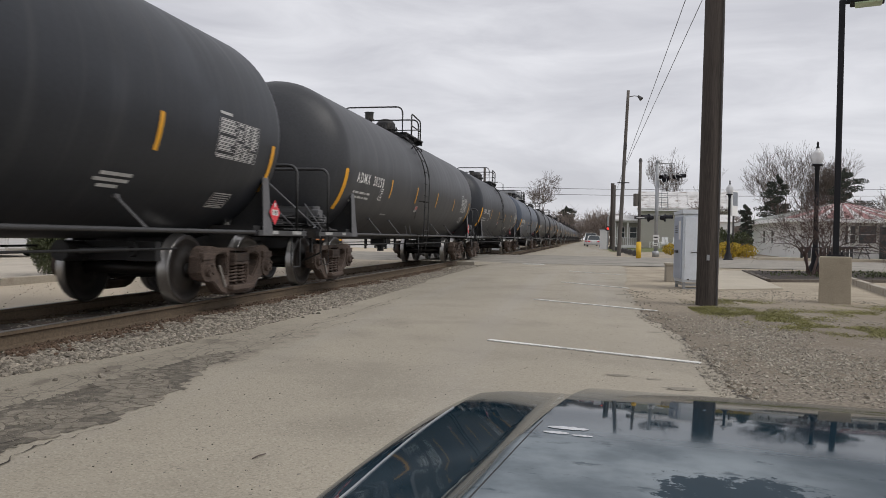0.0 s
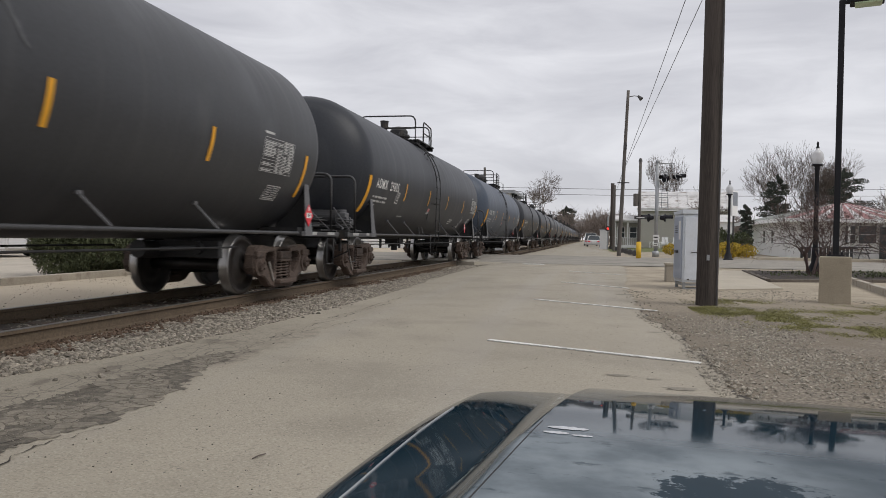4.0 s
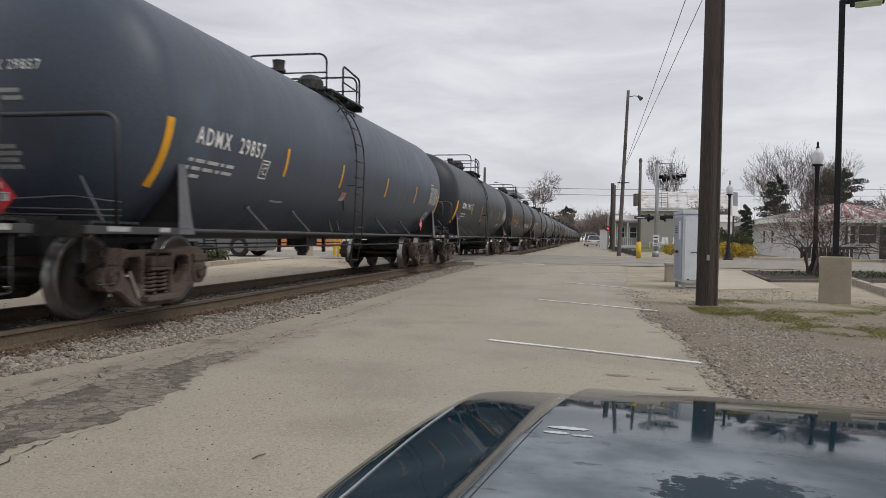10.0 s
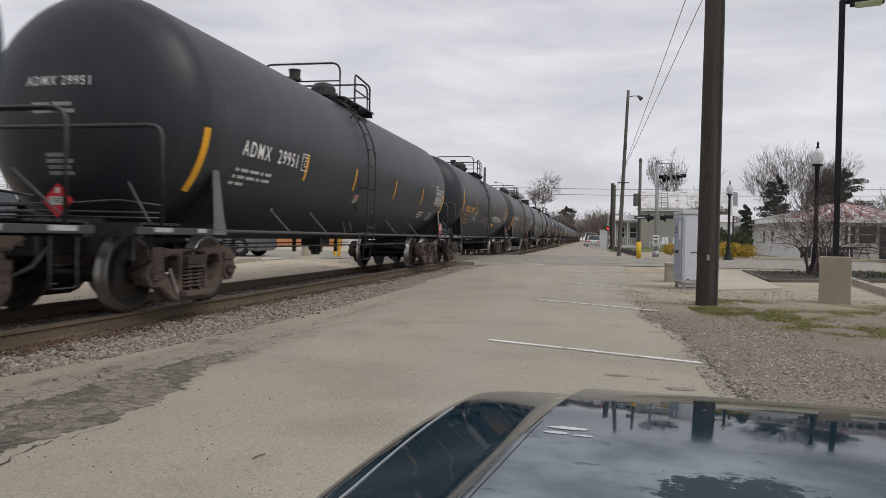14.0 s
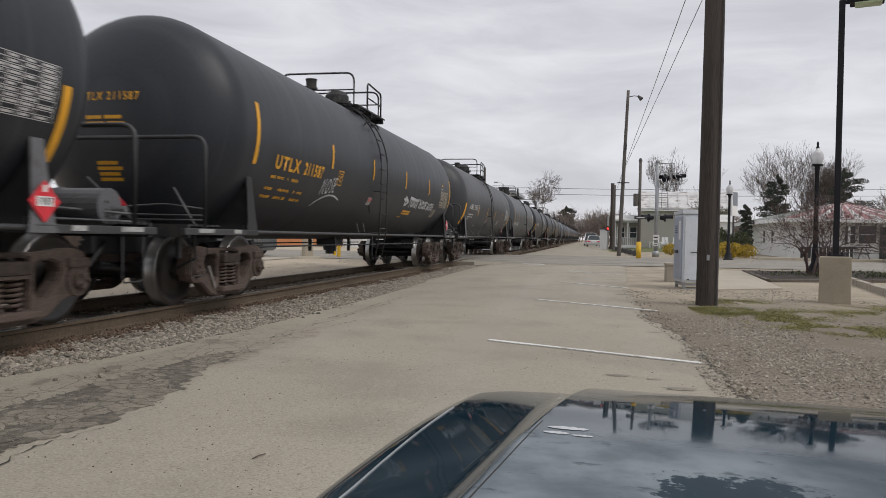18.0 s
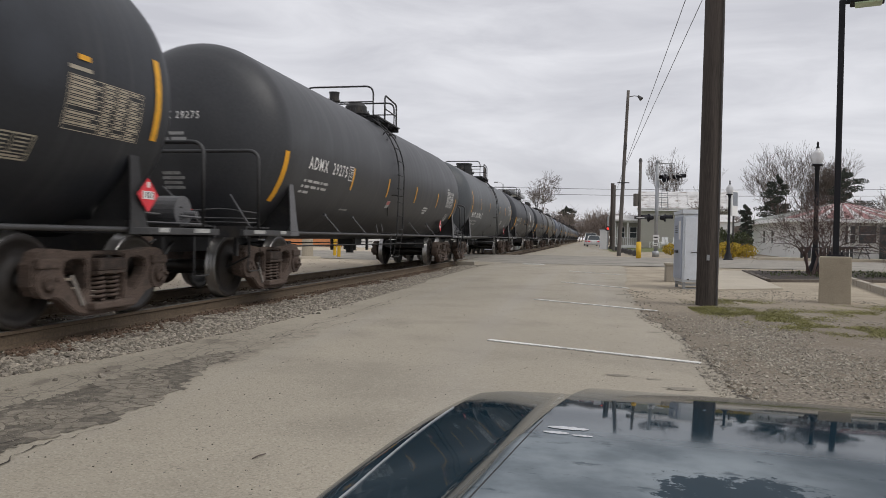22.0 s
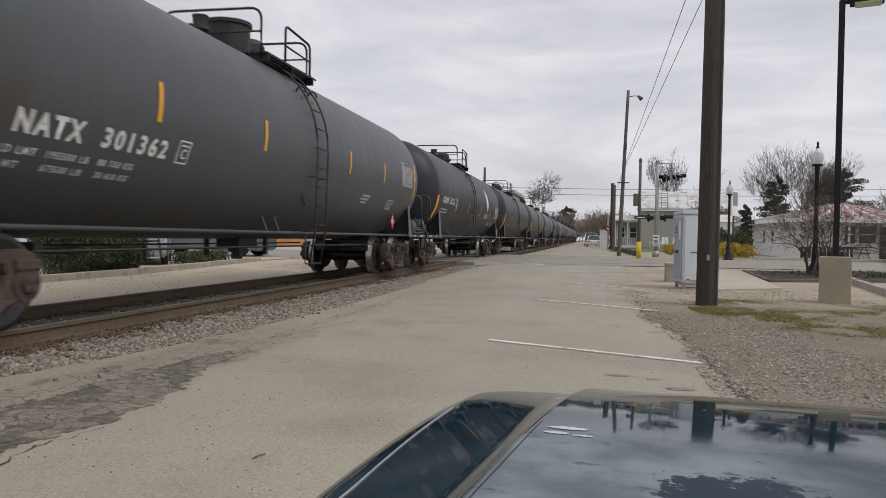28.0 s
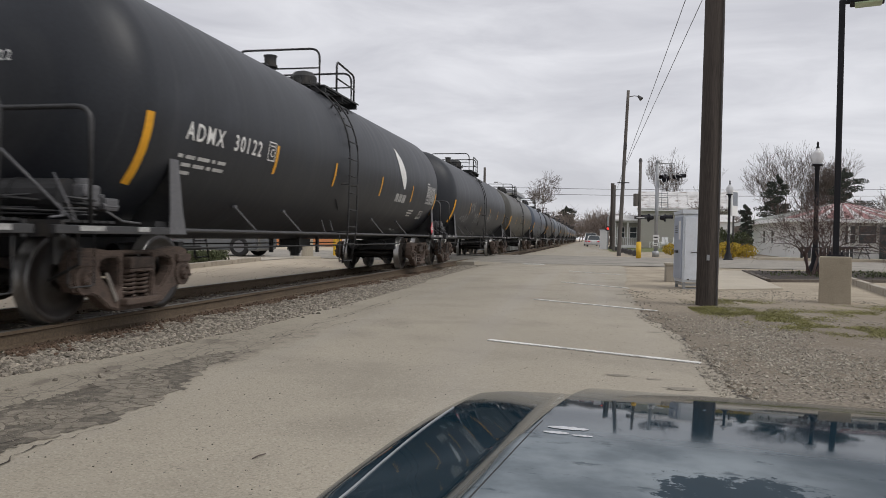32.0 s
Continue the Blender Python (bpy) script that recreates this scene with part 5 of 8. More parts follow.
for i in range(3):
    a = i * 2.094
    cy(bm, (1.16, 0.055 * math.cos(a), 0.055 * math.sin(a)), (1.195, 0.055 * math.cos(a), 0.055 * math.sin(a)), 0.022, seg=6)
WHEEL_MESH["cap"] = mesh_of(bm, M_cast, False)


def placard(car, x, y, z, face="side"):
    """Red hazard diamond with a white number field."""
    root_m = Matrix.Translation((x, y, z)) @ (Matrix.Identity(4) if face == "side" else Matrix.Rotation(-math.pi / 2, 4, "Z"))
    bm = bmesh.new()
    bx(bm, (0, 0, 0), (0.006, 0.26, 0.26), Matrix.Rotation(math.pi / 4, 4, "X"))
    p = part("placard", bm, M_red, car, "red diamond hazard placard with number 1987", at=root_m)
    bm = bmesh.new()
    bx(bm, (0.005, 0, 0), (0.004, 0.2, 0.085))
    bx(bm, (0.005, 0, 0.11), (0.004, 0.045, 0.06))
    part("number_field", bm, M_stencil, p)
    me = letters("1987", 0.065, 0.17, M_frame, lambda u, v: (0.0085, u - 0.085, v - 0.032), 0.02)
    part("number", me, None, p)
    return p


PLACE = {   # lettering: start and end along the car, height on the girth, and the class box
    "30258": (-6.5, -4.62, -0.385, -4.64, -0.53), "29805": (-6.66, -4.82, -0.40, -4.73, -0.53), "29857": (-6.55, -4.73, -0.39, -4.62, -0.53),
    "29951": (-6.17, -4.33, -0.40, -4.03, -0.28), "211587": (-6.0, -4.03, -0.48, -3.17, -0.39), "29275": (-6.23, -4.34, -0.36, -4.10, -0.26),
    "301362": (-6.3, -4.12, -0.65, -3.8, -0.53), "30122": (-6.4, -4.46, -0.37, -4.12, -0.25)}


FRONT_DASHES = {"301362": (-4.4, -1.8), "29805": (-4.08, -1.37), "211587": (-3.7, -1.19)}
TAIL = {   # trailing marks: rear strips, end arc, table (from, to, top), box (from, top), text (from, top), placard (x, y, z)
    "bare": ((1.2, 3.76), 7.28, (5.67, 6.74, 0.0), (6.07, -0.97), (3.75, -0.88), (1.47, 7.44, 1.26)),
    "30258": ((1.2, 3.96), 6.95, (5.38, 6.42, -0.06), (5.84, -0.74), None, (1.47, 7.2, 1.26)),
    "29805": ((1.33, 4.26), 7.19, (6.0, 7.05, -0.03), (6.02, -0.76), (2.7, -0.88), (1.27, 5.97, 1.29)),
    "29857": ((1.64, 4.43), 7.25, (6.13, 7.12, -0.03), (6.16, -0.76), None, (1.27, 6.04, 1.29)),
    "29951": ((1.6, 4.43), 7.24, (6.08, 7.12, -0.03), (5.86, -0.76), (4.66, -0.77), (1.47, 7.04, 1.19)),
    "211587": ((1.58, 4.22), 7.24, (5.88, 6.97, -0.05), (5.18, -0.65), None, (1.47, 7.17, 1.33)),
    "29275": ((1.3, 4.06), 6.87, (5.43, 6.48, 0.0), (5.87, -0.73), (2.6, -0.63), (1.27, 5.65, 1.29)),
    "301362": ((1.92, 4.27), 7.08, (5.82, 6.84, 0.28), (4.98, -0.61), (3.06, -0.60), (1.27, 5.94, 1.30))}


def stencil_table(car, y0, y1, top, mat, rng):
    """The stencilled inspection table: ruled rows of small unreadable words in white on the paint."""
    bm = bmesh.new()
    rows, pitch = 11, 0.0445
    cols = [y0, y0 + 0.44 * (y1 - y0), y0 + 0.62 * (y1 - y0), y0 + 0.8 * (y1 - y0), y1]
    for i in range(rows + 1):
        side_patch(bm, y0, y1, top - i * pitch - 0.0035, top - i * pitch + 0.0035, n=1)
    for u in cols:
        side_patch(bm, u - 0.004, u + 0.004, top - rows * pitch, top, n=2)
    for i in range(rows):
        for u, w in zip(cols, cols[1:]):
            if rng.random() < 0.9:
                side_patch(bm, u + 0.02, w - 0.02 - rng.uniform(0, 0.3) * (w - u), top - (i + 0.72) * pitch, top - (i + 0.26) * pitch, n=1)
    side_patch(bm, y0, y0 + 0.3, top + 0.05, top + 0.085, n=1)
    return tagged(part("inspection_table", bm, mat, car, "white stencilled table of bars"), kind="stuff")


def stencil_box(car, y0, top, mat):
    """A ruled two-column box of small writing."""
    bm = bmesh.new()
    w, h = 0.47, 0.25
    for a, b, c, d in ((0, w, 0, 0.016), (0, w, h - 0.016, h), (0, 0.016, 0, h), (w - 0.016, w, 0, h), (w / 2 - 0.006, w / 2 + 0.006, 0.07, h), (0, w, 0.06, 0.072)):
        side_patch(bm, y0 + a, y0 + b, top - h + c, top - h + d, n=1, lift=0.009)
    for k in range(4):
        for q in (0.04, 0.26):
            side_patch(bm, y0 + q, y0 + q + 0.15, top - 0.05 - 0.036 * k, top - 0.035 - 0.036 * k, n=1, lift=0.009)
    side_patch(bm, y0 + 0.05, y0 + 0.4, top - h + 0.025, top - h + 0.045, n=1, lift=0.009)
    return tagged(part("stencil_box", bm, mat, car, "small ruled stencil box"), kind="stuff")


def tail_marks(car, key, mat, rng):
    _, _, (t0, t1, top), (b0, btop), text, (px, py, pz) = TAIL[key]
    stencil_table(car, t0, t1, top, mat, rng)
    stencil_box(car, b0, btop, mat)
    if text:
        bm = bmesh.new()
        for i, (a, b) in enumerate(((0.0, 0.52), (-0.06, 0.50), (0.05, 0.38))):
            side_patch(bm, text[0] + a, text[0] + b, text[1] - 0.075 * i - 0.042, text[1] - 0.075 * i, n=1)
        tagged(part("small_writing", bm, mat, car), kind="stuff")
    placard(car, px, py, pz)


def dress(car, mark, number, paint, style="plain", lift_marks=0.0, seed=0, detail=True):
    """Paint and markings of one car."""
    rng = random.Random(seed)
    for c in car.children:
        if c.name.startswith("tank"):
            c.data = c.data.copy()
            c.data.materials[0] = paint
    amber = M_stencil_yellow if style == "yellow" else M_yellow
    white = M_stencil_yellow if style == "yellow" else M_stencil
    rear, arc = TAIL[number if number in TAIL else "29951"][:2]
    for y in (-7.1, arc):
        bm = bmesh.new()
        lo, hi = (-1.02, -0.17) if not lift_marks else (-0.48, 0.38)
        if y > 0 and not lift_marks:
            lo = -0.88
        y = -6.7 if y < 0 and lift_marks else y
        side_patch(bm, y - 0.05, y + 0.05, lo, hi, n=9)
        part("reflector_arc", bm, amber, car, "curved amber reflective strip")
    for y in FRONT_DASHES.get(number, (-3.93, -1.4)) + rear:
        bm = bmesh.new()
        side_patch(bm, y - 0.04, y + 0.04, -0.57 + lift_marks * 1.9, -0.14 + lift_marks * 1.9)
        part("reflector_strip", bm, amber, car, "amber reflective strip")
    if not detail:
        return
    y0, y1, v0, box_y, box_v = PLACE[number]
    runs = {"301362": ((mark, -6.31, -5.48), (number, -5.21, -4.13)), "211587": ((mark, -6.02, -5.10), (number, -4.92, -4.07))}.get(number, ((mark + "  " + number, y0, y1),))
    for text, ya, yb in runs:
        me = letters(text, 0.215, yb - ya, white, lambda u, v: on_side(ya + u, v0 + v), 0.016 if len(runs) == 1 else 0.034)
        tagged(part("lettering", me, None, car, "stencilled letters " + text), kind="stuff")
    if style == "slate":                      # load limits in two readable lines
        for text, ya, yb, v in (("LD LMT", -6.38, -5.96, -0.84), ("195500 LB", -5.83, -5.28, -0.84), ("88 700 KG", -5.14, -4.6, -0.84), ("LT WT", -6.42, -6.1, -0.98), ("67500 LB", -5.82, -5.30, -0.98), ("30 600 KG", -5.10, -4.59, -0.98)):
            me = letters(text, 0.075, yb - ya, white, lambda u, w: on_side(ya + u, v + w), 0.02)
            tagged(part("lettering", me, None, car, "small stencilled letters " + text), kind="stuff")
    else:
        bm = bmesh.new()
        if style == "yellow":
            runs = [(-6.04, 0.16, -0.63), (-5.82, 0.26, -0.63), (-5.5, 0.17, -0.63), (-5.28, 0.3, -0.63)]
            runs += [(u, w, v) for v in (-0.82, -0.96) for u, w in ((-6.08, 0.33), (-5.62, 0.45), (-5.03, 0.46))]
            for u, w, v in runs:              # short worn strokes
                for k in range(int(w / 0.052)):
                    if rng.random() < 0.92:
                        side_patch(bm, u + 0.052 * k, u + 0.052 * k + rng.uniform(0.026, 0.04), v + rng.uniform(0, 0.012), v + rng.uniform(0.046, 0.058), n=1)
        else:
            bar_lines(bm, y0 - 0.05, v0 - 0.22, [[0.1, 0.2, 0.28, 0.08, 0.2], [0.08, 0.2, 0.24, 0.1, 0.26], [0.12, 0.22]], rng, lean=-0.02)
        tagged(part("small_writing", bm, M_stencil_yellow if style == "yellow" else M_table, car), kind="stuff")
    bm = bmesh.new()                          # class box
    yb, vb0 = box_y - 0.12, box_v - 0.14
    for a, b, c, d in ((0, 0.26, 0, 0.02), (0, 0.26, 0.28, 0.30), (0, 0.02, 0, 0.3), (0.24, 0.26, 0, 0.3), (0.05, 0.21, 0.225, 0.245)):
        side_patch(bm, yb + a * 0.92, yb + b * 0.92, vb0 + c * 0.92, vb0 + d * 0.92, n=1)
    box = part("class_box", bm, white, car)
    me = letters("C", 0.12, 0.10, white, lambda u, v: on_side(yb + 0.07 + u, vb0 + 0.06 + v, 0.008), 0.02)
    part("letter", me, None, box)
    tail_marks(car, number if number in TAIL else "29951", M_table_dim if style == "yellow" else M_table, rng)
    placard(car, 0.48, -8.37, 1.26, "end")
    me = letters(mark + " " + number, 0.11, 0.84, white, lambda u, v: (u - 0.44, head_y(u - 0.44, 2.62 + v) - 0.008, 2.62 + v))
    tagged(part("lettering", me, None, car, "stencilled end mark " + mark + " " + number), kind="stuff")
    bm = bmesh.new()
    for x, z, w in ((-0.34, 2.38, 0.24), (-0.06, 2.38, 0.24), (-0.34, 2.30, 0.28), (-0.02, 2.30, 0.24), (-0.2, 1.80, 0.30), (-0.2, 1.73, 0.36), (-0.18, 1.66, 0.3), (-0.18, 1.59, 0.33)):
        q = [bm.verts.new((a, head_y(a, c) - 0.009, c)) for a, c in ((x, z), (x + w, z), (x + w, z + 0.045), (x, z + 0.045))]
        bm.faces.new(q)
    tagged(part("small_writing", bm, white if style == "yellow" else M_stencil_dim, car), kind="stuff")


def wave_line(y, v, w, h, n, rng):
    return [(y + w * i / n, v + h * (0.5 + 0.5 * math.sin(i * 2.1 + rng.uniform(-0.5, 0.5))) * rng.uniform(0.6, 1.1)) for i in range(n + 1)]


def graffiti(car, tags, seed, mat):
    rng = random.Random(seed)
    bm = bmesh.new()
    for y, v, w, h, n in tags:
        pts = wave_line(y, v, w, h, n, rng)
        fine = []
        for i in range(len(pts) - 1):
            p0, p1, p2, p3 = pts[max(0, i - 1)], pts[i], pts[i + 1], pts[min(len(pts) - 1, i + 2)]
            for k in range(5):
                t = k / 5
                fine.append(tuple(0.5 * (2 * b + (c - a) * t + (2 * a - 5 * b + 4 * c - d) * t * t + (3 * b - a - 3 * c + d) * t ** 3) for a, b, c, d in zip(p0, p1, p2, p3)))
        side_ribbon(bm, fine, 0.045)
    part("graffiti", bm, mat, car, "silver sprayed graffiti scrawl")


M_notice = material("notice_red_faded", (0.50, 0.16, 0.15), 0.6, vary=0.2, scale=12)
CARS = [   # place along the track at the start mark, mark, number, paint, style, lift of the strips
    (-82.0, "ADMX", "", M_black, "plain", 0.0), (-64.15, "ADMX", "", M_black, "plain", 0.0), (-46.45, "ADMX", "30258", M_dgrey, "plain", 0.0),
    (-28.8, "ADMX", "29805", M_black, "plain", 0.0), (-11.0, "ADMX", "29857", M_blue, "plain", 0.0), (6.8, "ADMX", "29951", M_black, "plain", 0.0),
    (24.5, "UTLX", "211587", M_black, "yellow", 0.16), (42.3, "ADMX", "29275", M_dgrey, "plain", 0.0), (59.6, "NATX", "301362", M_natx, "slate", 0.16),
    (77.0, "ADMX", "30122", M_black, "plain", 0.0)]
FAR_PAINT = [M_black, M_brown, M_blue, M_black, M_pale, M_black, M_brown, M_blue, M_black, M_natx, M_blue, M_black]
for i in range(12):
    CARS.append((77.0 + 17.7 * (i + 1), "", "", FAR_PAINT[i], "plain", 0.0))
LABEL = {M_black: "dull black", M_dgrey: "dark grey", M_blue: "blue-grey", M_pale: "pale blue-grey", M_brown: "olive-grey", M_natx: "slate grey"}

plain_car = tank_car_frame()
train = []
for i, (yc, mark, number, paint, style, up) in enumerate(CARS):
    car = plain_car if i == 0 else copy_thing(plain_car, Matrix.Identity(4))
    train.append(car)
for i, (car, (yc, mark, number, paint, style, up)) in enumerate(zip(train, CARS)):
    dress(car, mark, number, paint, style, up, seed=i, detail=2 <= i < 13 and bool(number))
    tagged(car, LABEL[paint] + " railway tank car" + (" marked " + mark + " " + number if number else "") + " rolling on the track", "tank car", "tank cars of the train")
# details that set single cars apart
for car in train[:3] + train[9:10]:               # taller webs
    for c in [c for c in car.children if c.name.startswith("bolster_web")]:
        c.matrix_basis = Matrix.Translation((0, 0.2, -0.304)) @ Matrix.Diagonal((1, 1, 1.33, 1)) @ c.matrix_basis
for car in train[4:9]:              # the drum and its pipes stand on the trailing platform
    for c in list(car.children):
        if c.name.startswith("air_reservoir") and car is not train[4]:
            c.data = c.data.copy()
            c.data.materials[0] = M_post
            c.location = (0.28, 15.85, -0.08)
        elif c.name.startswith(("brake_valve", "brake_pipe.")) or c.name == "brake_pipe" or c.name.startswith("air_reservoir"):
            bpy.data.objects.remove(c)
for car in (train[2], train[9]):    # long slanting brace before the leading head
    bm = bmesh.new()
    tube(bm, [(0.1, -7.98, 2.05), (1.3, -7.98, 1.02)], 0.016, 6)
    part("platform_brace", bm, M_post, car, smooth=True)
for k in (2, 3, 4, 7):
    bm = bmesh.new()
    side_patch(bm, -3.95, -3.5, -1.02, -0.985, n=1)
    tagged(part("small_writing", bm, M_stencil_dim, train[k]), kind="stuff")
for c in [c for c in train[8].children if c.name.startswith(("ladder", "thin_pipe"))]:
    c.location.y += 0.9
for car in (train[6], train[8]):
    for c in [c for c in car.children if c.name.startswith("strut")]:
        bpy.data.objects.remove(c)
tail_marks(train[1], "bare", M_table, random.Random(3))
graffiti(train[3], [(4.72, -1.16, 0.36, 0.2, 7), (4.82, -0.98, 0.34, 0.26, 6), (4.7, -1.2, 0.45, 0.05, 3)], 5, M_stencil_dim)
rng = random.Random(17)


def sprayed(u, v):
    wob = 0.03 * noise.noise((u * 3, 0, 2))
    return on_side(2.30 + u, -0.70 + v * (1.55 - 0.12 * u) + wob + 0.02 * noise.noise((u * 9, v * 9, 5)), 0.008)


me = letters("TOAST*NOSE*AIGO", 0.19, 2.86, M_graffiti, sprayed, 0.045)
part("graffiti", me, None, train[6], "silver sprayed graffiti words")
bm = bmesh.new()
for line in ([(1.69, -0.50), (1.85, -0.53), (1.98, -0.56)], [(1.85, -0.42), (1.87, -0.55), (1.90, -0.69)], [(1.85, -0.44), (2.02, -0.52), (2.20, -0.57)], [(1.90, -0.69), (2.05, -0.63), (2.20, -0.57)], [(2.30, -0.44), (2.7, -0.47), (3.1, -0.50)]):
    side_ribbon(bm, [(a[0] + (b[0] - a[0]) * k / 4, a[1] + (b[1] - a[1]) * k / 4) for a, b in zip(line, line[1:]) for k in range(5)], 0.075)
tagged(part("graffiti", bm, M_graffiti, train[6], "silver sprayed arrow and strokes"), kind="stuff")
bm = bmesh.new()
for v in (-0.83, -0.90):
    side_patch(bm, 2.02, 2.82, v - 0.024, v + 0.024, n=1, lift=0.009)
side_patch(bm, 1.85, 2.15, -1.03, -1.0, n=1, lift=0.009)
side_patch(bm, 6.0, 6.16, 0.10, 0.15, n=1, lift=0.009)
tagged(part("small_writing", bm, M_stencil_yellow, train[6]), kind="stuff")
me = letters("NOSE", 0.3, 0.62, M_graffiti, lambda u, v: on_side(-3.93 + u, -0.77 + v + 0.14 * u + 0.03 * noise.noise((u * 7, v * 7, 3)), 0.008), -0.004)
part("graffiti", me, None, train[6], "thin silver sprayed word")
bm = bmesh.new()
side_ribbon(bm, [(-4.05 + 1.2 * k / 16, -1.0 + 0.26 * math.sin(math.pi * (k / 16) ** 0.8 * 0.75)) for k in range(17)], 0.035)
part("graffiti", bm, M_graffiti, train[6], "thin silver sprayed curve")
for ob in train[6].children_recursive:        # this car's webs are black all over
    if ob.name.startswith("web_flange"):
        ob.material_slots[0].link = "OBJECT"
        ob.material_slots[0].material = M_frame
        tagged(ob, "black flange")
for k in (2, 3, 4, 5, 6, 7):      # notice beside the ladder: pale plate with a red field
    bm = bmesh.new()
    side_patch(bm, -1.14, -0.88, -0.82, -0.64, n=2, lift=0.006)
    notice = part("notice", bm, M_stencil_dim, train[k], "pale notice with a red field")
    bm = bmesh.new()
    side_patch(bm, -1.12, -0.90, -0.735, -0.65, n=1, lift=0.009)
    part("red_field", bm, M_notice, notice)
M_spill = material("dried_spill", (0.085, 0.088, 0.094), 0.7, vary=0.4, scale=7, fine=30)
for k, runs in ((2, ((0.18, 0.80, 0.10, 0.15, 0.05), (0.50, 0.70, 0.62, 0.30, 0.06), (0.62, 0.55, 0.92, 0.05, 0.05))), (3, ((0.82, 0.85, 0.88, 0.40, 0.16), (0.86, 0.60, 0.97, 0.08, 0.09)))):
    for ya, va, yb, vb, w in runs:
        bm = bmesh.new()
        side_ribbon(bm, [(ya + (yb - ya) * i / 9 + 0.012 * math.sin(i * 2.3), va + (vb - va) * i / 9) for i in range(10)], w, 0.004)
        part("spill_streak", bm, M_spill, train[k], "pale dried spill streak")
bm = bmesh.new()      # leaf-shaped emblem as a plain pale shape
rows = []
for i in range(13):
    u = i / 12
    v = 0.66 - 0.94 * u
    mid, half = 2.95 + 0.62 * u ** 0.8, 0.27 * math.sin(math.pi * min(1.0, u * 0.93 + 0.02)) ** 0.8
    rows.append([bm.verts.new(on_side(mid + q * half, v)) for q in (-1, 0, 1)])
for a, b in zip(rows, rows[1:]):
    for j in (0, 1):
        bm.faces.new((a[j], a[j + 1], b[j + 1], b[j]))
part("emblem", bm, M_stencil, train[9], "pale leaf-shaped emblem")
bm = bmesh.new()
bar_lines(bm, 2.95, -0.62, [[0.26, 0.26, 0.3]], rng, tall=0.2)
tagged(part("emblem_bars", bm, M_stencil_dim, train[9]), kind="stuff")
graffiti(train[10], [(-5.4, -0.9, 1.6, 0.3, 11), (-2.5, -0.9, 1.4, 0.5, 9), (1.0, -0.8, 1.4, 0.6, 9), (-3.6, -0.5, 0.9, 0.5, 7)], 4, M_stencil_dim)
bm = bmesh.new()      # tall drum on the slate car
cy(bm, (0, -0.05, 3.82), (0, -0.05, 4.42), 0.36, seg=24)
cy(bm, (0, -0.05, 4.42), (0, -0.05, 4.48), 0.39, seg=24)
part("dome_housing", bm, M_frame, train[8], "tall dark drum housing")


# ---------------------------------------------------------------- how the train runs
def travel(t):
    """Metres that the train has come since the middle of the clip; it slows a little."""
    u = (t - 16.0) / 16.0
    return 16.0 * (4.19735 * u - 0.17802 * u * u - 0.14083 * u ** 3 + 0.05515 * u ** 4)


def motions():
    for car, spec in zip(train, CARS):
        walk(car, [(t, Matrix.Translation((0, spec[0] - travel(t), 0.22))) for t in range(33)])
    for car in train[:13]:
        for w in [c for c in car.children if c.name.startswith("wheelset")]:
            y, z = w.matrix_basis.translation.y, w.matrix_basis.translation.z
            walk(w, [(k / 10, Matrix.Translation((0, y, z)) @ Matrix.Rotation((travel(k / 10) + y) / 0.457, 4, "X")) for k in range(321)])

# ---------------------------------------------------------------- the camera car's bonnet
def nose_y(x):
    """Where the bonnet rolls over to the nose; it draws back at the corners."""
    return 1.60 - 0.16 * max(0.0, (5.93 - x) / 0.17) ** 2.2


def bonnet_z(y):
    return 0.950 - 0.045 * (y - 0.35) - 0.088 * max(0.0, y - 0.85) ** 2 - 3.0 * max(0.0, y - 1.6) ** 2


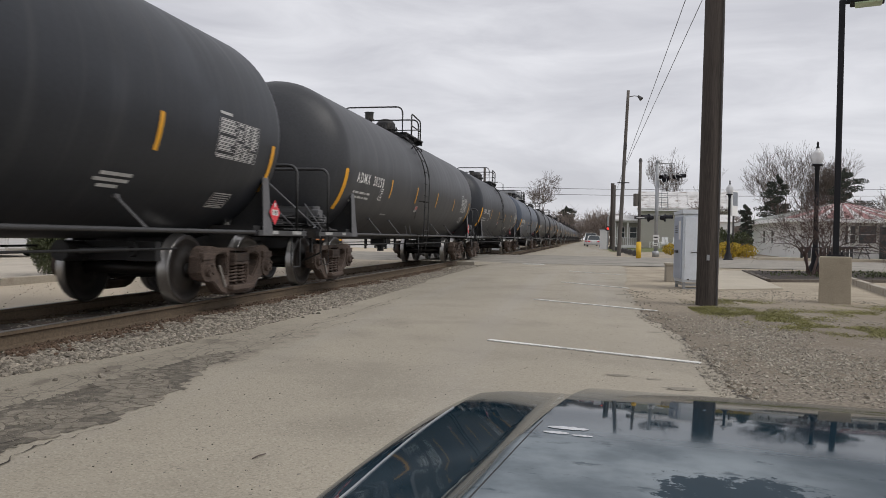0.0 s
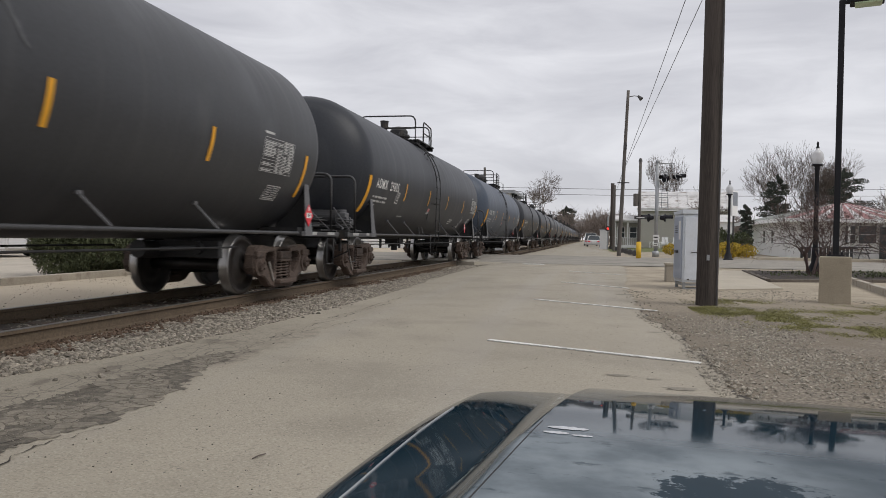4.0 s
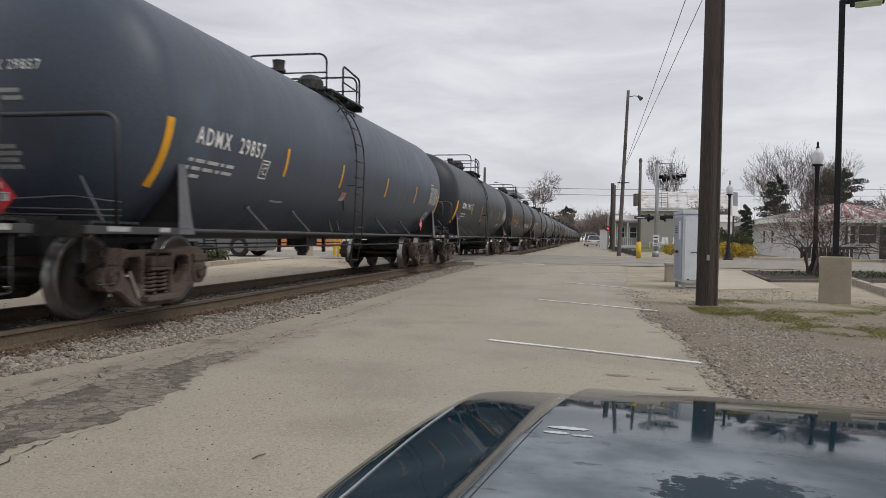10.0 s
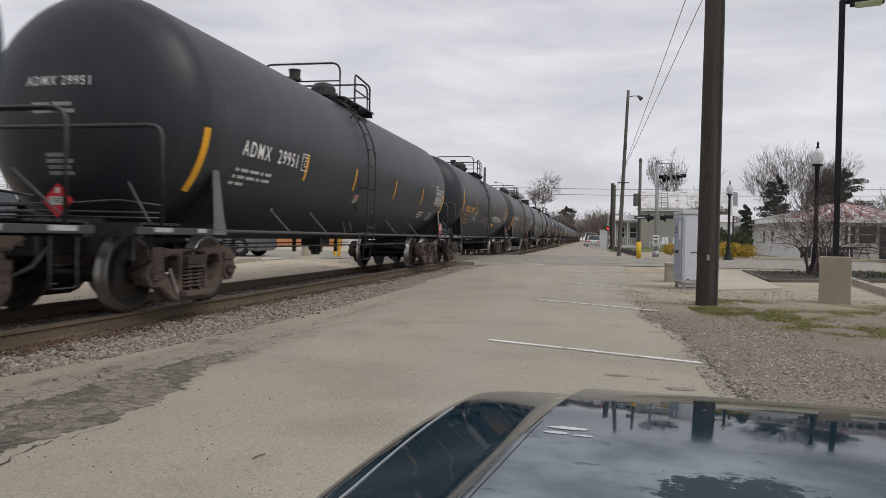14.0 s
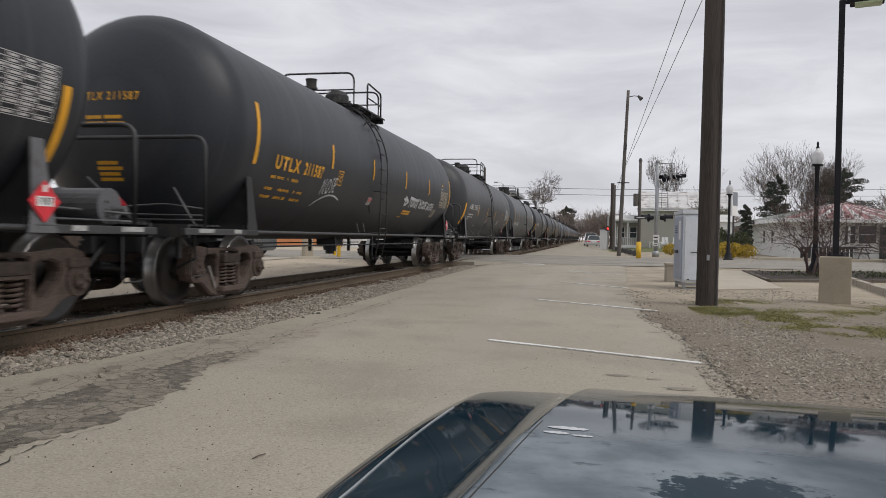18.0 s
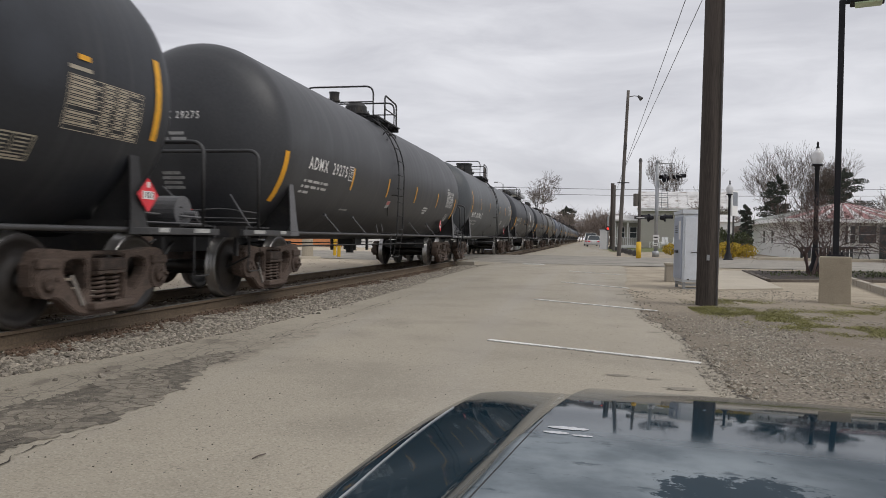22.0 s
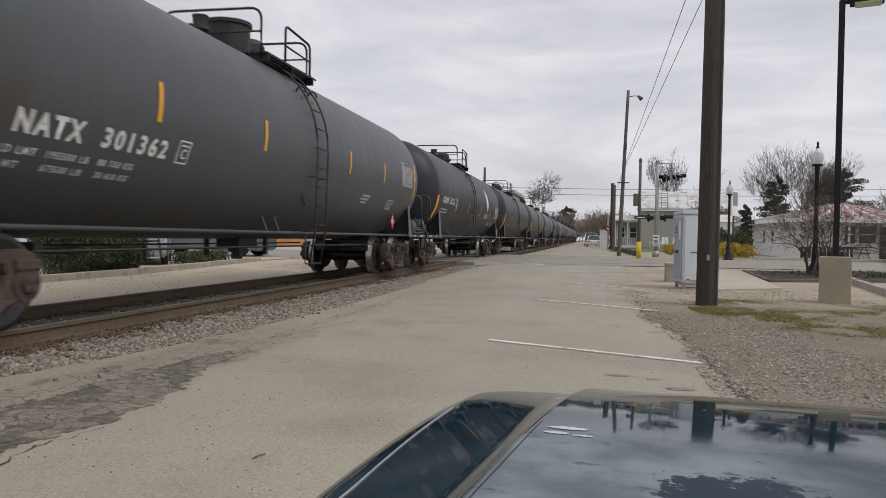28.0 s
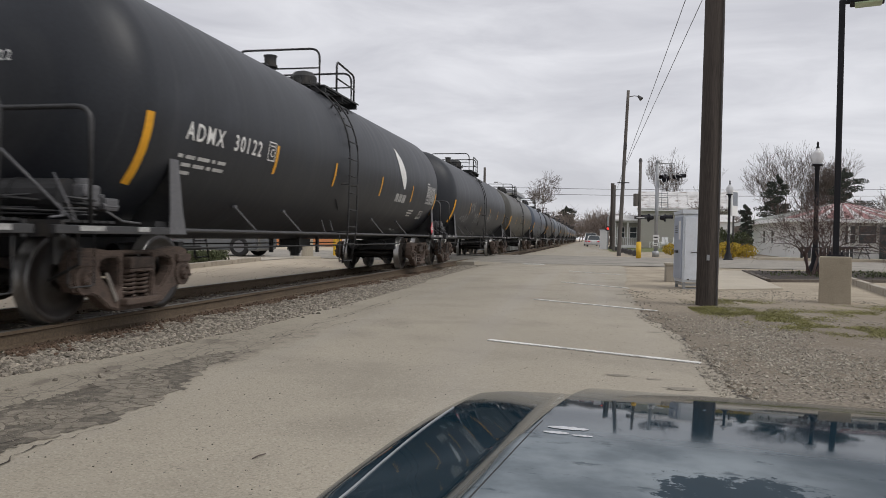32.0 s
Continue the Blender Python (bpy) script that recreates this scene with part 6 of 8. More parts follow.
def own_car():
    car = thing("parked_car", "dark blue glossy car bonnet with dusty film and painted sky sheen", "car", Matrix.Translation((0, 0, 0)))
    mid = 6.62
    LINES = [   # across the left half: offset from the wing's edge line (below 1), or the share between lines, and the drop
        (0.0, -0.104, -0.090), (0.2, -0.090, -0.050), (0.4, -0.070, -0.028), (0.6, -0.046, -0.013), (0.8, -0.021, -0.004), (1.0, 0.0, 0.0)]

    def across(u, y):
        """x and height over the bonnet's line: u 0 flank, 1 wing edge, 2 foot of the crease, 3 bonnet edge, 5 middle."""
        edge, cre = 5.806 + 0.05 * (y - 0.76), 5.968 + 0.118 * (y - 0.6)
        low = 0.055 - 0.05 * max(0.0, y - 0.8)
        if u <= 1:
            for (a, xa, za), (c, xc, zc) in zip(LINES, LINES[1:]):
                if u <= c + 1e-6:
                    k = (u - a) / (c - a)
                    return edge + xa + (xc - xa) * k, -low + za + (zc - za) * k
        if u <= 2:
            k = u - 1
            return edge + (cre - 0.022 - edge) * k, -low + (low - 0.016) * k
        if u <= 3:
            k = u - 2
            return cre - 0.022 + 0.022 * k, -0.016 + 0.016 * (1 - (1 - k) ** 1.6)
        k = (u - 3) / 2
        return cre + (mid - cre) * k, 0.0

    def point(u, t):
        m = u if u <= 5 else 10 - u
        x, dz = across(m, 0.35 + 1.3 * t)
        yf = nose_y(x) + 0.13
        y = 0.35 + (yf - 0.35) * t
        yy = y - (nose_y(x) - 1.585)
        if u > 5:
            x = 2 * mid - x
        z = bonnet_z(yy)
        return Vector((x, y, z + dz - 0.017 * max(0.0, x - 6.0)))

    def surface(name, stations, label=""):
        bm = bmesh.new()
        n = 44
        grid = [[bm.verts.new(point(u, i / n)) for u in stations] for i in range(n + 1)]
        for a, b in zip(grid, grid[1:]):
            for j in range(len(stations) - 1):
                bm.faces.new((a[j], a[j + 1], b[j + 1], b[j]))
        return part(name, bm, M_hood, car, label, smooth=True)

    for side in (0, 1):
        flip = lambda seq: seq if not side else [10 - u for u in seq]
        surface("wing_edge", flip([i / 10 for i in range(11)]), "rounded outer edge of the wing")
        surface("wing", flip([1 + i / 6 for i in range(7)] + [2 + i / 10 for i in range(1, 11)]), "dark wing top with a soft ridge")
        # pale trim tube, drawn in for the sky highlight on the wing's edge
        bm = bmesh.new()
        tube(bm, [point(flip([1.0])[0], i / 30 * 0.72) + Vector((0, 0, 0.0005)) for i in range(31)], 0.0016, 6)
        part("trim_line", bm, M_galv, car, "thin pale highlight line along the wing", smooth=True)
        bm = bmesh.new()
        tube(bm, [point(flip([3.0])[0], i / 30 * 0.46) + Vector((0.004, 0, -0.0008)) for i in range(31)], 0.0013, 6)
        part("shut_line", bm, M_hoodtrim, car, "dark gap at the bonnet edge", smooth=True)
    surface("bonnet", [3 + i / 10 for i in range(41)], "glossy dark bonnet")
    for sx, sy, w, d in ((6.048, 0.945, 0.052, 0.020), (6.034, 0.912, 0.032, 0.014), (6.066, 0.905, 0.026, 0.009)):
        bm = bmesh.new()
        rows = []
        for i in range(9):
            a = i / 8 * 2 - 1
            k = d / 2 * math.sqrt(max(0.02, 1 - a * a)) * (1 + 0.3 * math.sin(i * 3))
            rows.append([bm.verts.new((sx + a * w / 2, sy + q * k, 0.0015 + bonnet_z(sy + q * k) - 0.017 * max(0, sx + a * w / 2 - 6.0))) for q in (-1, 1)])
        for a, b in zip(rows, rows[1:]):
            bm.faces.new((a[0], a[1], b[1], b[0]))
        part("pale_smear", bm, M_graffiti, car, "small white mark on the bonnet")
    # flanks and nose close the front of the body
    for s in (0.0, 10.0):
        bm = bmesh.new()
        o = -1 if s == 0 else 1
        rows = [[bm.verts.new(point(s, i / 20) + Vector((o * dx, 0, dz))) for dx, dz in ((0, 0), (0.012, -0.06), (0.02, -0.18), (0.0, -0.36), (-0.02, -0.5))] for i in range(21)]
        for a, b in zip(rows, rows[1:]):
            for j in range(4):
                bm.faces.new((a[j], a[j + 1], b[j + 1], b[j]))
        part("wing_side", bm, M_hood, car, smooth=True)
    bm = bmesh.new()
    rows = [[bm.verts.new(point(10 * j / 60, 1.0) + Vector((0, dy, dz))) for dy, dz in ((0, 0), (0.02, -0.05), (0.05, -0.2), (0.05, -0.4), (0.0, -0.52))] for j in range(61)]
    for a, b in zip(rows, rows[1:]):
        for j in range(4):
            bm.faces.new((a[j], a[j + 1], b[j + 1], b[j]))
    part("nose", bm, M_hood, car, smooth=True)
    tyre = lathe([(-0.1, 0.2), (-0.11, 0.28), (-0.09, 0.32), (0.09, 0.32), (0.11, 0.28), (0.1, 0.2)], "x", 28)
    for x in (5.90, 7.34):
        part("wheel", with_mats(tyre.copy(), M_tyre), None, car, "black tyre", at=Matrix.Translation((x, 0.85, 0.335)))
    return car


own_car()


# ---------------------------------------------------------------- poles, cabinet, lamps
def wood_pole(at, top, r0, r1, label, mat=M_pole, lean=(0, 0)):
    x, y = at
    z = height(x, y)
    t = thing("utility_pole", label, "utility pole", Matrix.Translation((x, y, z)))
    bm = bmesh.new()
    rows = []
    for i in range(13):
        u = i / 12
        r = r0 + (r1 - r0) * u
        rows.append([bm.verts.new((lean[0] * u + r * (1 + 0.02 * noise.noise((j, u * 9, x))) * math.cos(j * math.pi / 9), lean[1] * u + r * math.sin(j * math.pi / 9), -0.2 + (top + 0.2) * u)) for j in range(18)])
    for a, b in zip(rows, rows[1:]):
        for j in range(18):
            bm.faces.new((a[j], a[(j + 1) % 18], b[(j + 1) % 18], b[j]))
    bm.faces.new(rows[-1])
    part("shaft", bm, mat, t, smooth=True)
    return t


p = wood_pole((8.125, 13.85), 9.6, 0.192, 0.158, "dark weathered wooden utility pole in the gravel verge", lean=(0.05, 0))
bm = bmesh.new()
bx(bm, (-0.02, -0.205, 0.86), (0.05, 0.006, 0.1))
part("tag_plate", bm, M_galv, p, "small grey metal tag")
bm = bmesh.new()
tube(bm, [(0.14, -0.16, 0.0), (0.15, -0.155, 2.5), (0.17, -0.13, 9.0)], 0.012, 6)
part("ground_wire", bm, M_steel, p)

p2 = wood_pole((7.71, 45.5), 9.95, 0.13, 0.085, "grey wooden utility pole with a floodlight arm", M_pole2, lean=(0.36, 0))
bm = bmesh.new()
tube(bm, [(0.36, 0, 9.55), (0.7, -0.1, 9.6), (0.95, -0.15, 9.55)], 0.03, 6)
part("lamp_arm", bm, M_galv, p2)
bm = bmesh.new()
cy(bm, (0.92, -0.15, 9.58), (1.12, -0.25, 9.36), 0.06, 0.13, seg=12)
part("floodlight", bm, M_steel, p2, "dark floodlight head")
bm = bmesh.new()
bx(bm, (0.26, -0.13, 6.6), (0.16, 0.05, 0.4))
bx(bm, (0.18, -0.13, 4.4), (0.7, 0.06, 0.06))
part("bracket", bm, M_steel, p2)
wood_pole((8.03, 74.0), 6.5, 0.19, 0.17, "short dark wooden pole without wires")


def slim_pole(at, top, r, label):
    x, y = at
    t = thing("slim_pole", label, "pole", Matrix.Translation((x, y, height(x, y))))
    bm = bmesh.new()
    cy(bm, (0, 0, 0), (0, 0, top), r, r * 0.85, seg=12)
    part("shaft", bm, M_pole2, t, smooth=True)
    bm = bmesh.new()
    cy(bm, (0, 0, 0), (0, 0, 0.85), 0.13, seg=14)
    cy(bm, (0, 0, 0.85), (0, 0, 0.9), 0.13, 0.07, seg=14)
    part("yellow_sleeve", bm, M_yellowpost, t, "yellow plastic sleeve", smooth=True)
    bm = bmesh.new()
    cy(bm, (0, 0, top), (0, 0, top + 0.16), 0.11, 0.06)
    part("cap", bm, M_steel, t)
    bm = bmesh.new()
    bx(bm, (0.05, -0.11, 2.15), (0.62, 0.02, 0.16))
    bx(bm, (0.05, -0.122, 2.15), (0.4, 0.004, 0.045), mi=1)
    part("sign", bm, [M_steel, M_stencil], t, "small dark arrow sign")
    bm = bmesh.new()
    cy(bm, (-0.2, -0.04, 2.75), (-0.2, -0.04, 3.4), 0.13, seg=14)
    part("grey_can", bm, M_pole2, t)
    return t


slim_pole((8.52, 39.8), 5.1, 0.085, "slim grey pole with a yellow sleeve at its foot")


def signal_cabinet():
    x, y = 8.60, 17.9
    t = thing("signal_cabinet", "pale blue-grey steel signal cabinet on a low stand", "cabinet", Matrix.Translation((x, y, height(x, y))) @ Matrix.Rotation(radians(8), 4, "Z"))
    bm = bmesh.new()
    soft_bx(bm, (-0.075, 0.3, 0.94), (0.77, 0.78, 1.58), 0.012)
    part("body", bm, M_cab, t)
    bm = bmesh.new()
    soft_bx(bm, (-0.075, 0.3, 1.76), (0.83, 0.84, 0.05), 0.012)
    prism(bm, [(-0.12, 1.78), (0.72, 1.78), (0.72, 1.80), (-0.12, 1.84)], -0.49, 0.34)
    part("roof", bm, M_cab, t)
    bm = bmesh.new()
    soft_bx(bm, (-0.075, -0.10, 0.93), (0.70, 0.03, 1.46), 0.008)
    d = part("door", bm, M_cab, t)
    bm = bmesh.new()
    bx(bm, (-0.2, -0.12, 0.85), (0.16, 0.02, 0.015))
    bx(bm, (-0.34, -0.12, 0.22), (0.05, 0.02, 0.02))
    part("latch", bm, M_steel, d)
    bm = bmesh.new()
    soft_bx(bm, (-0.475, 0.3, 0.95), (0.03, 0.66, 1.44), 0.008)
    sd = part("side_door", bm, M_cab_shaded, t)
    bm = bmesh.new()
    soft_bx(bm, (-0.51, 0.3, 0.86), (0.05, 0.2, 0.06), 0.01)
    part("handle", bm, M_steel, sd, "dark door handle")
    bm = bmesh.new()
    bx(bm, (-0.494, 0.10, 1.36), (0.008, 0.14, 0.44))
    part("notice", bm, M_white, sd, "white notice sheet")
    bm = bmesh.new()
    for k in range(4):
        bx(bm, (-0.494, 0.4, 1.46 - 0.05 * k), (0.008, 0.2, 0.018))
    part("louvre", bm, M_steel, sd, "dark vent slots")
    bm = bmesh.new()
    for sx in (-0.41, 0.26):
        for sy in (-0.02, 0.62):
            bx(bm, (sx, sy, 0.06), (0.06, 0.06, 0.24))
    bx(bm, (-0.075, -0.02, 0.10), (0.72, 0.05, 0.05))
    bx(bm, (-0.075, -0.02, 0.0), (0.72, 0.05, 0.04))
    bx(bm, (-0.41, 0.3, 0.10), (0.05, 0.6, 0.05))
    part("stand", bm, M_galv, t)
    return t


signal_cabinet()
b = thing("junction_box", "small weathered concrete box beside the cabinet", "box", Matrix.Translation((8.22, 20.6, height(8.22, 20.6))))
bm = bmesh.new()
soft_bx(bm, (0, 0, 0.22), (0.34, 0.5, 0.46), 0.02)
part("body", bm, M_curb, b)
bm = bmesh.new()
soft_bx(bm, (0, 0, 0.47), (0.38, 0.54, 0.06), 0.012)
part("lid", bm, M_concrete, b)


def lot_lamp():
    x, y = 10.545, 14.85
    t = thing("car_park_lamp", "tall dark steel car park lamp on a concrete base", "street lamp", Matrix.Translation((x, y, height(x, y))) @ Matrix.Rotation(radians(-17), 4, "Z"))
    bm = bmesh.new()
    soft_bx(bm, (0, 0, 0.37), (0.53, 0.53, 0.98), 0.02)
    part("base", bm, M_pedestal, t, "tan concrete pedestal")
    bm = bmesh.new()
    bx(bm, (0, 0, 0.885), (0.28, 0.28, 0.03))
    for sx in (-0.1, 0.1):
        for sy in (-0.1, 0.1):
            cy(bm, (sx, sy, 0.88), (sx, sy, 0.95), 0.018, seg=6)
    part("foot_plate", bm, M_lamp, t)
    bm = bmesh.new()
    soft_bx(bm, (0, 0, 3.24), (0.105, 0.105, 4.74), 0.012)
    part("shaft", bm, M_lamp, t)
    bm = bmesh.new()
    bx(bm, (0.08, 0, 5.57), (0.16, 0.07, 0.06))
    part("arm", bm, M_lamp, t)
    bm = bmesh.new()
    soft_bx(bm, (0.40, 0, 5.58), (0.56, 0.40, 0.14), 0.03)
    part("head", bm, M_lamp, t)
    bm = bmesh.new()
    soft_bx(bm, (0.42, 0, 5.50), (0.44, 0.32, 0.05), 0.02)
    part("lens", bm, M_lens, t, "greenish clear lens")
    return t


lot_lamp()


def globe_lamp(at, top):
    x, y = at
    t = thing("globe_lamp", "black ornamental street lamp with a ribbed glass globe", "street lamp", Matrix.Translation((x, y, height(x, y))), "globe street lamps")
    part("post", with_mats(lathe([(0, 0.26), (0.06, 0.26), (0.09, 0.2), (0.3, 0.17), (0.42, 0.11), (0.8, 0.10), (0.86, 0.075), (top - 1.0, 0.06), (top - 0.96, 0.085), (top - 0.88, 0.07), (top - 0.84, 0.16), (top - 0.80, 0.17), (top - 0.78, 0.0)], "z", 16), M_lamp), None, t)
    k = top - 0.79
    rib = []
    for i in range(25):
        u = i / 24
        rib.append((k + 0.5 * u, (0.10 + 0.075 * math.sin(math.pi * min(1.0, u * 1.15)) ** 0.8 - 0.06 * max(0.0, u - 0.72) / 0.28) + 0.006 * (i % 2)))
    part("globe", with_mats(lathe(rib, "z", 20), M_globe), None, t, "pale ribbed globe")
    part("finial", with_mats(lathe([(k + 0.49, 0.055), (k + 0.53, 0.05), (k + 0.57, 0.025), (k + 0.62, 0.04), (k + 0.67, 0.03), (k + 0.72, 0.0)], "z", 12), M_lamp), None, t)
    return t


globe_lamp((13.08, 40.4), 4.25)
globe_lamp((13.0, 25.0), 4.32)


def crossing_signal():
    x, y = 9.8, 44.8
    t = thing("crossing_signal", "silver level-crossing signal mast with black flashers", "crossing signal", Matrix.Translation((x, y, height(x, y))))
    bm = bmesh.new()
    cy(bm, (0, 0, 0), (0, 0, 5.6), 0.11, 0.10, seg=14)
    cy(bm, (0, 0, 0), (0, 0, 0.35), 0.2, seg=14)
    cy(bm, (0, 0, 5.55), (0, 0, 5.72), 0.13, 0.04)
    part("mast", bm, M_galv, t, smooth=True)

    def flasher(px, pz, turn):
        bm = bmesh.new()
        cy(bm, (0, -0.05, 0), (0, -0.09, 0), 0.24, seg=20)
        cy(bm, (0, -0.05, 0), (0, 0.22, 0), 0.17, 0.10, seg=16)
        for i in range(8):
            a0 = math.pi * (i - 0.5) / 7
            a1 = math.pi * (i + 0.5) / 7
            q = [bm.verts.new((0.17 * math.cos(a), yy, 0.17 * math.sin(a))) for a, yy in ((a0, -0.09), (a1, -0.09), (a1, -0.5), (a0, -0.5))]
            bm.faces.new(q)
        return part("flasher", bm, M_lamp, t, "black round flasher with hood", at=Matrix.Translation((px, 0, pz)) @ Matrix.Rotation(radians(turn), 4, "Z"))

    for px, turn in ((-0.38, -72), (0.42, 75)):
        flasher(px, 2.3, turn)
    bm = bmesh.new()
    cy(bm, (-0.55, 0, 2.45), (0.6, 0, 2.45), 0.035, seg=8)
    part("cross_arm", bm, M_galv, t)
    for px, pz, turn in ((0.50, 4.62, -40), (1.10, 4.70, 65)):
        flasher(px, pz, turn)
    bm = bmesh.new()
    tube(bm, [(0, 0, 5.5), (0.95, -0.3, 5.45)], 0.03, 6)
    tube(bm, [(0, 0, 4.95), (0.8, -0.3, 4.95), (1.3, -0.4, 4.75)], 0.03, 6)
    tube(bm, [(0, 0, 4.1), (0.45, -0.2, 4.15), (0.8, -0.3, 4.3), (1.2, -0.4, 4.35)], 0.03, 6)
    tube(bm, [(0.45, -0.2, 4.15), (0.55, -0.2, 4.95)], 0.03, 6)
    tube(bm, [(0.75, -0.2, 5.45), (1.05, -0.3, 4.55)], 0.03, 6)
    part("bracket", bm, M_galv, t)
    bm = bmesh.new()
    for z in (3.2, 3.5, 2.9, 3.75):
        cy(bm, (0.1, 0.05, z), (0.62, 0.05, z), 0.02, seg=6)
    for px in (0.28, 0.62):
        cy(bm, (px, 0.05, 2.9), (px, 0.05, 3.85), 0.02, seg=6)
    part("ladder", bm, M_galv, t)
    bm = bmesh.new()
    bx(bm, (0, -0.14, 1.15), (0.36, 0.02, 0.30))
    bx(bm, (-0.02, -0.14, 0.72), (0.26, 0.02, 0.16))
    part("sign", bm, M_white, t, "white number board with bars")
    bm = bmesh.new()
    bx(bm, (-0.02, -0.155, 1.15), (0.26, 0.004, 0.07))
    bx(bm, (-0.02, -0.155, 0.72), (0.18, 0.004, 0.05))
    part("sign_bars", bm, M_steel, t)
    return t


crossing_signal()
s2 = thing("crossing_signal", "distant crossing flasher with one red lamp lit", "crossing signal", Matrix.Translation((7.62, 73.0, height(7.62, 73.0))))
bm = bmesh.new()
cy(bm, (0, 0, 0), (0, 0, 3.2), 0.07)
part("mast", bm, M_galv, s2)
bm = bmesh.new()
cy(bm, (0, -0.08, 2.05), (0, -0.12, 2.05), 0.26, seg=16)
part("flasher", bm, M_steel, s2)
bm = bmesh.new()
cy(bm, (0, -0.13, 2.05), (0, -0.16, 2.05), 0.09, seg=16)
part("lamp_lens", bm, M_lamp_red, s2, "lit red lens")
hut = thing("relay_hut", "small white equipment hut", "hut", Matrix.Translation((7.3, 75.0, height(7.3, 75.0))))
bm = bmesh.new()
soft_bx(bm, (0, 0, 0.95), (0.8, 1.0, 1.9), 0.02)
part("body", bm, M_white, hut)
bm = bmesh.new()
soft_bx(bm, (0, 0, 1.95), (0.95, 1.15, 0.1), 0.02)
part("roof", bm, M_galv, hut)


def wire(points, r=0.012, sag=0.4, label="thin black overhead wire"):
    t = thing("overhead_wire", label, "wire", Matrix.Identity(4), "overhead wires")
    bm = bmesh.new()
    for a, b in zip(points, points[1:]):
        a, b = Vector(a), Vector(b)
        tube(bm, [a.lerp(b, i / 14) - Vector((0, 0, sag * 4 * (i / 14) * (1 - i / 14))) for i in range(15)], r, 5)
    part("cable", bm, M_steel, t)


wire([(8.0, 45.5, 5.76), (8.8, 24.0, 8.68), (9.4, -25.0, 14.8)], 0.012, 0.02)
wire([(7.95, 45.5, 5.5), (9.3, 24.0, 8.66), (10.6, -25.0, 15.2)], 0.012, 0.02)
far_poles = [wood_pole((x, 62.5), 7.0, 0.15, 0.11, "distant grey wooden utility pole", M_pole2) for x in (-62.0, 40.0)]
wire([(-62, 62.5, 6.6), (7.9, 62.5, 5.35), (40, 62.5, 5.6)], 0.016, 0.1)
wire([(-62, 62.5, 6.1), (7.9, 62.5, 4.85), (40, 62.5, 5.1)], 0.016, 0.1)
wood_pole((7.9, 62.5), 5.5, 0.1, 0.09, "thin grey pole carrying cross wires", M_pole2)
wire([(7.95, 45.5, 5.7), (8.03, 74, 5.6)], 0.012, 0.4)


# ---------------------------------------------------------------- buildings
def window_unit(parent, at, w, h, name="window", axis="y"):
    bm = bmesh.new()
    for a, b, c, d in ((-w / 2, 0, 0.07, h), (w / 2, 0, 0.07, h)):
        bx(bm, (a, 0, 0), (c, 0.08, d + 0.07))
    for z in (-h / 2, h / 2, 0):
        bx(bm, (0, 0, z), (w, 0.07, 0.06))
    wdw = part(name, bm, M_white, parent, at=at)
    bm = bmesh.new()
    bx(bm, (0, 0.02, 0), (w - 0.04, 0.02, h - 0.04))
    part("pane", bm, M_pane, wdw)
    return wdw


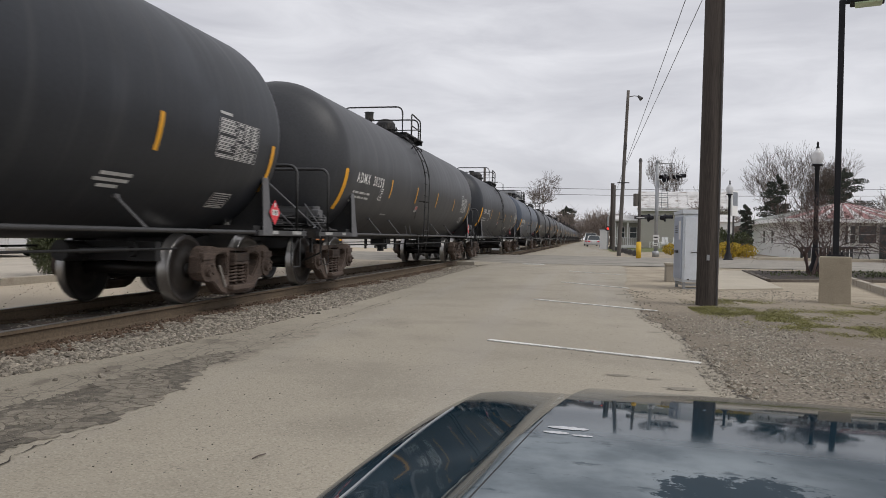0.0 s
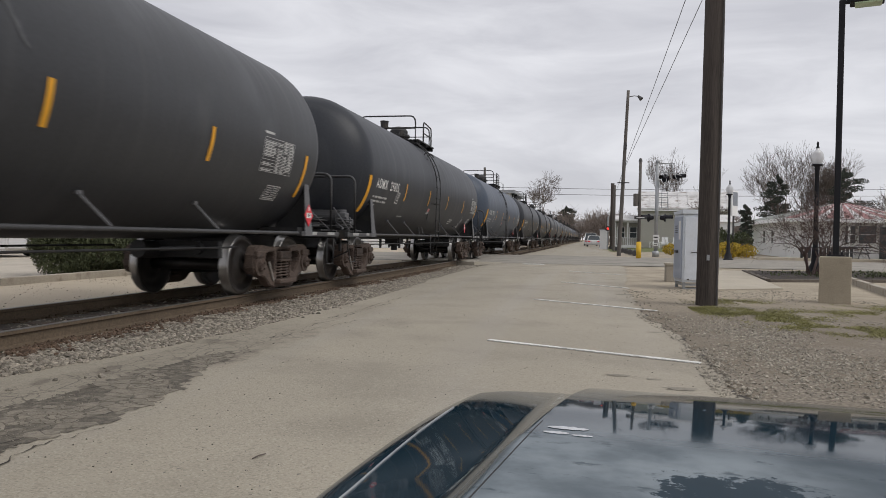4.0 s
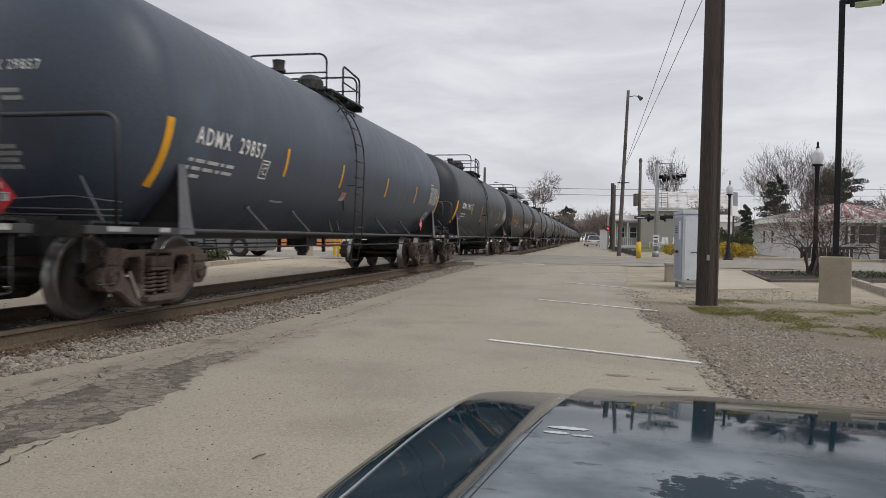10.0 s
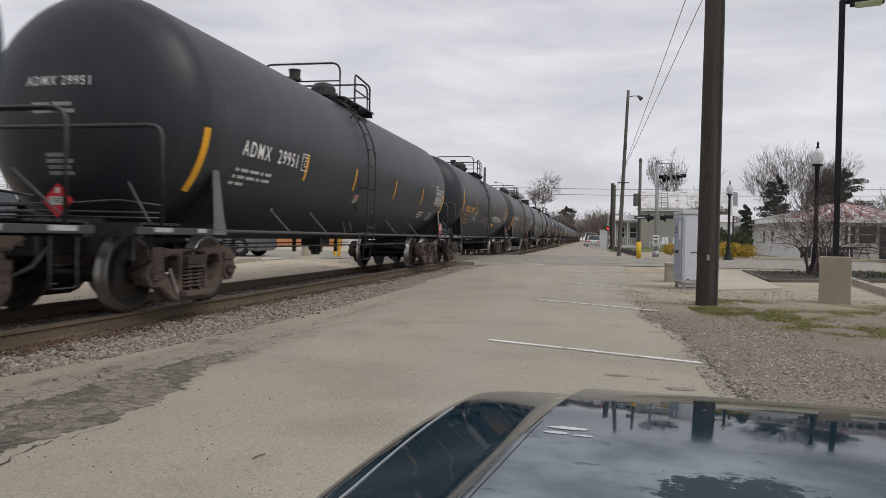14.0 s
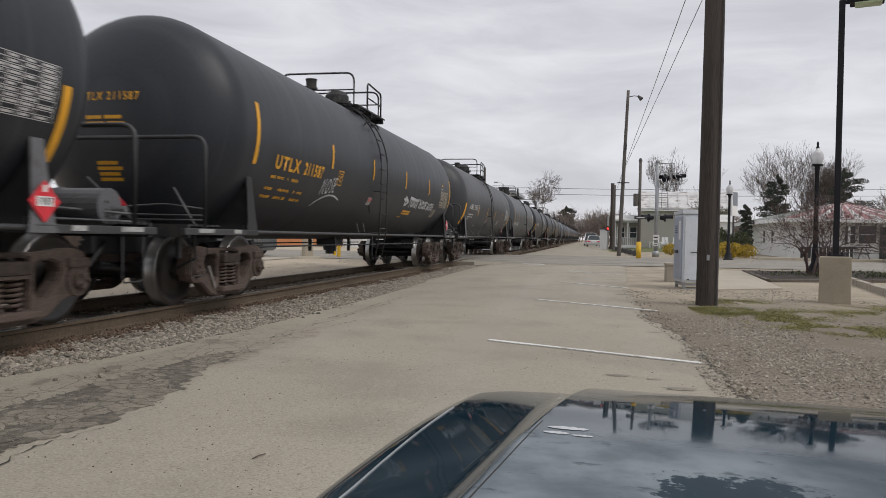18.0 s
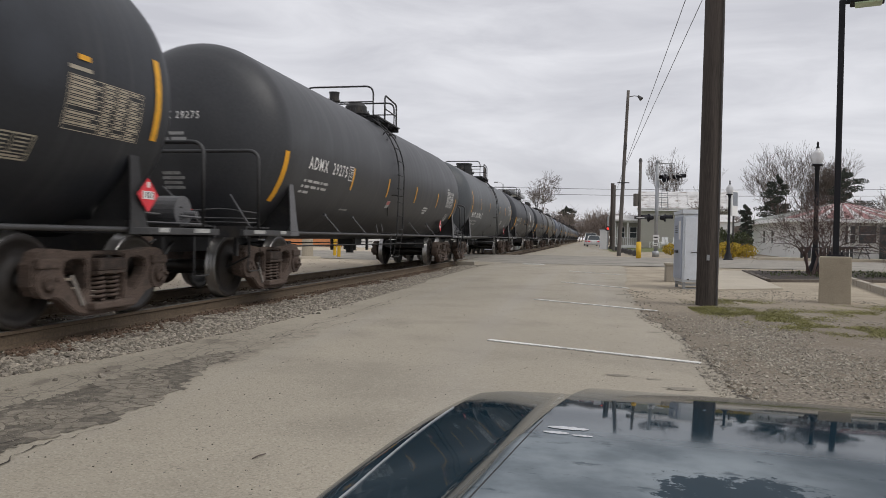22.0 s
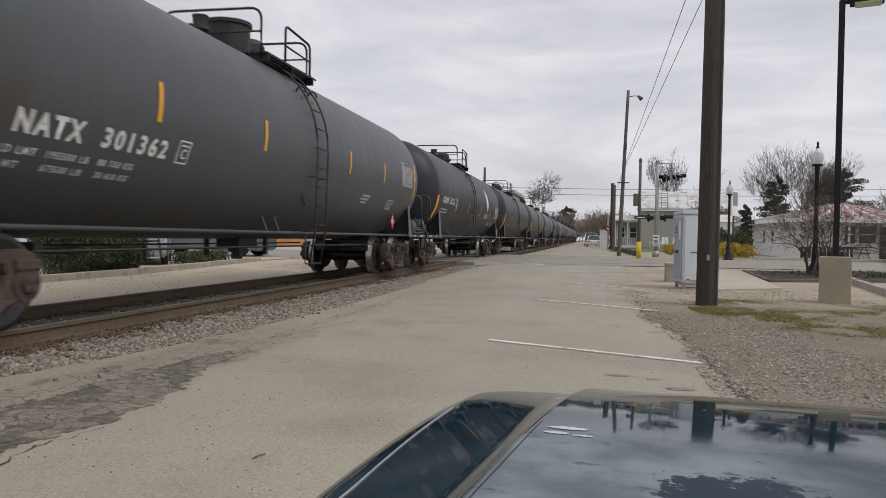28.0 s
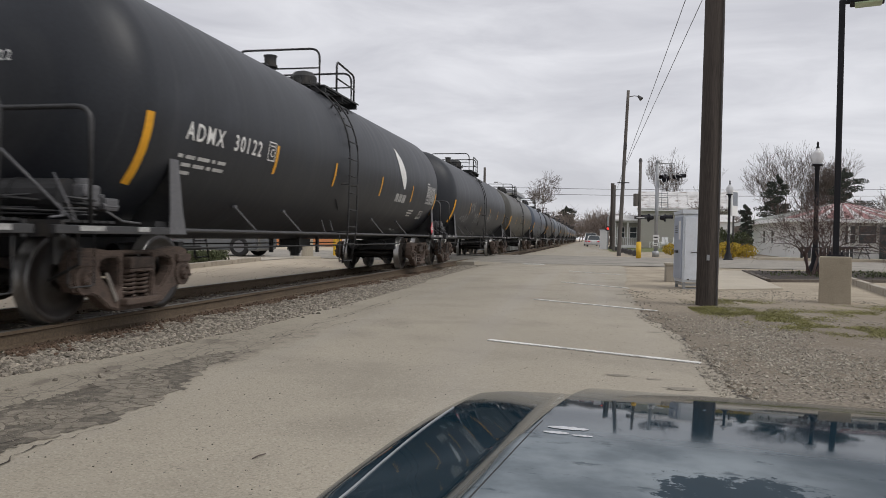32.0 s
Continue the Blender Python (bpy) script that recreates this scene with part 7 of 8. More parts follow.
def house():
    x, y = 14.75, 74.0
    z = height(x, y)
    t = thing("house", "cream sided house with a weathered pale metal roof", "house", Matrix.Translation((x, y, z)) @ Matrix.Rotation(radians(-4), 4, "Z"))
    bm = bmesh.new()
    bx(bm, (0, 4.0, 1.9), (8.0, 8.0, 4.0))
    part("wall", bm, M_siding, t)
    lap = mesh_of((lambda b: (bx(b, (0, 0, 0), (8.06, 0.03, 0.15), Matrix.Rotation(0.10, 4, "X")), b)[1])(bmesh.new()), M_siding)
    for i in range(24):
        part("siding_board", lap, None, t, at=Matrix.Translation((0, -0.005, 0.1 + 0.158 * i)))
    bm = bmesh.new()
    prism(bm, [(-0.5, 3.72), (-0.5, 3.86), (4.0, 5.75), (8.5, 3.86), (8.5, 3.72)], -4.35, 4.35)
    part("roof", bm, M_roofwhite, t, "weathered pale roof with darker patches")
    seam = mesh_of((lambda b: (bx(b, (0, 0, 0), (0.05, 5.1, 0.05)), b)[1])(bmesh.new()), M_roofwhite)
    ang = math.atan2(1.89, 4.5)
    for i in range(10):
        part("roof_seam", seam, None, t, at=Matrix.Translation((-4.05 + 0.9 * i, 1.75, 4.84)) @ Matrix.Rotation(ang, 4, "X"))
    bm = bmesh.new()
    bx(bm, (0, -0.45, 3.68), (8.7, 0.1, 0.16))
    part("fascia", bm, M_white, t)
    for wx in (1.0, 2.9):
        window_unit(t, Matrix.Translation((wx, -0.04, 1.9)), 0.95, 1.5)
    bm = bmesh.new()
    bx(bm, (2.2, 4.6, 6.0), (0.6, 0.6, 1.3))
    part("chimney", bm, M_white, t)
    # side porch towards the street
    bm = bmesh.new()
    bx(bm, (-5.2, 3.6, 1.35), (2.5, 2.4, 2.5))
    part("wing_wall", bm, M_siding, t)
    for wx in (-5.9, -4.7):
        window_unit(t, Matrix.Translation((wx, 2.36, 1.5)), 0.7, 1.1)
    bm = bmesh.new()
    bx(bm, (-5.2, 2.6, 2.55), (2.6, 4.4, 0.14))
    prism(bm, [(0.2, 2.6), (5.0, 2.6), (5.0, 2.75), (2.6, 3.25), (0.2, 2.75)], -6.6, -4.0)
    part("porch_roof", bm, M_roofwhite, t)
    for px, py in ((-6.4, 0.5), (-5.2, 0.5), (-6.4, 4.6), (-4.2, 0.5)):
        bm = bmesh.new()
        bx(bm, (px, py, 1.25), (0.12, 0.12, 2.5))
        part("porch_post", bm, M_white, t)
    bm = bmesh.new()
    for i in range(12):
        bx(bm, (-6.4 + 0.2 * i, 0.45, 0.55), (0.04, 0.04, 0.8))
    bx(bm, (-5.3, 0.45, 0.95), (2.4, 0.06, 0.06))
    bx(bm, (-5.3, 2.6, 0.1), (2.6, 4.4, 0.25))
    part("porch_railing", bm, M_white, t)
    return t


house()


def garden_chair(at, turn):
    x, y = at
    t = thing("garden_chair", "white slatted garden chair on the lawn", "chair", Matrix.Translation((x, y, height(x, y) + 0.02)) @ Matrix.Rotation(turn, 4, "Z"), "white garden chairs")
    bm = bmesh.new()
    for i in range(5):
        bx(bm, (-0.24 + 0.12 * i, 0.32, 0.72), (0.09, 0.03, 0.7), Matrix.Rotation(-0.25, 4, "X"))
    part("backrest", bm, M_white, t)
    bm = bmesh.new()
    for i in range(4):
        bx(bm, (0, -0.2 + 0.13 * i, 0.38 - 0.02 * i), (0.6, 0.11, 0.03))
    part("seat", bm, M_white, t)
    for sx in (-0.33, 0.33):
        bm = bmesh.new()
        bx(bm, (sx, -0.02, 0.6), (0.12, 0.66, 0.03))
        part("armrest", bm, M_white, t)
        for sy in (-0.25, 0.25):
            bm = bmesh.new()
            bx(bm, (sx, sy, 0.3), (0.06, 0.06, 0.6))
            part("leg", bm, M_white, t)


for i, (gx, gy) in enumerate(((11.9, 71.5), (12.8, 71.8), (13.9, 71.6), (14.8, 71.9), (15.6, 71.5))):
    garden_chair((gx, gy), 0.3 * (i - 2))


def diner():
    """Low white diner under a hipped metal roof in red and white strips."""
    x, y = 25.5, 51.0
    z = height(x, y)
    t = thing("diner", "low white diner with a red and white striped metal roof", "diner", Matrix.Translation((x, y, z)))
    bm = bmesh.new()
    bx(bm, (-5.2, 7.5, 1.3), (3.2, 15.0, 2.6))
    bx(bm, (-1.5, 8.7, 1.3), (4.2, 12.6, 2.6))
    part("wall", bm, M_white, t)
    # ceiling coloured near black to paint in the shade under the eave
    bm = bmesh.new()
    bx(bm, (-1.5, 1.2, 2.52), (4.2, 2.4, 0.08))
    part("porch_ceiling", bm, M_dark, t)
    x0, x1, y0, y1, e0, rz, px, ry0, ry1 = -7.5, 0.9, -1.0, 16.0, 2.5, 3.85, -2.2, 6.0, 9.5
    ring = [(x0, y0, e0), (x1, y0, e0), (x1, y1, e0), (x0, y1, e0)]
    apex = [(px, ry0, rz), (px + 0.6, ry0, rz), (px, ry1, rz)]
    bm = bmesh.new()
    c = [bm.verts.new(q) for q in ring + apex]
    for f in ((0, 1, 5, 4), (1, 2, 5), (2, 6, 5), (2, 3, 6), (3, 0, 4, 6), (4, 5, 6), (3, 2, 1, 0)):
        bm.faces.new([c[i] for i in f])
    part("roof", bm, M_roofwhite, t, "pale metal roof")

    def sheets(a, b, ta, tb, n, mat=M_roofred, name="faded red roof sheet", step=2):
        """Red sheets over every other strip of one slope, from eave a-b to ridge ta-tb."""
        a, b, ta, tb = (Vector(q) for q in (a, b, ta, tb))
        up = Vector((0, 0, 0.025))
        for i in range(0, n, step):
            u, v = i / n, (i + (1 if step == 2 else 0.96)) / n
            bm = bmesh.new()
            q = [bm.verts.new(w + up) for w in (a.lerp(b, u), a.lerp(b, v), ta.lerp(tb, v), ta.lerp(tb, u))]
            bm.faces.new(q)
            for w in bmesh.ops.extrude_face_region(bm, geom=bm.faces[:])["geom"]:
                if isinstance(w, bmesh.types.BMVert):
                    w.co.z -= 0.02
            bmesh.ops.remove_doubles(bm, verts=bm.verts, dist=1e-4)
            part("roof_sheet", bm, mat, t, name)

    sheets(ring[0], ring[1], apex[0], apex[1], 14)
    sheets(ring[3], ring[0], apex[2], apex[0], 12, M_roofgreen, "grey-green roof sheet", 1)
    sheets(ring[1], ring[2], apex[1], apex[1], 20)
    bm = bmesh.new()
    bx(bm, ((x0 + x1) / 2, y0, e0 - 0.08), (x1 - x0, 0.12, 0.24))
    bx(bm, (x0, (y0 + y1) / 2, e0 - 0.08), (0.12, y1 - y0, 0.24))
    part("fascia", bm, M_white, t)
    for wx, ww in ((-3.3, 0.35), (-2.5, 0.7), (-1.45, 1.15)):
        window_unit(t, Matrix.Translation((wx, 2.36, 1.6)), ww, 1.2)
    bm = bmesh.new()
    bx(bm, (-0.25, 2.36, 1.05), (0.9, 0.08, 2.1))
    part("door", bm, M_pane, t, "dark glass door")
    for wy in (4.5, 7.0):
        window_unit(t, Matrix.Translation((-6.84, wy, 1.35)) @ Matrix.Rotation(math.pi / 2, 4, "Z"), 0.7, 0.95)
    for qx in (-3.5, 0.6):
        bm = bmesh.new()
        bx(bm, (qx, -0.6, 1.25), (0.12, 0.12, 2.5))
        part("porch_post", bm, M_white, t)
    bm = bmesh.new()
    for i in range(14):
        bx(bm, (-6.4 + 0.22 * i, -1.2, 0.35), (0.16, 0.05, 0.75))
    bx(bm, (-4.8, -1.2, 0.7), (3.2, 0.09, 0.07))
    part("fence", bm, M_dark, t, "low dark fence")
    return t


diner()
sg = thing("street_sign_board", "grey and white sign board on a dark post", "sign", Matrix.Translation((14.3, 46.0, height(14.3, 46.0))) @ Matrix.Rotation(radians(62), 4, "Z"))
bm = bmesh.new()
cy(bm, (0, 0, 0), (0, 0, 2.6), 0.06, seg=10)
part("post", bm, M_steel, sg)
bm = bmesh.new()
soft_bx(bm, (0, 0, 3.25), (1.0, 0.16, 1.5), 0.03)
part("board", bm, M_white, sg)
bm = bmesh.new()
bx(bm, (0, -0.085, 3.5), (0.84, 0.01, 0.8))
bx(bm, (0, 0.085, 3.5), (0.84, 0.01, 0.8))
part("panel", bm, M_sign, sg, "grey picture panel")
hutb = thing("small_shed", "small pale shed with a white roof", "shed", Matrix.Translation((14.7, 56.0, height(14.7, 56.0))))
bm = bmesh.new()
soft_bx(bm, (0, 0, 1.2), (2.2, 2.5, 2.4), 0.02)
part("body", bm, M_white, hutb)
bm = bmesh.new()
prism(bm, [(-1.5, 2.35), (1.5, 2.35), (0, 2.9)], -1.3, 1.3)
part("roof", bm, M_roofwhite, hutb)
for i in range(9):
    ly = 47.5 + 3.7 * i
    lx = 8.75 - 0.09 * i
    lg = thing("barrier_log", "short painted barrier log along the street edge", "barrier", Matrix.Translation((lx, ly, height(lx, ly) + 0.16)) @ Matrix.Rotation(radians(-3), 4, "Z"), "barrier logs")
    bm = bmesh.new()
    cy(bm, (0, -1.2, 0), (0, 1.2, 0), 0.17, seg=14)
    part("log", bm, M_white, lg, smooth=False)
    bm = bmesh.new()
    for q in (-1.22, 1.22, -0.1):
        cy(bm, (0, q - 0.25, 0), (0, q + 0.25, 0), 0.18, seg=14)
    part("band", bm, M_steel, lg, "black bands")


def picnic_table(at, turn):
    x, y = at
    t = thing("picnic_table", "dark metal picnic table on the forecourt", "picnic table", Matrix.Translation((x, y, height(x, y) + 0.03)) @ Matrix.Rotation(turn, 4, "Z"), "picnic tables")
    bm = bmesh.new()
    soft_bx(bm, (0, 0, 0.75), (1.8, 0.75, 0.05), 0.02)
    part("tabletop", bm, M_steel, t)
    for s in (-1, 1):
        bm = bmesh.new()
        soft_bx(bm, (0, s * 0.68, 0.45), (1.8, 0.26, 0.04), 0.015)
        part("bench", bm, M_steel, t)
    for sx in (-0.6, 0.6):
        bm = bmesh.new()
        tube(bm, [(sx, -0.75, 0.02), (sx, -0.2, 0.72), (sx, 0.2, 0.72), (sx, 0.75, 0.02)], 0.03, 6)
        tube(bm, [(sx, -0.7, 0.42), (sx, 0.7, 0.42)], 0.03, 6)
        part("leg", bm, M_steel, t)


picnic_table((20.5, 45.0), 0.1)
picnic_table((23.0, 45.4), -0.1)


# ---------------------------------------------------------------- vehicles
def vehicle(name, at, turn, paint, label, size=(4.5, 1.8, 1.45), cabin=(0.28, 0.86), tall=0.55, bonnet=0.9, category="car", lit=False, wheel_r=0.32):
    L, W, Hh = size
    x, y = at
    t = thing(name, label, category, Matrix.Translation((x, y, height(x, y) + 0.02)) @ Matrix.Rotation(turn, 4, "Z"))
    belt = bonnet
    bm = bmesh.new()
    side = [(-L / 2, 0.35), (-L / 2 + 0.05, belt - 0.12), (-L / 2 + 0.2, belt - 0.02), (L / 2 - 0.25, belt), (L / 2 - 0.03, belt - 0.15), (L / 2, 0.4), (L / 2 - 0.1, 0.24), (-L / 2 + 0.1, 0.24)]
    prism(bm, side, -W / 2, W / 2)
    bmesh.ops.bevel(bm, geom=[e for e in bm.edges], offset=0.06, segments=2, affect="EDGES")
    part("body", bm, paint, t, smooth=False)
    a, b = -L / 2 + L * cabin[0], -L / 2 + L * cabin[1]
    bm = bmesh.new()
    bot = [(-W / 2 + 0.07, a - 0.28), (W / 2 - 0.07, a - 0.28), (W / 2 - 0.07, b + 0.12), (-W / 2 + 0.07, b + 0.12)]
    topp = [(-W / 2 + 0.24, a + 0.18), (W / 2 - 0.24, a + 0.18), (W / 2 - 0.24, b - 0.22), (-W / 2 + 0.24, b - 0.22)]
    lo = [bm.verts.new((px, py, belt - 0.03)) for px, py in bot]
    hi = [bm.verts.new((px, py, Hh - 0.05)) for px, py in topp]
    for i in range(4):
        j = (i + 1) % 4
        bm.faces.new((lo[i], lo[j], hi[j], hi[i]))
    bm.faces.new(hi), bm.faces.new(lo[::-1])
    part("glasshouse", bm, M_pane, t, "dark window glass")
    bm = bmesh.new()
    cx = (topp[0][1] + topp[2][1]) / 2
    soft_bx(bm, (0, cx, Hh - 0.03), (W - 0.46, topp[2][1] - topp[0][1] + 0.06, 0.07), 0.03)
    for (px, py), (qx, qy) in zip(bot, topp):
        cy(bm, (px, py, belt - 0.03), (qx, qy, Hh - 0.03), 0.04, seg=6)
    part("roof", bm, paint, t)
    tyre = lathe([(-0.09, wheel_r * 0.6), (-0.1, wheel_r * 0.92), (-0.08, wheel_r), (0.08, wheel_r), (0.1, wheel_r * 0.92), (0.09, wheel_r * 0.6)], "x", 24)
    with_mats(tyre, M_tyre)
    bm = bmesh.new()
    cy(bm, (-0.085, 0, 0), (0.085, 0, 0), wheel_r * 0.6, seg=18)
    for i in range(5):
        q = Matrix.Rotation(i * 1.2566, 4, "X")
        bx(bm, q @ Vector((0.0, 0, wheel_r * 0.3)), (0.2, 0.06, wheel_r * 0.5), q)
    rim = mesh_of(bm, M_rim)
    for sx in (-1, 1):
        for py in (-L / 2 + 0.78, L / 2 - 0.85):
            w = part("wheel", tyre, None, t, at=Matrix.Translation((sx * (W / 2 - 0.08), py, wheel_r)))
            part("rim", rim, None, w)
    for sx in (-1, 1):
        bm = bmesh.new()
        soft_bx(bm, (sx * (W / 2 - 0.28), -L / 2 - 0.0, belt - 0.22), (0.36, 0.1, 0.14), 0.03)
        part("tail_light", bm, M_tail if lit else M_red, t, "red tail light")
        bm = bmesh.new()
        soft_bx(bm, (sx * (W / 2 - 0.28), L / 2 - 0.05, belt - 0.25), (0.38, 0.12, 0.15), 0.03)
        part("headlight", bm, M_galv, t, "clear headlight")
    bm = bmesh.new()
    bx(bm, (0, -L / 2 - 0.015, 0.62), (0.5, 0.03, 0.14))
    part("plate", bm, M_white, t)
    return t


P_white = material("car_paint_white", (0.62, 0.62, 0.62), 0.25, vary=0.04, coat=0.6)
P_silver = material("car_paint_silver", (0.36, 0.38, 0.42), 0.3, metal=0.4, vary=0.05, coat=0.6)
P_redcar = material("car_paint_red", (0.42, 0.02, 0.03), 0.25, vary=0.05, coat=0.6)
P_black = material("car_paint_black", (0.012, 0.012, 0.014), 0.2, vary=0.05, coat=0.8)
P_grey = material("car_paint_grey", (0.13, 0.14, 0.15), 0.25, vary=0.05, coat=0.6)

vehicle("sedan_car", (6.4, 99.0), 0.0, P_white, "white sedan parked along the street")
vehicle("parked_car", (6.0, 112.0), 0.0, P_white, "white van parked along the street", size=(4.8, 1.9, 1.9), cabin=(0.05, 0.78), category="van")
vehicle("parked_car", (22.35, 40.6), radians(0), P_redcar, "red car with lit tail lights by the diner", lit=True)
vehicle("parked_car", (-8.3, 21.4), radians(210), P_silver, "silver car parked behind the bush", size=(4.4, 1.8, 1.5), cabin=(0.06, 0.70))
vehicle("parked_car", (-14.3, 28.0), radians(85), P_redcar, "red car parked in the car park")
vehicle("pickup_truck", (-10.2, 29.3), radians(-90), P_grey, "dark grey pickup truck parked in the car park", size=(5.4, 1.95, 1.9), cabin=(0.2, 0.7), bonnet=1.15, category="pickup truck", wheel_r=0.42)
vehicle("parked_van", (-16.95, 23.2), radians(-90), P_white, "white box truck parked in the car park", size=(6.0, 2.1, 2.5), cabin=(0.1, 0.8), bonnet=1.4, category="truck", wheel_r=0.42)


# ---------------------------------------------------------------- things beyond the track
bush = thing("evergreen_bush", "dense dark green rounded evergreen bush by the kerb", "bush", Matrix.Translation((-5.5, 15.3, height(-5.5, 15.3))))
rng = random.Random(12)
for i in range(9):
    bm = bmesh.new()
    a = i * 0.7
    tube(bm, [(0, 0.2 * (i % 3), 0), (0.3 * math.cos(a), 0.2 + 0.4 * math.sin(a), 0.6), (0.6 * math.cos(a), 0.2 + 1.1 * math.sin(a), 1.3)], 0.025, 5)
    part("stem", bm, M_bark, bush)
leafy("foliage", bush, [((0, 0.1, 0.62), (0.72, 1.1, 0.62), 13000), ((0.1, 1.05, 0.55), (0.65, 0.7, 0.55), 9000), ((0.05, -1.0, 0.62), (0.62, 0.72, 0.6), 9000), ((0, 0.5, 1.0), (0.65, 0.9, 0.5), 8000), ((0.0, -1.0, 1.05), (0.6, 0.85, 0.5), 8000), ((-0.7, 0.1, 0.8), (0.6, 1.2, 0.7), 4000)], M_leaf, 12, 0.052)

hedge = thing("clipped_hedge", "low clipped box hedge by the car park kerb", "hedge", Matrix.Translation((-6.75, 22.5, height(-6.75, 22.5))) @ Matrix.Rotation(radians(88), 4, "Z"))
for i in range(6):
    bm = bmesh.new()
    cy(bm, (-0.8 + 0.32 * i, 0, 0), (-0.8 + 0.32 * i, 0, 0.3), 0.03, seg=6)
    part("stem", bm, M_bark, hedge)
rng = random.Random(5)
lists = ([], [])
for _ in range(4200):
    p = Vector((rng.uniform(-1.3, 1.3), rng.uniform(-0.35, 0.35), rng.uniform(0.04, 0.40)))
    leaf_cloud(lists, p, (0.04, 0.04, 0.04), 1, 0.075, rng)
me = bpy.data.meshes.new("foliage")
me.from_pydata(lists[0], [], lists[1])
part("foliage", with_mats(me, M_leaf), None, hedge)

base = thing("lamp_foot", "round concrete lamp footing in the car park", "lamp footing", Matrix.Translation((-5.3, 28.3, height(-5.3, 28.3))))
bm = bmesh.new()
cy(bm, (0, 0, -0.05), (0, 0, 0.10), 0.62, 0.55, seg=24)
cy(bm, (0, 0, 0.10), (0, 0, 0.8), 0.24, 0.22, seg=20)
part("footing", bm, M_concrete, base, smooth=False)
wood_pole((-4.1, 70.0), 7.7, 0.15, 0.11, "grey utility pole beyond the train", M_pole2)
sl = thing("street_lamp", "tall grey street lamp beyond the train", "street lamp", Matrix.Translation((-4.7, 90.0, height(-4.7, 90.0))))
bm = bmesh.new()
cy(bm, (0, 0, 0), (0, 0, 7.6), 0.09, 0.06, seg=12)
part("shaft", bm, M_galv, sl)
bm = bmesh.new()
tube(bm, [(0, 0, 7.5), (-0.3, -0.1, 7.8), (-0.7, -0.2, 7.8)], 0.03, 6)
soft_bx(bm, (-0.85, -0.22, 7.78), (0.5, 0.2, 0.14), 0.03)
part("lamp_head", bm, M_galv, sl)
for bxx, byy in ((-4.9, 31.0), (-5.6, 32.4)):
    bol = thing("bollard", "yellow painted steel bollard by the crossing", "bollard", Matrix.Translation((bxx, byy, height(bxx, byy))), "yellow bollards")
    bm = bmesh.new()
    cy(bm, (0, 0, 0), (0, 0, 0.95), 0.075, seg=14)
    cy(bm, (0, 0, 0.95), (0, 0, 1.0), 0.075, 0.03, seg=14)
    part("tube", bm, M_yellowpost, bol)


def shop():
    """Orange-fronted low shop across the car park, seen under the cars."""
    t = thing("shop", "low shop with an orange front across the car park", "shop", Matrix.Translation((-15.0, 56.0, 0.2)))
    bm = bmesh.new()
    bx(bm, (0, 4, 2.2), (30, 8, 4.4))
    part("wall", bm, M_white, t)
    bm = bmesh.new()
    bx(bm, (-1.3, -0.06, 1.2), (5.6, 0.12, 2.3))
    part("orange_front", bm, M_orange, t, "orange painted front")
    bm = bmesh.new()
    bx(bm, (0, 4, 4.5), (30.6, 8.6, 0.25))
    part("roof", bm, M_galv, t)
    for i in range(7):
        window_unit(t, Matrix.Translation((-13 + 3.9 * i, -0.16, 1.6)), 2.0, 1.4)
    return t


shop()
box1 = thing("ice_chest", "small white storage box in the car park", "storage box", Matrix.Translation((-12.6, 31.4, height(-12.6, 31.4) + 0.02)))
bm = bmesh.new()
soft_bx(bm, (0, 0, 0.5), (0.5, 0.5, 1.0), 0.03)
part("body", bm, M_white, box1)

tw = thing("twig", "small dark dead twig lying on the asphalt", "twig", Matrix.Translation((4.42, 3.49, 0.018)) @ Matrix.Rotation(1.3, 4, "Z"))
bm = bmesh.new()
tube(bm, [(-0.045, 0, 0.003), (0, 0.004, 0.005), (0.05, -0.003, 0.004)], 0.004, 5)
part("stick", bm, M_bark, tw)

# ---------------------------------------------------------------- trees and shrubs
bare_tree("bare_tree", (28.0, 87.0), "tall bare broad-crowned tree behind the diner", M_bark, seed=3, tall=15.5, trunk_r=0.30, levels=7, spread_deg=25, up=0.9, first=0.17, shrink=0.81, min_r=0.009, twist=0.55, stems=2)
bare_tree("bare_tree", (32.6, 88.0), "bare upright tree behind the diner", M_bark, seed=18, tall=13.0, trunk_r=0.24, levels=7, spread_deg=22, up=1.3, first=0.18, shrink=0.80, min_r=0.009, twist=0.5)
bare_tree("bare_tree", (39.5, 92.0), "bare slender tree behind the diner", M_bark, seed=8, tall=9.0, trunk_r=0.2, levels=6, spread_deg=26, up=1.0, first=0.2, shrink=0.8, min_r=0.012, twist=0.6)
bare_tree("bare_tree", (15.0, 93.0), "bare tree behind the cream house", M_bark, seed=22, tall=13.0, trunk_r=0.26, levels=7, spread_deg=23, up=1.4, first=0.2, shrink=0.79, min_r=0.009, twist=0.5)
bare_tree("bare_tree", (20.5, 95.0), "bare tree beyond the cream house", M_bark, seed=26, tall=10.5, trunk_r=0.22, levels=6, spread_deg=26, up=1.0, first=0.2, shrink=0.8, min_r=0.010, twist=0.6)
bare_tree("bare_tree", (8.6, 128.0), "brown bare tree beside the far street", M_twig_far, seed=61, tall=9.0, trunk_r=0.2, levels=6, spread_deg=34, up=0.4, first=0.18, shrink=0.82, min_r=0.014, stems=3)
bare_tree("bare_tree", (-5.2, 158.0), "bare tree beyond the train", M_bark, seed=31, tall=17.5, trunk_r=0.42, levels=7, spread_deg=28, up=0.7, first=0.2, shrink=0.80, min_r=0.020, twist=0.7)
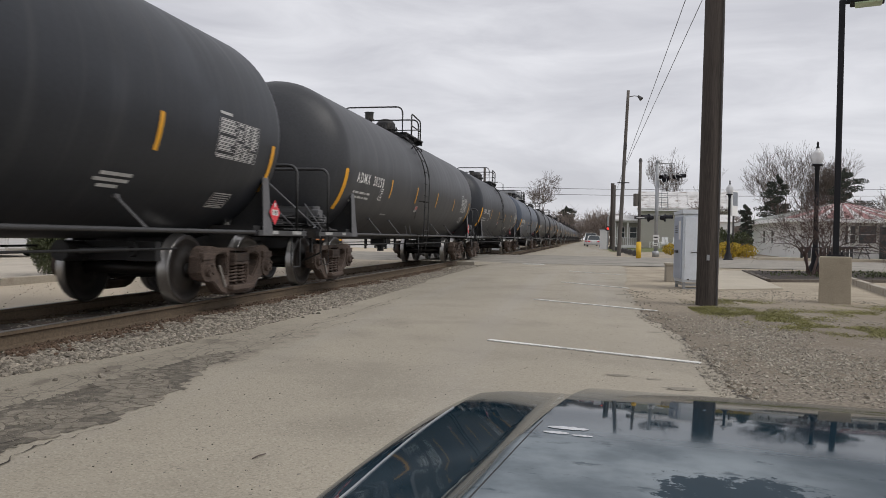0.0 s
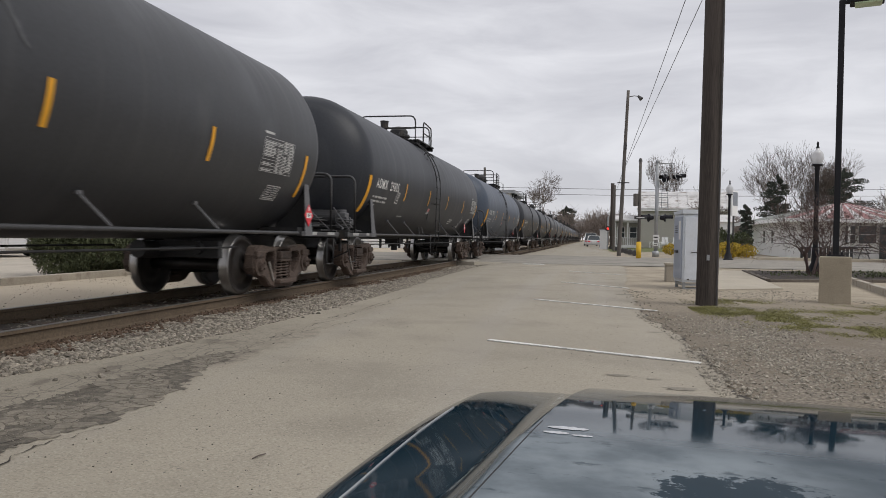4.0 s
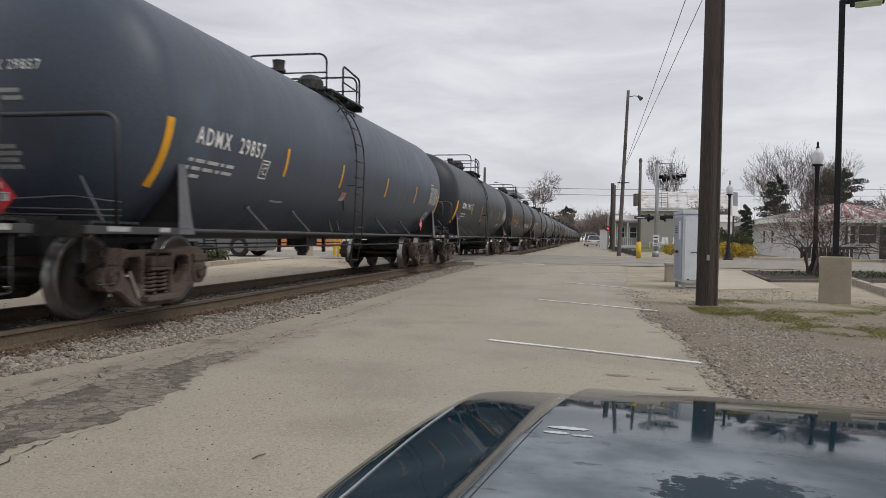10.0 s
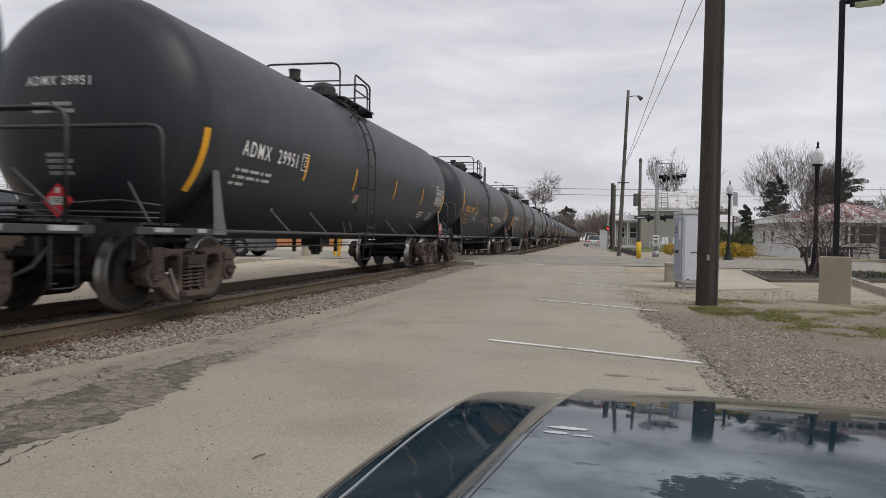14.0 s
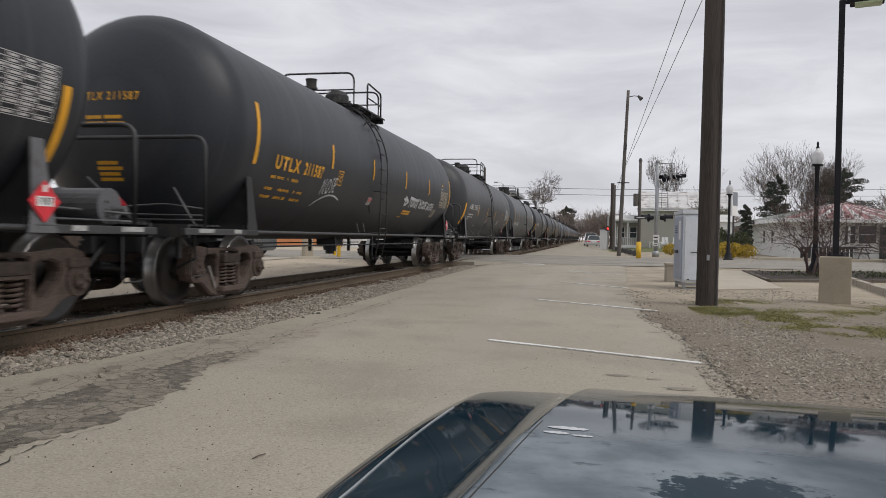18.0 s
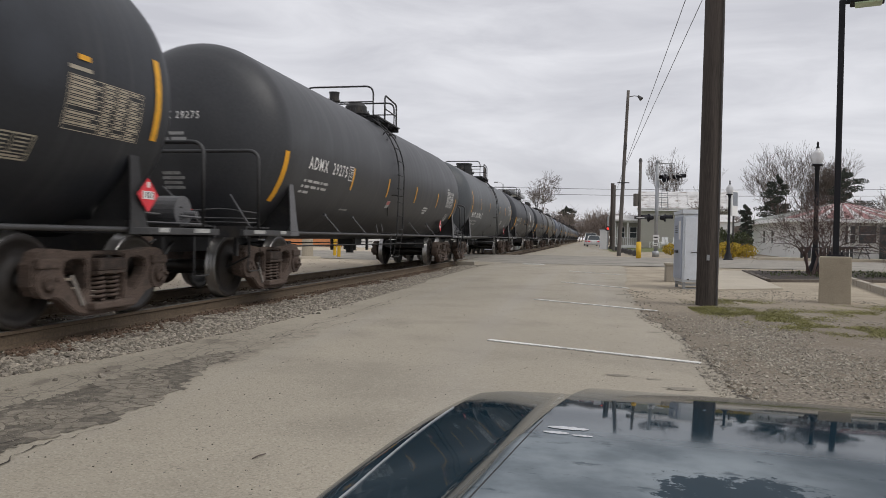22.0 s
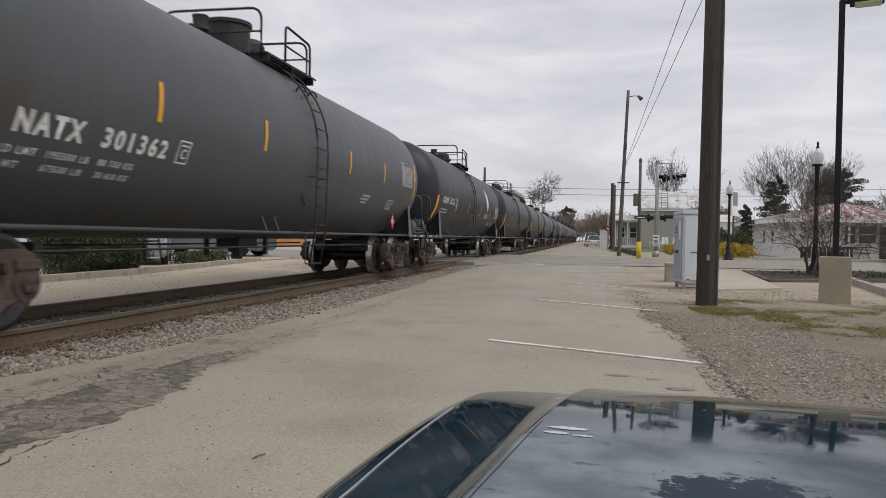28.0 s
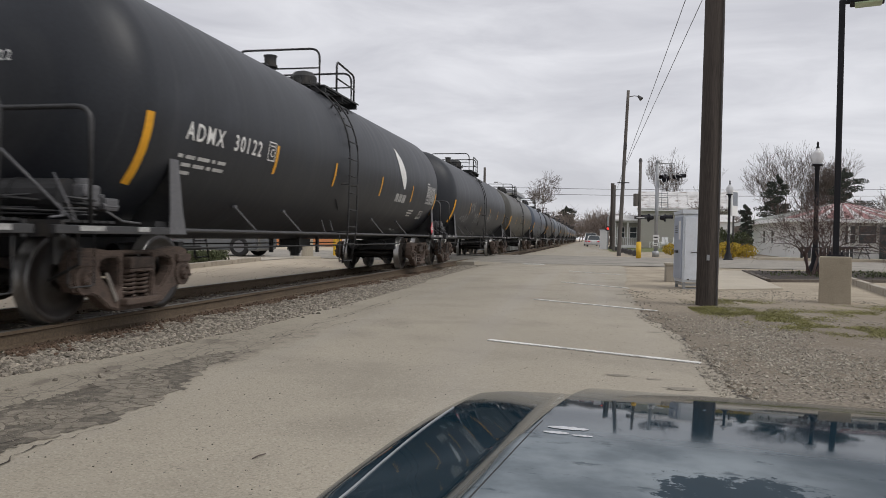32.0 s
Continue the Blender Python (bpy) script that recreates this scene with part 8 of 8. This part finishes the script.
bare_tree("ornamental_shrub", (12.75, 24.3), "bare multi-stemmed shrub in the planting bed", M_bark_red, seed=41, tall=2.7, trunk_r=0.05, levels=5, spread_deg=35, up=0.1, first=0.33, shrink=0.76, min_r=0.0035, thin=0.66, stems=7)
bare_tree("ornamental_shrub", (15.3, 24.6), "bare multi-stemmed shrub in the planting bed", M_bark_red, seed=47, tall=2.7, trunk_r=0.045, levels=5, spread_deg=35, up=0.1, first=0.33, shrink=0.76, min_r=0.0035, thin=0.66, stems=6)
bare_tree("bare_tree", (15.4, 62.0), "thin bare young tree by the shed", M_bark, seed=52, tall=5.2, trunk_r=0.1, levels=6, spread_deg=30, up=0.6, first=0.22, shrink=0.8, min_r=0.012)
for k, (tx, ty) in enumerate(((31.0, 76.0), (37.0, 76.0))):
    bare_tree("bare_tree", (tx, ty), "low reddish bare shrubby tree behind the diner", M_bark_red, seed=70 + k, tall=5.6, trunk_r=0.09, levels=6, spread_deg=32, up=0.4, first=0.22, shrink=0.8, min_r=0.010, stems=4)


def conifer(at, tall, wide, seed, label, n=2600, size=0.5, slim=0.35):
    x, y = at
    t = thing("conifer", label, "tree", Matrix.Translation((x, y, height(x, y))))
    bm = bmesh.new()
    cy(bm, (0, 0, -0.2), (0, 0, tall * 0.96), tall * 0.025, 0.03, seg=8)
    part("trunk", bm, M_bark, t)
    rng = random.Random(seed)
    blobs, limbs = [], bmesh.new()
    for i in range(26):
        u = i / 25
        z = tall * (0.16 + 0.80 * u)
        r = wide * (1 - u) ** slim * rng.uniform(0.45, 1.15) + 0.15
        a = i * 2.4 + rng.uniform(-0.5, 0.5)
        tip = Vector((r * math.cos(a), r * math.sin(a), z + rng.uniform(-0.05, 0.10) * r))
        tube(limbs, [(0, 0, z), tuple(tip)], tall * 0.005, 4)
        for k in (0.45, 0.7, 0.95):
            c = Vector((0, 0, z)).lerp(tip, k)
            blobs.append((tuple(c), (r * 0.38, r * 0.38, tall * 0.038), n // 78))
    part("limbs", limbs, M_bark, t)
    leafy("crown", t, blobs, M_pine, seed, size)
    return t


conifer((24.6, 80.0), 7.7, 2.3, 3, "dark green pine behind the diner", 12000, 0.15, 0.6)
conifer((30.8, 80.0), 8.3, 3.2, 5, "dark green spreading pine behind the diner", 12000, 0.15, 0.4)
conifer((-5.0, 330.0), 15.5, 6.0, 9, "dark evergreen beyond the train", 2600, 1.0)
conifer((15.5, 48.5), 3.3, 0.38, 14, "narrow dark green upright conifer beside the diner", 9000, 0.085, 0.3)
dk = thing("evergreen_bush", "dark olive evergreen bush behind the forsythia", "bush", Matrix.Translation((14.1, 46.4, height(14.1, 46.4))))
for i in range(7):
    bm = bmesh.new()
    tube(bm, [(0, 0, 0), (0.4 * math.cos(i), 0.3 * math.sin(i), 0.6), (0.8 * math.cos(i), 0.5 * math.sin(i), 1.2)], 0.02, 5)
    part("stem", bm, M_bark, dk)
leafy("foliage", dk, [((0, 0, 0.8), (0.9, 0.8, 0.7), 2200), ((0.8, 0.2, 0.9), (0.6, 0.6, 0.7), 1300), ((-0.5, 0.1, 1.3), (0.5, 0.5, 0.5), 900)], M_leaf, 15, 0.12)
fs2 = thing("forsythia_bush", "small yellow flowering forsythia bush beyond the crossing", "bush", Matrix.Translation((11.3, 51.0, height(11.3, 51.0))))
for i in range(6):
    bm = bmesh.new()
    tube(bm, [(0, 0, 0), (0.4 * math.cos(i), 0.3 * math.sin(i), 0.5)], 0.02, 5)
    part("stem", bm, M_bark, fs2)
leafy("blossom", fs2, [((0, 0, 0.4), (0.55, 0.5, 0.38), 900)], M_forsythia, 4, 0.10)
fors = thing("forsythia_bush", "yellow flowering forsythia bush at the street corner", "bush", Matrix.Translation((13.65, 44.2, height(13.65, 44.2))))
for i in range(8):
    bm = bmesh.new()
    tube(bm, [(0, 0, 0), (0.5 * math.cos(i), 0.3 * math.sin(i), 0.5), (0.9 * math.cos(i), 0.5 * math.sin(i), 0.9)], 0.02, 5)
    part("stem", bm, M_bark, fors)
leafy("blossom", fors, [((0, 0, 0.5), (1.0, 0.8, 0.45), 1800), ((1.0, 0.3, 0.45), (0.7, 0.6, 0.4), 900)], M_forsythia, 3, 0.11)


def woods():
    """The bare wood that closes the view at the end of the street."""
    vs, fs = [], []
    rng = random.Random(77)

    def twig(a, b, r):
        q = (b - a).to_track_quat("Z", "Y")
        k = len(vs)
        for p, rr in ((a, r), (b, r * 0.5)):
            vs.extend(p + q @ Vector((rr * math.cos(2.094 * j), rr * math.sin(2.094 * j), 0)) for j in range(3))
        fs.extend((k + j, k + (j + 1) % 3, k + 3 + (j + 1) % 3, k + 3 + j) for j in range(3))

    for i in range(330):
        x = rng.uniform(-150, 230)
        y = rng.uniform(260, 360) if -14 < x < 60 else rng.uniform(120, 300)
        h = rng.uniform(9, 15)
        b = Vector((x, y, 0))
        top = b + Vector((rng.gauss(0, 0.8), 0, h * 0.45))
        twig(b, top, 0.22)
        for _ in range(46):
            p = b.lerp(top, rng.uniform(0.35, 1.0))
            d = Vector((rng.gauss(0, 1), rng.gauss(0, 0.6), rng.uniform(0.4, 2.0))).normalized()
            e = p + d * h * rng.uniform(0.2, 0.55)
            twig(p, e, 0.10)
            for _ in range(3):
                f = p.lerp(e, rng.uniform(0.4, 1.0))
                twig(f, f + Vector((rng.gauss(0, 1), rng.gauss(0, 0.6), rng.uniform(0, 1.6))).normalized() * h * 0.2, 0.05)
    me = bpy.data.meshes.new("woods")
    me.from_pydata([tuple(v) for v in vs], [], fs)
    ob = new("distant_woods", with_mats(me, M_twig_far))
    return tagged(ob, "hazy brown bare woods at the end of the street", "woods", kind="stuff")


woods()

# ---------------------------------------------------------------- loose stones, grass and ties
M_grit = material("asphalt_crumbs", (0.21, 0.188, 0.155), 0.95, vary=0.4, scale=9, fine=60)
island_tones(M_grit, 0.5)
M_chip = material("rotten_wood", (0.105, 0.070, 0.048), 0.95, vary=0.5, scale=6, fine=50, bump=0.5)
island_tones(M_chip)
rng = random.Random(99)
spots = []
while len(spots) < 36000:
    y = 2.5 + 27 * rng.random() ** 1.6
    x = rng.uniform(0.95, 2.35) if rng.random() < 0.8 else rng.uniform(-1.2, 1.2)
    if abs(abs(x) - 0.7525) < 0.09:
        continue
    lim = ballast_edge(y) + 0.08 * noise.noise((0, y * 1.3, 3))
    if x > lim + 0.04 and rng.random() < 0.996:
        continue
    spots.append((x, y, 0.036 if x < 1.25 else 0.036 - 0.018 * sm(1.25, lim, x), 0.012 + 0.026 * rng.random() ** 1.4))
chips = []
while len(chips) < 4200:          # broken bits of old ties and rusty dirt beside the rail
    x, y = 0.83 + abs(rng.gauss(0, 0.17)), 2.5 + 22 * rng.random() ** 1.5
    if x < 1.4 and noise.noise((x * 2, y * 1.4, 8)) > -0.12:
        chips.append((x, y, 0.050, rng.uniform(0.010, 0.046)))
stones("tie_debris", chips, M_chip, 6, "brown broken bits of old ties beside the rail", "debris")
stones("ballast", spots, M_stone, 1, "pale grey broken ballast stones beside the rail", "ballast", round_ones=True)
spots = []
while len(spots) < 34000:
    y = 4.2 + 13.5 * rng.random() ** 1.35
    x = 7.02 - 0.25 * sm(9.0, 11.5, y) + 4.6 * rng.random() ** 1.2
    thin = 0.85 * sm(10.0, 13.0, y + 0.5 * (x - 7))
    if rng.random() < 0.9 * thin or (x < 7.75 and rng.random() < 0.55 + 0.5 * noise.noise((x * 1.5, y * 0.8, 6))) or rng.random() < 0.45 + 1.3 * noise.noise((x * 0.9, y * 0.7, 2.5)):
        continue
    spots.append((x, y, height(x, y) + 0.012 * (x < 7.3) + 0.002, 0.004 + 0.024 * rng.random() ** 2.6))
stones("gravel", spots, M_verge, 2, "loose grey gravel on the verge", "gravel")
spots = []
while len(spots) < 1200:
    x, y = rng.uniform(2.3, 3.3), rng.uniform(2.4, 6.6)
    if inside(CRAZED, x, y) and noise.noise((x * 3, y * 2, 4)) > -0.05:
        spots.append((x, y, height(x, y) + 0.021, rng.uniform(0.002, 0.007)))
stones("grit", spots, M_grit, 9, "crumbs of asphalt in the crazed strip", "grit")
spots = [(rng.uniform(2.6, 7.0), 3 + 16 * rng.random() ** 1.3, 0.016, rng.uniform(0.003, 0.008)) for _ in range(700)]
spots = [(x, y, height(x, y) + z, s) for x, y, z, s in spots]
stones("grit", spots, M_bed, 3, "scattered grit and pebbles on the asphalt", "grit")
spots = []
while len(spots) < 2600:
    x, y = rng.uniform(-4.6, -1.7), rng.uniform(8, 28)
    if rng.random() < 0.35 + 1.4 * noise.noise((x * 1.3, y * 0.9, 3.1)) + 0.4 * sm(-2.6, -1.7, x):
        spots.append((x, y, 0, 0.003 + 0.016 * rng.random() ** 2.4))
stones("gravel", [(x, y, height(x, y) + 0.004, s) for x, y, _, s in spots], M_stone, 4, "loose pale gravel between track and car park", "gravel")

vs, fs = [], []
GRASS = [(8.0, 13.0, 0.25, 0.3), (8.35, 12.6, 0.3, 0.35), (8.7, 12.4, 0.35, 0.5), (9.0, 12.0, 0.3, 0.5), (8.75, 11.2, 0.2, 0.3), (9.15, 10.6, 0.35, 0.25), (9.7, 10.0, 0.4, 0.25), (10.4, 12.6, 0.5, 0.3), (9.7, 5.6, 0.2, 0.15), (9.6, 6.6, 0.12, 0.12), (8.6, 14.6, 0.4, 0.3), (11.2, 13.6, 0.5, 0.4)]
for _ in range(70000):
    gx, gy, sx, sy = GRASS[min(int(len(GRASS) * rng.random() ** 1.5), len(GRASS) - 1)]
    cx, cy0 = rng.gauss(gx, sx), rng.gauss(gy, sy)
    if noise.noise((cx * 2.3, cy0 * 1.5, 5)) < 0.4 * rng.random() - 0.28 or cx < 7.75:
        continue
    h, a = rng.uniform(0.006, 0.024), rng.uniform(0, 6.28)
    k, z = len(vs), height(cx, cy0)
    w = 0.006
    vs += [(cx - w * math.cos(a), cy0 - w * math.sin(a), z), (cx + w * math.cos(a), cy0 + w * math.sin(a), z), (cx + rng.gauss(0, 0.03), cy0 + rng.gauss(0, 0.03), z + h)]
    fs.append((k, k + 1, k + 2))
me = bpy.data.meshes.new("grass")
me.from_pydata(vs, [], fs)
tagged(new("grass", with_mats(me, M_grass)), "short dull green grass tufts on the verge", "grass", kind="stuff")
lists = ([], [])
for _ in range(1700):
    u, v = rng.random() ** 0.7, rng.random()
    if noise.noise((u * 7, v * 4, 3)) < 0.0:
        continue
    leaf_cloud(lists, (11.2 + 5.2 * u, 22.3 + 1.6 * u + 3.2 * v, height(13, 24) + 0.07 + 0.07 * rng.random()), (0.1, 0.1, 0.04), 1, 0.08, rng)
me = bpy.data.meshes.new("ground_cover")
me.from_pydata(lists[0], [], lists[1])
tagged(new("ground_cover", with_mats(me, M_leaf)), "low dark green ground cover in the bed", "ground cover", kind="stuff")

bm = bmesh.new()
soft_bx(bm, (0, 0, 0), (2.6, 0.23, 0.17), 0.015)
tie_mesh = mesh_of(bm, M_tie)
y = -4.0
rng = random.Random(6)
far_bm = bmesh.new()
while y < 28.5:
    part("tie", tie_mesh, None, track, at=Matrix.Translation((rng.uniform(-0.04, 0.04), y, -0.035)) @ Matrix.Rotation(rng.gauss(0, 0.012), 4, "Z"))
    y += 0.53
y = 42.5
while y < 120:
    bx(far_bm, (0, y, -0.035), (2.6, 0.23, 0.17))
    y += 0.53
tagged(part("far_ties", far_bm, M_tie, track), kind="stuff")
bm = bmesh.new()
for s in (-1, 1):
    bx(bm, (s * 0.7525, 0, 0.052), (0.34, 0.19, 0.014))
    for k in (-0.1, 0.1):
        for q in (-0.06, 0.06):
            cy(bm, (s * 0.7525 + k, q, 0.05), (s * 0.7525 + k, q, 0.085), 0.012, seg=6)
plate_mesh = mesh_of(bm, M_rail)
y = -4.0
while y < 28.5:
    part("tie_plate", plate_mesh, None, track, at=Matrix.Translation((0, y, 0)))
    y += 0.53

motions()
